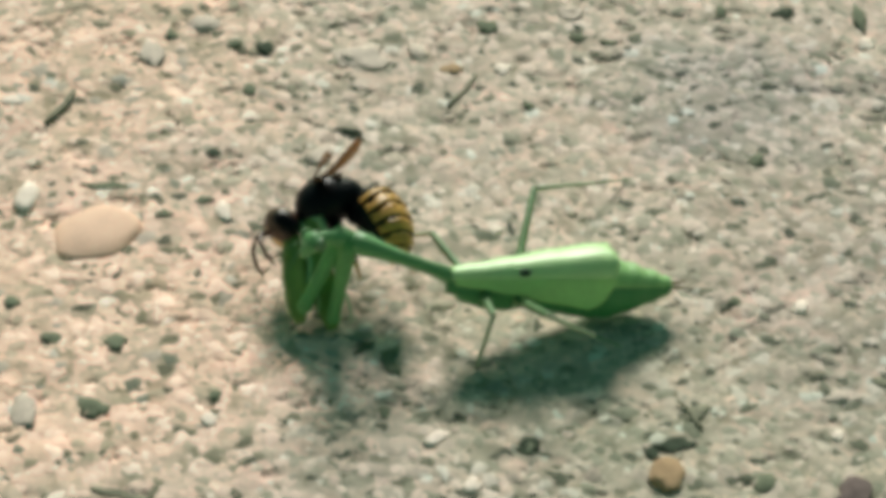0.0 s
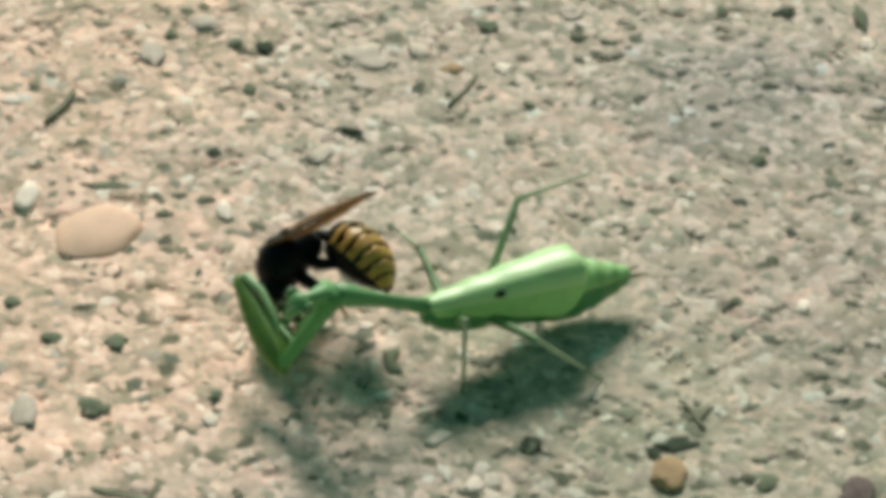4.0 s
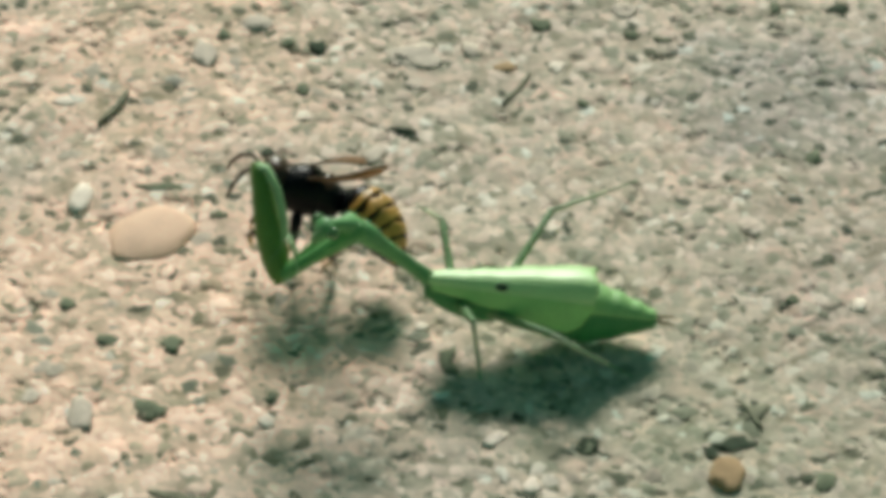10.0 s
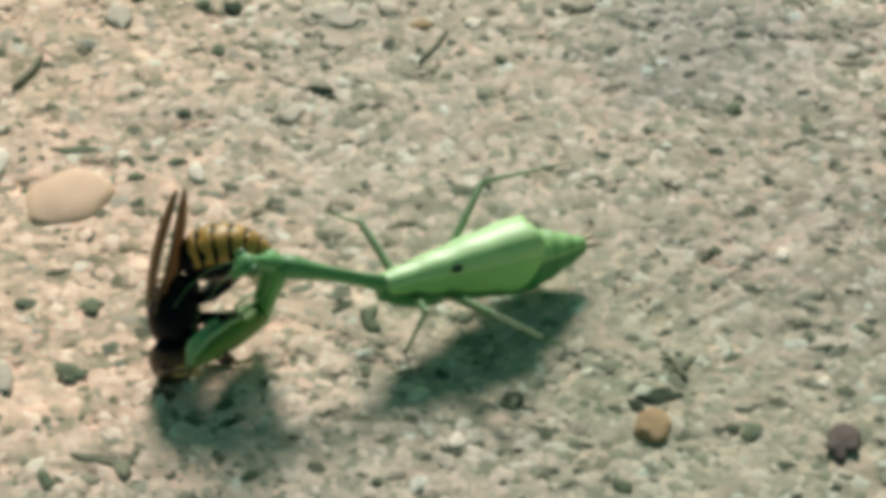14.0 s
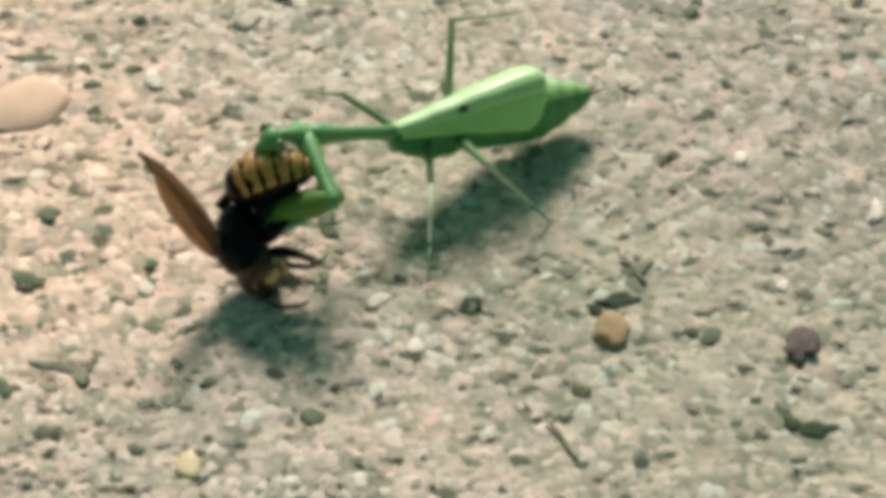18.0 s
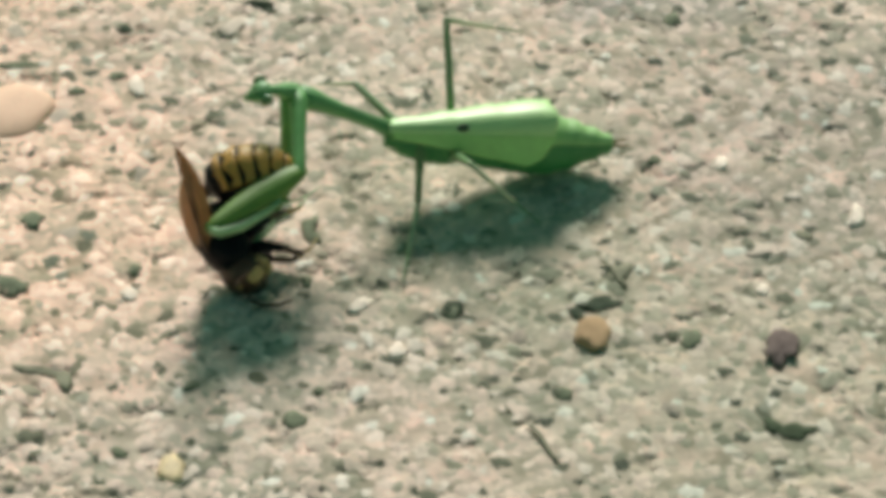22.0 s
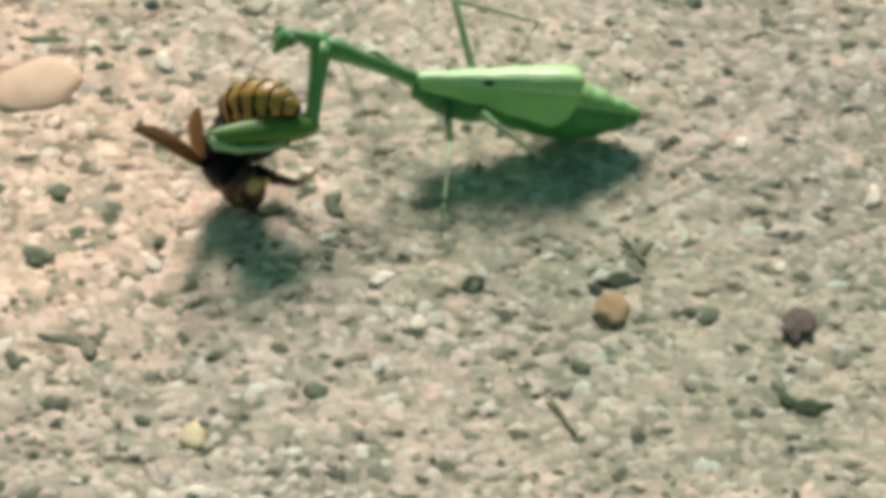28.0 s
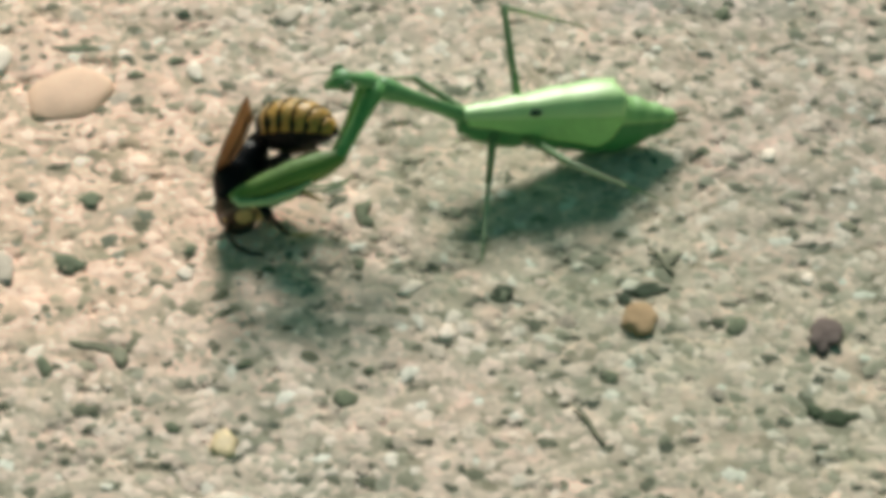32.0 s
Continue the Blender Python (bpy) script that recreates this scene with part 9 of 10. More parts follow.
        (26, pose(-0.02781, -0.03284, 0.00760, -70.6, -42.1, 78.5)),
        (26.5, pose(-0.02757, -0.02709, 0.00760, -83.8, -42.4, 86.4)),
        (27, pose(-0.02733, -0.02133, 0.00760, -96.6, -42.3, 95.7)),
        (27.5, pose(-0.02722, -0.01872, 0.00760, -104.3, -41.6, 102.2)),
        (28, pose(-0.02764, -0.02020, 0.00760, -107.2, -41.0, 107.2)),
        (28.5, pose(-0.02729, -0.02137, 0.00760, -111.8, -39.8, 113.4)),
        (29, pose(-0.02694, -0.02196, 0.00760, -114.7, -38.7, 117.1)),
        (29.5, pose(-0.02697, -0.02181, 0.00760, -106.9, -40.5, 108.3)),
        (30, pose(-0.02703, -0.02154, 0.00760, -97.3, -42.1, 96.2)),
        (30.5, pose(-0.02758, -0.02113, 0.00760, -91.2, -42.3, 87.1)),
        (31, pose(-0.02850, -0.02086, 0.00760, -82.9, -41.3, 75.1)),
        (31.5, pose(-0.02969, -0.02183, 0.00760, -78.0, -40.9, 68.0)),
        (32, pose(-0.03046, -0.02280, 0.00760, -76.5, -41.1, 65.8))])
    walk(MOVING['hornet_abdomen'], [
        (0, pose(0.00534, 0.00087, -0.00121, -67.9, 56.1, -82.5)),
        (0.5, pose(0.00588, 0.00084, -0.00120, -59.4, 56.8, -72.8)),
        (1, pose(0.00675, 0.00073, -0.00130, -52.9, 57.4, -65.6)),
        (1.5, pose(0.00709, 0.00057, -0.00167, -60.3, 60.8, -75.3)),
        (2, pose(0.00710, 0.00038, -0.00217, -71.1, 62.7, -88.2)),
        (2.5, pose(0.00700, 0.00020, -0.00232, -74.7, 63.6, -92.6)),
        (3, pose(0.00696, -0.00009, -0.00254, -77.6, 65.0, -96.4)),
        (3.5, pose(0.00781, 0.00030, -0.00275, -87.3, 59.4, -104.0)),
        (4, pose(0.00773, 0.00039, -0.00257, -78.0, 58.3, -93.1)),
        (4.5, pose(0.00731, 0.00048, -0.00181, -58.3, 55.0, -71.2)),
        (5, pose(0.00687, 0.00061, -0.00107, -48.4, 49.3, -58.4)),
        (5.5, pose(0.00654, 0.00087, -0.00063, -55.3, 50.8, -64.7)),
        (6, pose(0.00644, 0.00075, -0.00021, -64.8, 59.0, -80.2)),
        (6.5, pose(0.00714, 0.00070, 0.00071, -42.2, 59.1, -58.8)),
        (7, pose(0.00793, 0.00092, 0.00085, -36.3, 54.2, -51.0)),
        (7.5, pose(0.00812, 0.00074, 0.00000, -45.8, 59.1, -61.9)),
        (8, pose(0.00775, 0.00025, -0.00107, -49.2, 61.8, -67.2)),
        (8.5, pose(0.00754, 0.00029, -0.00081, -28.4, 50.6, -44.8)),
        (9, pose(0.00750, 0.00054, -0.00026, -20.5, 24.2, -30.3)),
        (9.5, pose(0.00713, 0.00128, 0.00023, -36.2, 9.2, -31.6)),
        (10, pose(0.00644, 0.00137, 0.00071, -32.3, 20.1, -36.9)),
        (10.5, pose(0.00622, 0.00074, -0.00029, -22.7, 37.7, -35.3)),
        (11, pose(0.00615, 0.00040, -0.00156, -26.9, 45.2, -39.5)),
        (11.5, pose(0.00605, 0.00011, -0.00220, -21.6, 41.6, -34.5)),
        (12, pose(0.00603, 0.00013, -0.00238, -19.8, 35.6, -31.5)),
        (12.5, pose(0.00736, 0.00043, -0.00110, -18.0, 25.1, -25.4)),
        (13, pose(0.00732, 0.00045, -0.00078, -16.0, 27.7, -26.9)),
        (13.5, pose(0.00712, 0.00068, -0.00059, -38.6, 56.0, -51.6)),
        (14, pose(0.00781, 0.00095, -0.00020, -50.8, 58.8, -64.0)),
        (14.5, pose(0.00858, 0.00084, -0.00036, -52.6, 58.7, -65.7)),
        (15, pose(0.00883, 0.00052, -0.00064, -45.9, 57.4, -59.2)),
        (15.5, pose(0.00887, 0.00032, -0.00072, -41.1, 56.7, -54.9)),
        (16, pose(0.00869, 0.00021, -0.00119, -32.4, 50.3, -45.0)),
        (16.5, pose(0.00880, 0.00042, -0.00033, -36.1, 54.2, -49.8)),
        (17, pose(0.00773, 0.00020, -0.00117, -39.1, 59.4, -56.9)),
        (17.5, pose(0.00877, 0.00046, -0.00025, -42.3, 59.4, -57.9)),
        (18, pose(0.00803, 0.00030, -0.00095, -83.4, 64.6, -103.7)),
        (18.5, pose(0.00761, 0.00005, -0.00182, -63.9, 62.8, -82.3)),
        (19, pose(0.00799, 0.00010, -0.00144, -89.7, 64.6, -111.2)),
        (19.5, pose(0.00828, 0.00024, -0.00111, -94.1, 63.8, -115.9)),
        (20, pose(0.00830, 0.00034, -0.00073, -91.9, 64.5, -113.1)),
        (20.5, pose(0.00846, 0.00029, -0.00086, -85.3, 64.9, -105.3)),
        (21, pose(0.00868, 0.00027, -0.00100, -78.6, 64.8, -97.1)),
        (21.5, pose(0.00887, 0.00039, -0.00087, -89.1, 64.3, -108.0)),
        (22, pose(0.00887, 0.00034, -0.00073, -97.0, 64.0, -116.8)),
        (22.5, pose(0.00888, 0.00030, -0.00080, -92.2, 65.0, -111.3)),
        (23, pose(0.00868, 0.00028, -0.00108, -79.4, 65.5, -97.4)),
        (23.5, pose(0.00800, 0.00017, -0.00148, -85.6, 64.0, -105.5)),
        (24, pose(0.00744, 0.00008, -0.00164, -101.6, 59.6, -125.6)),
        (24.5, pose(0.00844, 0.00012, -0.00141, -117.8, 47.8, -146.6)),
        (25, pose(0.00888, 0.00010, -0.00120, -120.9, 42.8, -152.6)),
        (25.5, pose(0.00811, 0.00045, -0.00042, -70.8, 64.9, -90.3)),
        (26, pose(0.00789, 0.00045, -0.00053, -65.9, 63.6, -85.1)),
        (26.5, pose(0.00761, 0.00050, -0.00084, -74.7, 62.5, -94.1)),
        (27, pose(0.00736, 0.00060, -0.00115, -86.4, 60.4, -105.7)),
        (27.5, pose(0.00725, 0.00065, -0.00127, -93.2, 58.7, -112.6)),
        (28, pose(0.00733, 0.00064, -0.00155, -97.5, 56.7, -117.3)),
        (28.5, pose(0.00732, 0.00064, -0.00125, -103.5, 55.4, -124.8)),
        (29, pose(0.00732, 0.00065, -0.00098, -107.7, 53.8, -130.3)),
        (29.5, pose(0.00694, 0.00065, -0.00139, -101.8, 55.3, -123.7)),
        (30, pose(0.00676, 0.00062, -0.00165, -91.9, 58.2, -112.4)),
        (30.5, pose(0.00663, 0.00062, -0.00132, -79.9, 61.0, -99.8)),
        (31, pose(0.00671, 0.00062, -0.00105, -63.1, 61.5, -81.6)),
        (31.5, pose(0.00739, 0.00064, -0.00090, -55.4, 60.0, -71.0)),
        (32, pose(0.00794, 0.00065, -0.00085, -53.8, 59.0, -67.4))])
    walk(MOVING['hornet_head'], [
        (0, pose(-0.00689, 0.00143, -0.00011, -9.5, -27.3, 15.1)),
        (0.5, pose(-0.00677, 0.00140, -0.00010, -9.5, -27.3, 15.2)),
        (1, pose(-0.00624, 0.00130, -0.00017, -9.6, -28.0, 15.6)),
        (1.5, pose(-0.00488, 0.00114, -0.00042, -9.9, -31.3, 16.0)),
        (2, pose(-0.00438, 0.00097, -0.00082, -10.2, -34.3, 17.5)),
        (2.5, pose(-0.00494, 0.00085, -0.00103, -9.9, -32.5, 18.7)),
        (3, pose(-0.00517, 0.00062, -0.00127, -9.5, -31.9, 20.3)),
        (3.5, pose(-0.00479, 0.00091, -0.00130, -10.6, -37.1, 18.8)),
        (4, pose(-0.00424, 0.00097, -0.00108, -10.8, -38.5, 18.1)),
        (4.5, pose(-0.00367, 0.00103, -0.00039, -10.5, -36.1, 16.6)),
        (5, pose(-0.00383, 0.00110, 0.00020, -9.8, -32.2, 14.9)),
        (5.5, pose(-0.00409, 0.00123, 0.00052, -9.3, -30.3, 12.2)),
        (6, pose(-0.00397, 0.00099, 0.00060, -9.1, -26.7, 12.8)),
        (6.5, pose(-0.00414, 0.00093, 0.00086, -8.7, -15.3, 13.9)),
        (7, pose(-0.00414, 0.00100, 0.00081, -8.5, -7.0, 9.8)),
        (7.5, pose(-0.00373, 0.00082, 0.00031, -8.7, -16.4, 11.4)),
        (8, pose(-0.00352, 0.00062, -0.00013, -9.3, -27.0, 16.5)),
        (8.5, pose(-0.00353, 0.00059, -0.00003, -9.1, -25.0, 15.8)),
        (9, pose(-0.00361, 0.00069, 0.00014, -8.4, -17.0, 12.2)),
        (9.5, pose(-0.00370, 0.00087, 0.00017, -6.7, -6.7, 0.5)),
        (10, pose(-0.00405, 0.00114, 0.00057, -7.8, -6.1, 4.5)),
        (10.5, pose(-0.00498, 0.00127, 0.00047, -8.8, -18.5, 13.6)),
        (11, pose(-0.00626, 0.00102, -0.00053, -9.1, -25.3, 16.8)),
        (11.5, pose(-0.00648, 0.00079, -0.00107, -9.3, -28.2, 18.7)),
        (12, pose(-0.00643, 0.00080, -0.00121, -9.4, -29.3, 18.7)),
        (12.5, pose(-0.00647, 0.00128, -0.00034, -11.4, -18.5, 21.9)),
        (13, pose(-0.00466, 0.00169, -0.00033, -16.1, -10.8, 31.7)),
        (13.5, pose(-0.00675, 0.00187, -0.00036, -19.6, -6.1, 41.1)),
        (14, pose(-0.00625, 0.00209, -0.00024, -21.3, -0.8, 44.2)),
        (14.5, pose(-0.00558, 0.00219, -0.00034, -21.7, -1.2, 44.8)),
        (15, pose(-0.00485, 0.00207, -0.00048, -21.7, -3.0, 45.7)),
        (15.5, pose(-0.00443, 0.00186, -0.00050, -21.6, -4.3, 46.5)),
        (16, pose(-0.00420, 0.00166, -0.00083, -21.9, -7.1, 47.6)),
        (16.5, pose(-0.00425, 0.00172, -0.00024, -21.7, -0.6, 46.3)),
        (17, pose(-0.00381, 0.00126, -0.00069, -22.3, -8.9, 48.1)),
        (17.5, pose(-0.00396, 0.00145, -0.00029, -22.0, -1.3, 46.8)),
        (18, pose(-0.00407, 0.00157, -0.00067, -22.4, -5.6, 48.3)),
        (18.5, pose(-0.00416, 0.00150, -0.00122, -22.8, -10.1, 50.5)),
        (19, pose(-0.00391, 0.00135, -0.00091, -22.8, -8.5, 50.1)),
        (19.5, pose(-0.00389, 0.00137, -0.00074, -22.9, -5.8, 49.2)),
        (20, pose(-0.00398, 0.00149, -0.00056, -22.7, -3.6, 49.0)),
        (20.5, pose(-0.00403, 0.00154, -0.00061, -22.8, -5.0, 49.8)),
        (21, pose(-0.00417, 0.00165, -0.00074, -23.0, -4.7, 50.3)),
        (21.5, pose(-0.00440, 0.00183, -0.00072, -23.2, -2.5, 50.5)),
        (22, pose(-0.00468, 0.00199, -0.00062, -22.9, -1.5, 50.4)),
        (22.5, pose(-0.00464, 0.00197, -0.00067, -22.9, -2.6, 50.6)),
        (23, pose(-0.00449, 0.00187, -0.00086, -23.2, -3.9, 51.2)),
        (23.5, pose(-0.00432, 0.00169, -0.00108, -23.4, -6.8, 51.8)),
        (24, pose(-0.00418, 0.00154, -0.00118, -23.4, -6.4, 51.9)),
        (24.5, pose(-0.00424, 0.00162, -0.00111, -23.2, -3.9, 50.9)),
        (25, pose(-0.00424, 0.00164, -0.00104, -23.4, -1.4, 51.6)),
        (25.5, pose(-0.00400, 0.00151, -0.00042, -23.1, -1.0, 50.1)),
        (26, pose(-0.00395, 0.00145, -0.00034, -23.1, -6.7, 50.4)),
        (26.5, pose(-0.00393, 0.00142, -0.00034, -23.7, -14.5, 51.0)),
        (27, pose(-0.00395, 0.00145, -0.00037, -24.7, -20.8, 51.4)),
        (27.5, pose(-0.00398, 0.00149, -0.00038, -25.1, -23.5, 51.4)),
        (28, pose(-0.00401, 0.00152, -0.00054, -25.5, -24.1, 52.1)),
        (28.5, pose(-0.00408, 0.00159, -0.00039, -24.8, -22.2, 51.8)),
        (29, pose(-0.00414, 0.00163, -0.00025, -24.3, -20.7, 51.5)),
        (29.5, pose(-0.00406, 0.00157, -0.00049, -25.1, -22.1, 51.7)),
        (30, pose(-0.00395, 0.00146, -0.00061, -25.7, -23.9, 52.1)),
        (30.5, pose(-0.00389, 0.00138, -0.00043, -25.3, -23.3, 51.4)),
        (31, pose(-0.00387, 0.00134, -0.00029, -24.9, -22.6, 50.9)),
        (31.5, pose(-0.00404, 0.00152, -0.00020, -24.4, -21.3, 51.4)),
        (32, pose(-0.00427, 0.00172, -0.00015, -24.1, -20.6, 51.9))])
    walk(MOVING['hornet_wing_near'], [
        (0, pose(-0.00080, -0.00220, 0.00420, 176.2, -12.9, -68.2)),
        (0.5, pose(-0.00080, -0.00220, 0.00420, 172.9, -14.9, -57.8)),
        (1, pose(-0.00080, -0.00220, 0.00420, 165.3, -15.1, -41.4)),
        (1.5, pose(-0.00080, -0.00220, 0.00420, 156.0, -5.0, -27.8)),
        (2, pose(-0.00080, -0.00220, 0.00420, 149.8, 5.7, -17.3)),
        (2.5, pose(-0.00080, -0.00220, 0.00420, 144.2, 12.0, -13.0)),
        (3, pose(-0.00080, -0.00220, 0.00420, 138.9, 17.1, -14.9)),
        (3.5, pose(-0.00080, -0.00220, 0.00420, 143.1, 13.6, -36.1)),
        (4, pose(-0.00080, -0.00220, 0.00420, 147.4, 14.8, -33.1)),
        (4.5, pose(-0.00080, -0.00220, 0.00420, 155.0, 11.5, -26.5)),
        (5, pose(-0.00080, -0.00220, 0.00420, 164.3, 5.7, -20.9)),
        (5.5, pose(-0.00080, -0.00220, 0.00420, 171.0, 2.6, -19.6)),
        (6, pose(-0.00080, -0.00220, 0.00420, 169.3, -0.1, -20.5)),
        (6.5, pose(-0.00080, -0.00220, 0.00420, 155.4, -10.0, -5.9)),
        (7, pose(-0.00080, -0.00220, 0.00420, 137.6, -10.8, 8.1)),
        (7.5, pose(-0.00080, -0.00220, 0.00420, 139.3, -7.2, -0.5)),
        (8, pose(-0.00080, -0.00220, 0.00420, 142.2, -5.0, -11.8)),
        (8.5, pose(-0.00080, -0.00220, 0.00420, 146.0, -10.7, -28.3)),
        (9, pose(-0.00080, -0.00220, 0.00420, 144.6, -26.5, -34.0)),
        (9.5, pose(-0.00080, -0.00220, 0.00420, 129.4, -49.1, -19.0)),
        (10, pose(-0.00080, -0.00220, 0.00420, 155.1, -43.7, -47.4)),
        (10.5, pose(-0.00080, -0.00220, 0.00420, 157.5, -22.2, -57.2)),
        (11, pose(-0.00080, -0.00220, 0.00420, 150.6, -16.1, -57.7)),
        (11.5, pose(-0.00080, -0.00220, 0.00420, 149.4, -15.2, -64.6)),
        (12, pose(-0.00080, -0.00220, 0.00420, 147.9, -15.0, -72.8)),
        (12.5, pose(-0.00080, -0.00220, 0.00420, 142.6, -18.8, -21.4)),
        (13, pose(-0.00080, -0.00220, 0.00420, 132.6, -14.8, 11.1)),
        (13.5, pose(-0.00080, -0.00220, 0.00420, 135.9, 6.4, 1.5)),
        (14, pose(-0.00080, -0.00220, 0.00420, 127.3, 7.9, 2.2)),
        (14.5, pose(-0.00080, -0.00220, 0.00420, 119.6, 3.4, 3.8)),
        (15, pose(-0.00080, -0.00220, 0.00420, 112.4, -2.8, 4.9)),
        (15.5, pose(-0.00080, -0.00220, 0.00420, 106.2, -6.4, 4.1)),
        (16, pose(-0.00080, -0.00220, 0.00420, 109.5, -11.4, -20.6)),
        (16.5, pose(-0.00080, -0.00220, 0.00420, 102.0, 3.5, -37.7)),
        (17, pose(-0.00080, -0.00220, 0.00420, 111.8, -17.2, -18.0)),
        (17.5, pose(-0.00080, -0.00220, 0.00420, 105.8, -12.7, 3.6)),
        (18, pose(-0.00080, -0.00220, 0.00420, 107.3, -20.3, -2.3)),
        (18.5, pose(-0.00080, -0.00220, 0.00420, 106.9, -7.3, 2.5)),
        (19, pose(-0.00080, -0.00220, 0.00420, 101.6, -28.3, 10.2)),
        (19.5, pose(-0.00080, -0.00220, 0.00420, 103.1, -17.2, 7.4)),
        (20, pose(-0.00080, -0.00220, 0.00420, 106.3, -6.6, 3.1)),
        (20.5, pose(-0.00080, -0.00220, 0.00420, 110.1, -7.1, -22.8)),
        (21, pose(-0.00080, -0.00220, 0.00420, 108.7, -7.4, -44.9)),
        (21.5, pose(-0.00080, -0.00220, 0.00420, 106.9, -7.2, -43.7)),
        (22, pose(-0.00080, -0.00220, 0.00420, 106.6, -5.9, -43.2)),
        (22.5, pose(-0.00080, -0.00220, 0.00420, 108.0, -3.4, -28.9)),
        (23, pose(-0.00080, -0.00220, 0.00420, 107.9, -2.9, -14.3)),
        (23.5, pose(-0.00080, -0.00220, 0.00420, 112.6, -11.9, -36.3)),
        (24, pose(-0.00080, -0.00220, 0.00420, 118.8, -19.3, -57.0)),
        (24.5, pose(-0.00080, -0.00220, 0.00420, 107.1, -8.6, -24.7)),
        (25, pose(-0.00080, -0.00220, 0.00420, 103.7, 2.5, -0.1)),
        (25.5, pose(-0.00080, -0.00220, 0.00420, 104.8, -17.6, 6.4)),
        (26, pose(-0.00080, -0.00220, 0.00420, 114.1, -22.0, -5.0)),
        (26.5, pose(-0.00080, -0.00220, 0.00420, 131.4, -25.9, -29.4)),
        (27, pose(-0.00080, -0.00220, 0.00420, 151.9, -24.9, -55.3)),
        (27.5, pose(-0.00080, -0.00220, 0.00420, 164.1, -22.6, -67.4)),
        (28, pose(-0.00080, -0.00220, 0.00420, 167.6, -22.2, -71.6)),
        (28.5, pose(-0.00080, -0.00220, 0.00420, 150.7, -16.4, -60.5)),
        (29, pose(-0.00080, -0.00220, 0.00420, 137.7, -7.4, -53.0)),
        (29.5, pose(-0.00080, -0.00220, 0.00420, 132.8, -4.2, -54.1)),
        (30, pose(-0.00080, -0.00220, 0.00420, 129.6, -1.4, -56.2)),
        (30.5, pose(-0.00080, -0.00220, 0.00420, 125.6, 3.4, -58.9)),
        (31, pose(-0.00080, -0.00220, 0.00420, 123.8, 5.9, -60.9)),
        (31.5, pose(-0.00080, -0.00220, 0.00420, 122.6, 7.7, -59.2)),
        (32, pose(-0.00080, -0.00220, 0.00420, 121.3, 9.1, -57.1))])
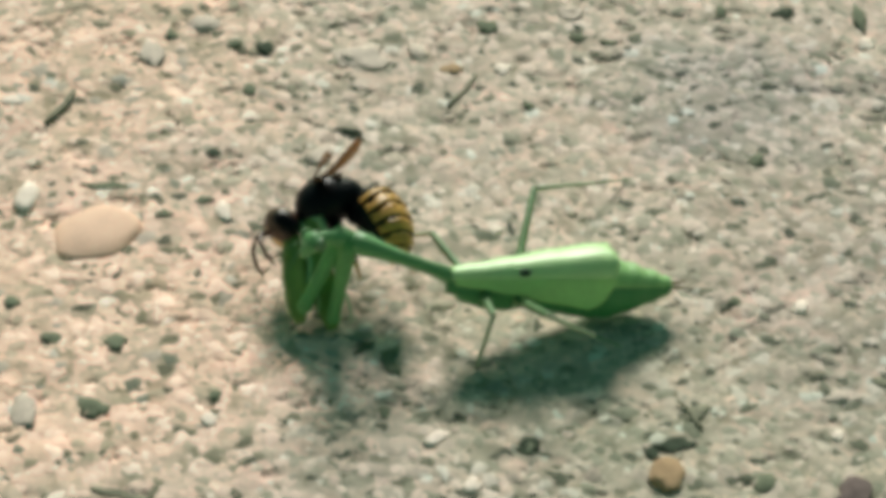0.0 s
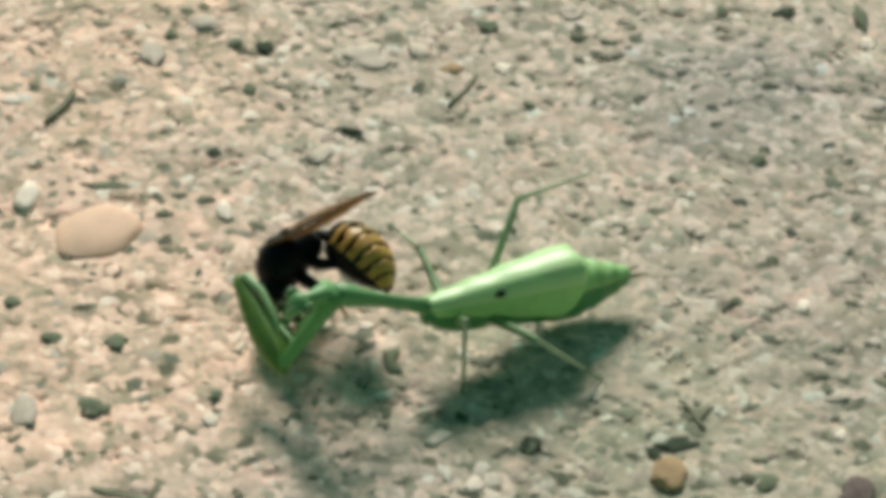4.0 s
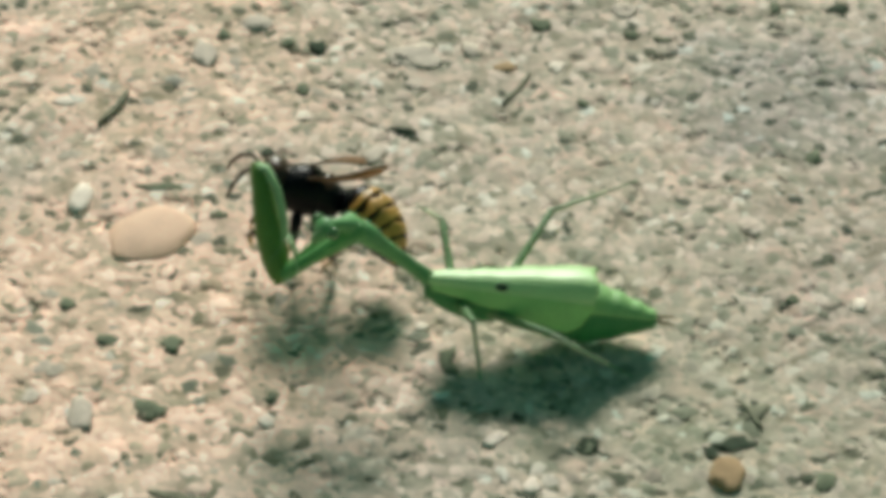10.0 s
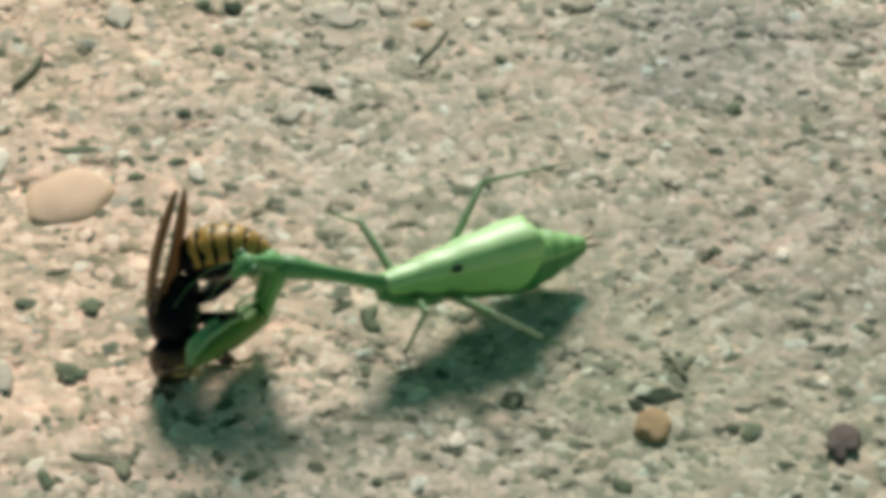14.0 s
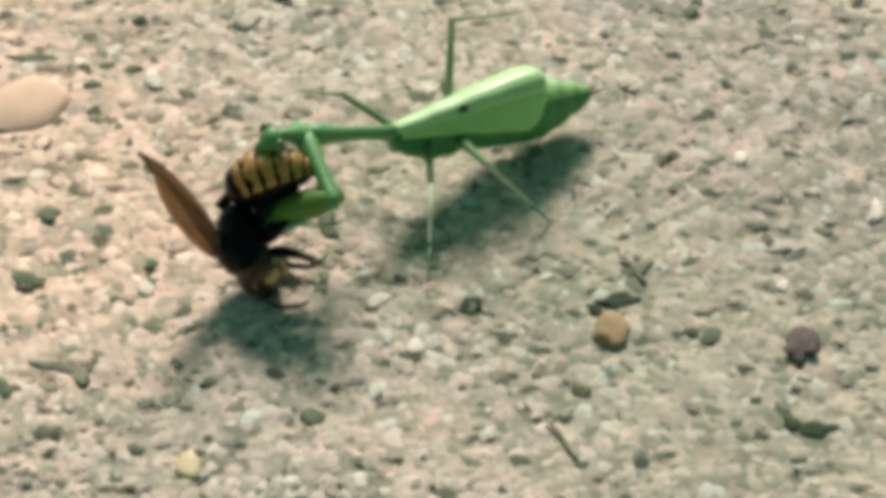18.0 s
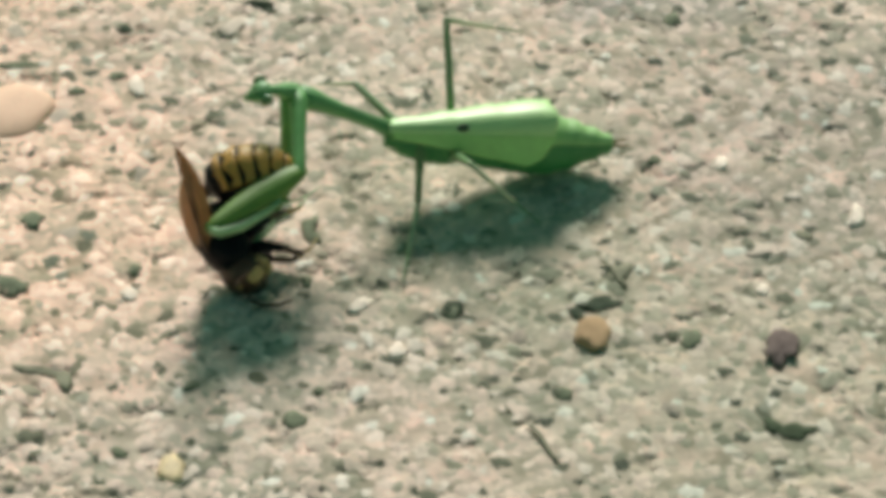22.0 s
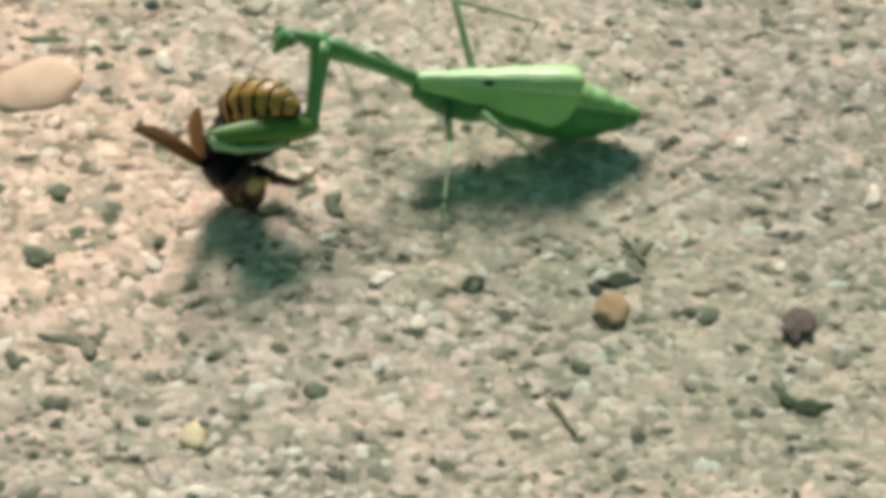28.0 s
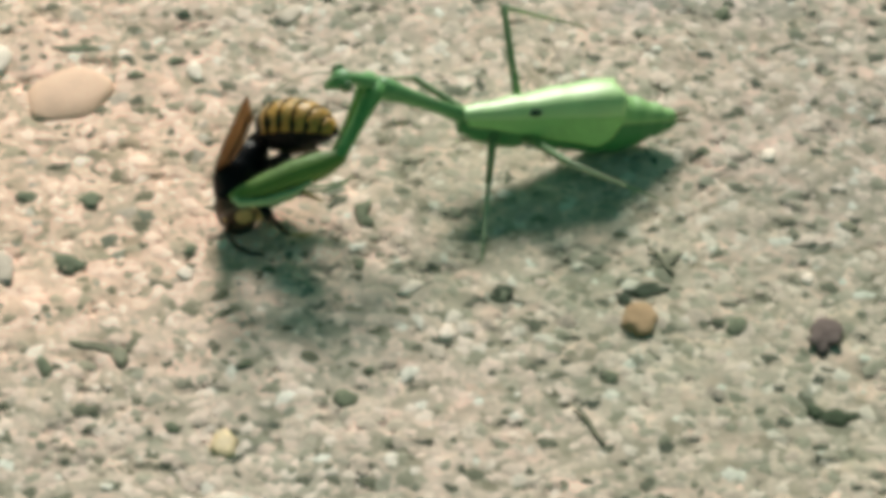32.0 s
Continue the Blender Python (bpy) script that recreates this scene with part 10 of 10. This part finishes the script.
    walk(MOVING['hornet_wing_far'], [
        (0, pose(-0.00080, 0.00220, 0.00420, 47.3, -10.1, -83.5)),
        (0.5, pose(-0.00080, 0.00220, 0.00420, 49.4, -13.4, -78.9)),
        (1, pose(-0.00080, 0.00220, 0.00420, 43.5, -17.4, -69.0)),
        (1.5, pose(-0.00080, 0.00220, 0.00420, 21.1, -7.5, -58.5)),
        (2, pose(-0.00080, 0.00220, 0.00420, 4.0, 3.5, -53.1)),
        (2.5, pose(-0.00080, 0.00220, 0.00420, -1.5, 2.1, -51.2)),
        (3, pose(-0.00080, 0.00220, 0.00420, -6.5, 2.3, -48.0)),
        (3.5, pose(-0.00080, 0.00220, 0.00420, 6.2, 22.5, -22.1)),
        (4, pose(-0.00080, 0.00220, 0.00420, 10.9, 18.8, -20.7)),
        (4.5, pose(-0.00080, 0.00220, 0.00420, 14.8, 12.1, -28.3)),
        (5, pose(-0.00080, 0.00220, 0.00420, 22.0, 7.9, -39.2)),
        (5.5, pose(-0.00080, 0.00220, 0.00420, 29.3, 7.1, -47.3)),
        (6, pose(-0.00080, 0.00220, 0.00420, 29.8, 3.0, -47.2)),
        (6.5, pose(-0.00080, 0.00220, 0.00420, 21.0, -9.0, -39.6)),
        (7, pose(-0.00080, 0.00220, 0.00420, 7.2, -17.2, -32.6)),
        (7.5, pose(-0.00080, 0.00220, 0.00420, 5.3, -13.3, -45.1)),
        (8, pose(-0.00080, 0.00220, 0.00420, 3.4, -9.1, -55.5)),
        (8.5, pose(-0.00080, 0.00220, 0.00420, 6.5, -10.4, -61.1)),
        (9, pose(-0.00080, 0.00220, 0.00420, 7.3, -23.2, -60.2)),
        (9.5, pose(-0.00080, 0.00220, 0.00420, 0.6, -46.9, -49.2)),
        (10, pose(-0.00080, 0.00220, 0.00420, 19.6, -39.6, -63.9)),
        (10.5, pose(-0.00080, 0.00220, 0.00420, 21.8, -21.2, -72.3)),
        (11, pose(-0.00080, 0.00220, 0.00420, 13.8, -17.2, -75.8)),
        (11.5, pose(-0.00080, 0.00220, 0.00420, 19.5, -18.6, -83.9)),
        (12, pose(-0.00080, 0.00220, 0.00420, 37.6, -20.0, -91.1)),
        (12.5, pose(-0.00080, 0.00220, 0.00420, 5.6, -16.9, -50.2)),
        (13, pose(-0.00080, 0.00220, 0.00420, -1.7, -17.1, -7.1)),
        (13.5, pose(-0.00080, 0.00220, 0.00420, 7.5, -2.0, -23.3)),
        (14, pose(-0.00080, 0.00220, 0.00420, 11.3, 2.0, -17.3)),
        (14.5, pose(-0.00080, 0.00220, 0.00420, 18.3, 2.6, -12.3)),
        (15, pose(-0.00080, 0.00220, 0.00420, 26.5, 1.8, -9.4)),
        (15.5, pose(-0.00080, 0.00220, 0.00420, 34.7, 2.4, -10.1)),
        (16, pose(-0.00080, 0.00220, 0.00420, 32.9, -1.6, -35.3)),
        (16.5, pose(-0.00080, 0.00220, 0.00420, 28.0, -2.2, -54.1)),
        (17, pose(-0.00080, 0.00220, 0.00420, 45.7, -19.9, -40.4)),
        (17.5, pose(-0.00080, 0.00220, 0.00420, 34.5, -3.7, -36.6)),
        (18, pose(-0.00080, 0.00220, 0.00420, 46.8, -22.1, -40.5)),
        (18.5, pose(-0.00080, 0.00220, 0.00420, 43.9, -17.9, -39.7)),
        (19, pose(-0.00080, 0.00220, 0.00420, 36.0, -28.0, -4.6)),
        (19.5, pose(-0.00080, 0.00220, 0.00420, 36.3, -16.0, -13.2)),
        (20, pose(-0.00080, 0.00220, 0.00420, 36.4, -7.2, -26.5)),
        (20.5, pose(-0.00080, 0.00220, 0.00420, 35.8, -5.2, -43.5)),
        (21, pose(-0.00080, 0.00220, 0.00420, 31.6, -5.8, -58.4)),
        (21.5, pose(-0.00080, 0.00220, 0.00420, 29.8, -6.0, -57.7)),
        (22, pose(-0.00080, 0.00220, 0.00420, 29.5, -5.0, -57.8)),
        (22.5, pose(-0.00080, 0.00220, 0.00420, 32.3, -3.0, -48.1)),
        (23, pose(-0.00080, 0.00220, 0.00420, 33.6, -2.6, -38.1)),
        (23.5, pose(-0.00080, 0.00220, 0.00420, 34.4, -6.8, -56.5)),
        (24, pose(-0.00080, 0.00220, 0.00420, 30.3, -9.5, -68.7)),
        (24.5, pose(-0.00080, 0.00220, 0.00420, 28.8, 1.3, -40.2)),
        (25, pose(-0.00080, 0.00220, 0.00420, 29.9, 11.7, -14.8)),
        (25.5, pose(-0.00080, 0.00220, 0.00420, 37.5, -8.1, -34.5)),
        (26, pose(-0.00080, 0.00220, 0.00420, 42.7, -5.0, -39.1)),
        (26.5, pose(-0.00080, 0.00220, 0.00420, 47.5, 0.1, -45.3)),
        (27, pose(-0.00080, 0.00220, 0.00420, 50.0, 5.1, -50.0)),
        (27.5, pose(-0.00080, 0.00220, 0.00420, 50.4, 8.3, -51.8)),
        (28, pose(-0.00080, 0.00220, 0.00420, 43.5, 8.3, -69.4)),
        (28.5, pose(-0.00080, 0.00220, 0.00420, 43.6, 8.9, -67.6)),
        (29, pose(-0.00080, 0.00220, 0.00420, 44.1, 9.0, -66.3)),
        (29.5, pose(-0.00080, 0.00220, 0.00420, 42.8, 9.7, -61.9)),
        (30, pose(-0.00080, 0.00220, 0.00420, 43.4, 10.5, -57.1)),
        (30.5, pose(-0.00080, 0.00220, 0.00420, 40.7, 12.4, -62.2)),
        (31, pose(-0.00080, 0.00220, 0.00420, 38.0, 13.3, -67.4)),
        (31.5, pose(-0.00080, 0.00220, 0.00420, 39.4, 13.3, -66.0)),
        (32, pose(-0.00080, 0.00220, 0.00420, 40.4, 13.5, -63.8))])


motions()
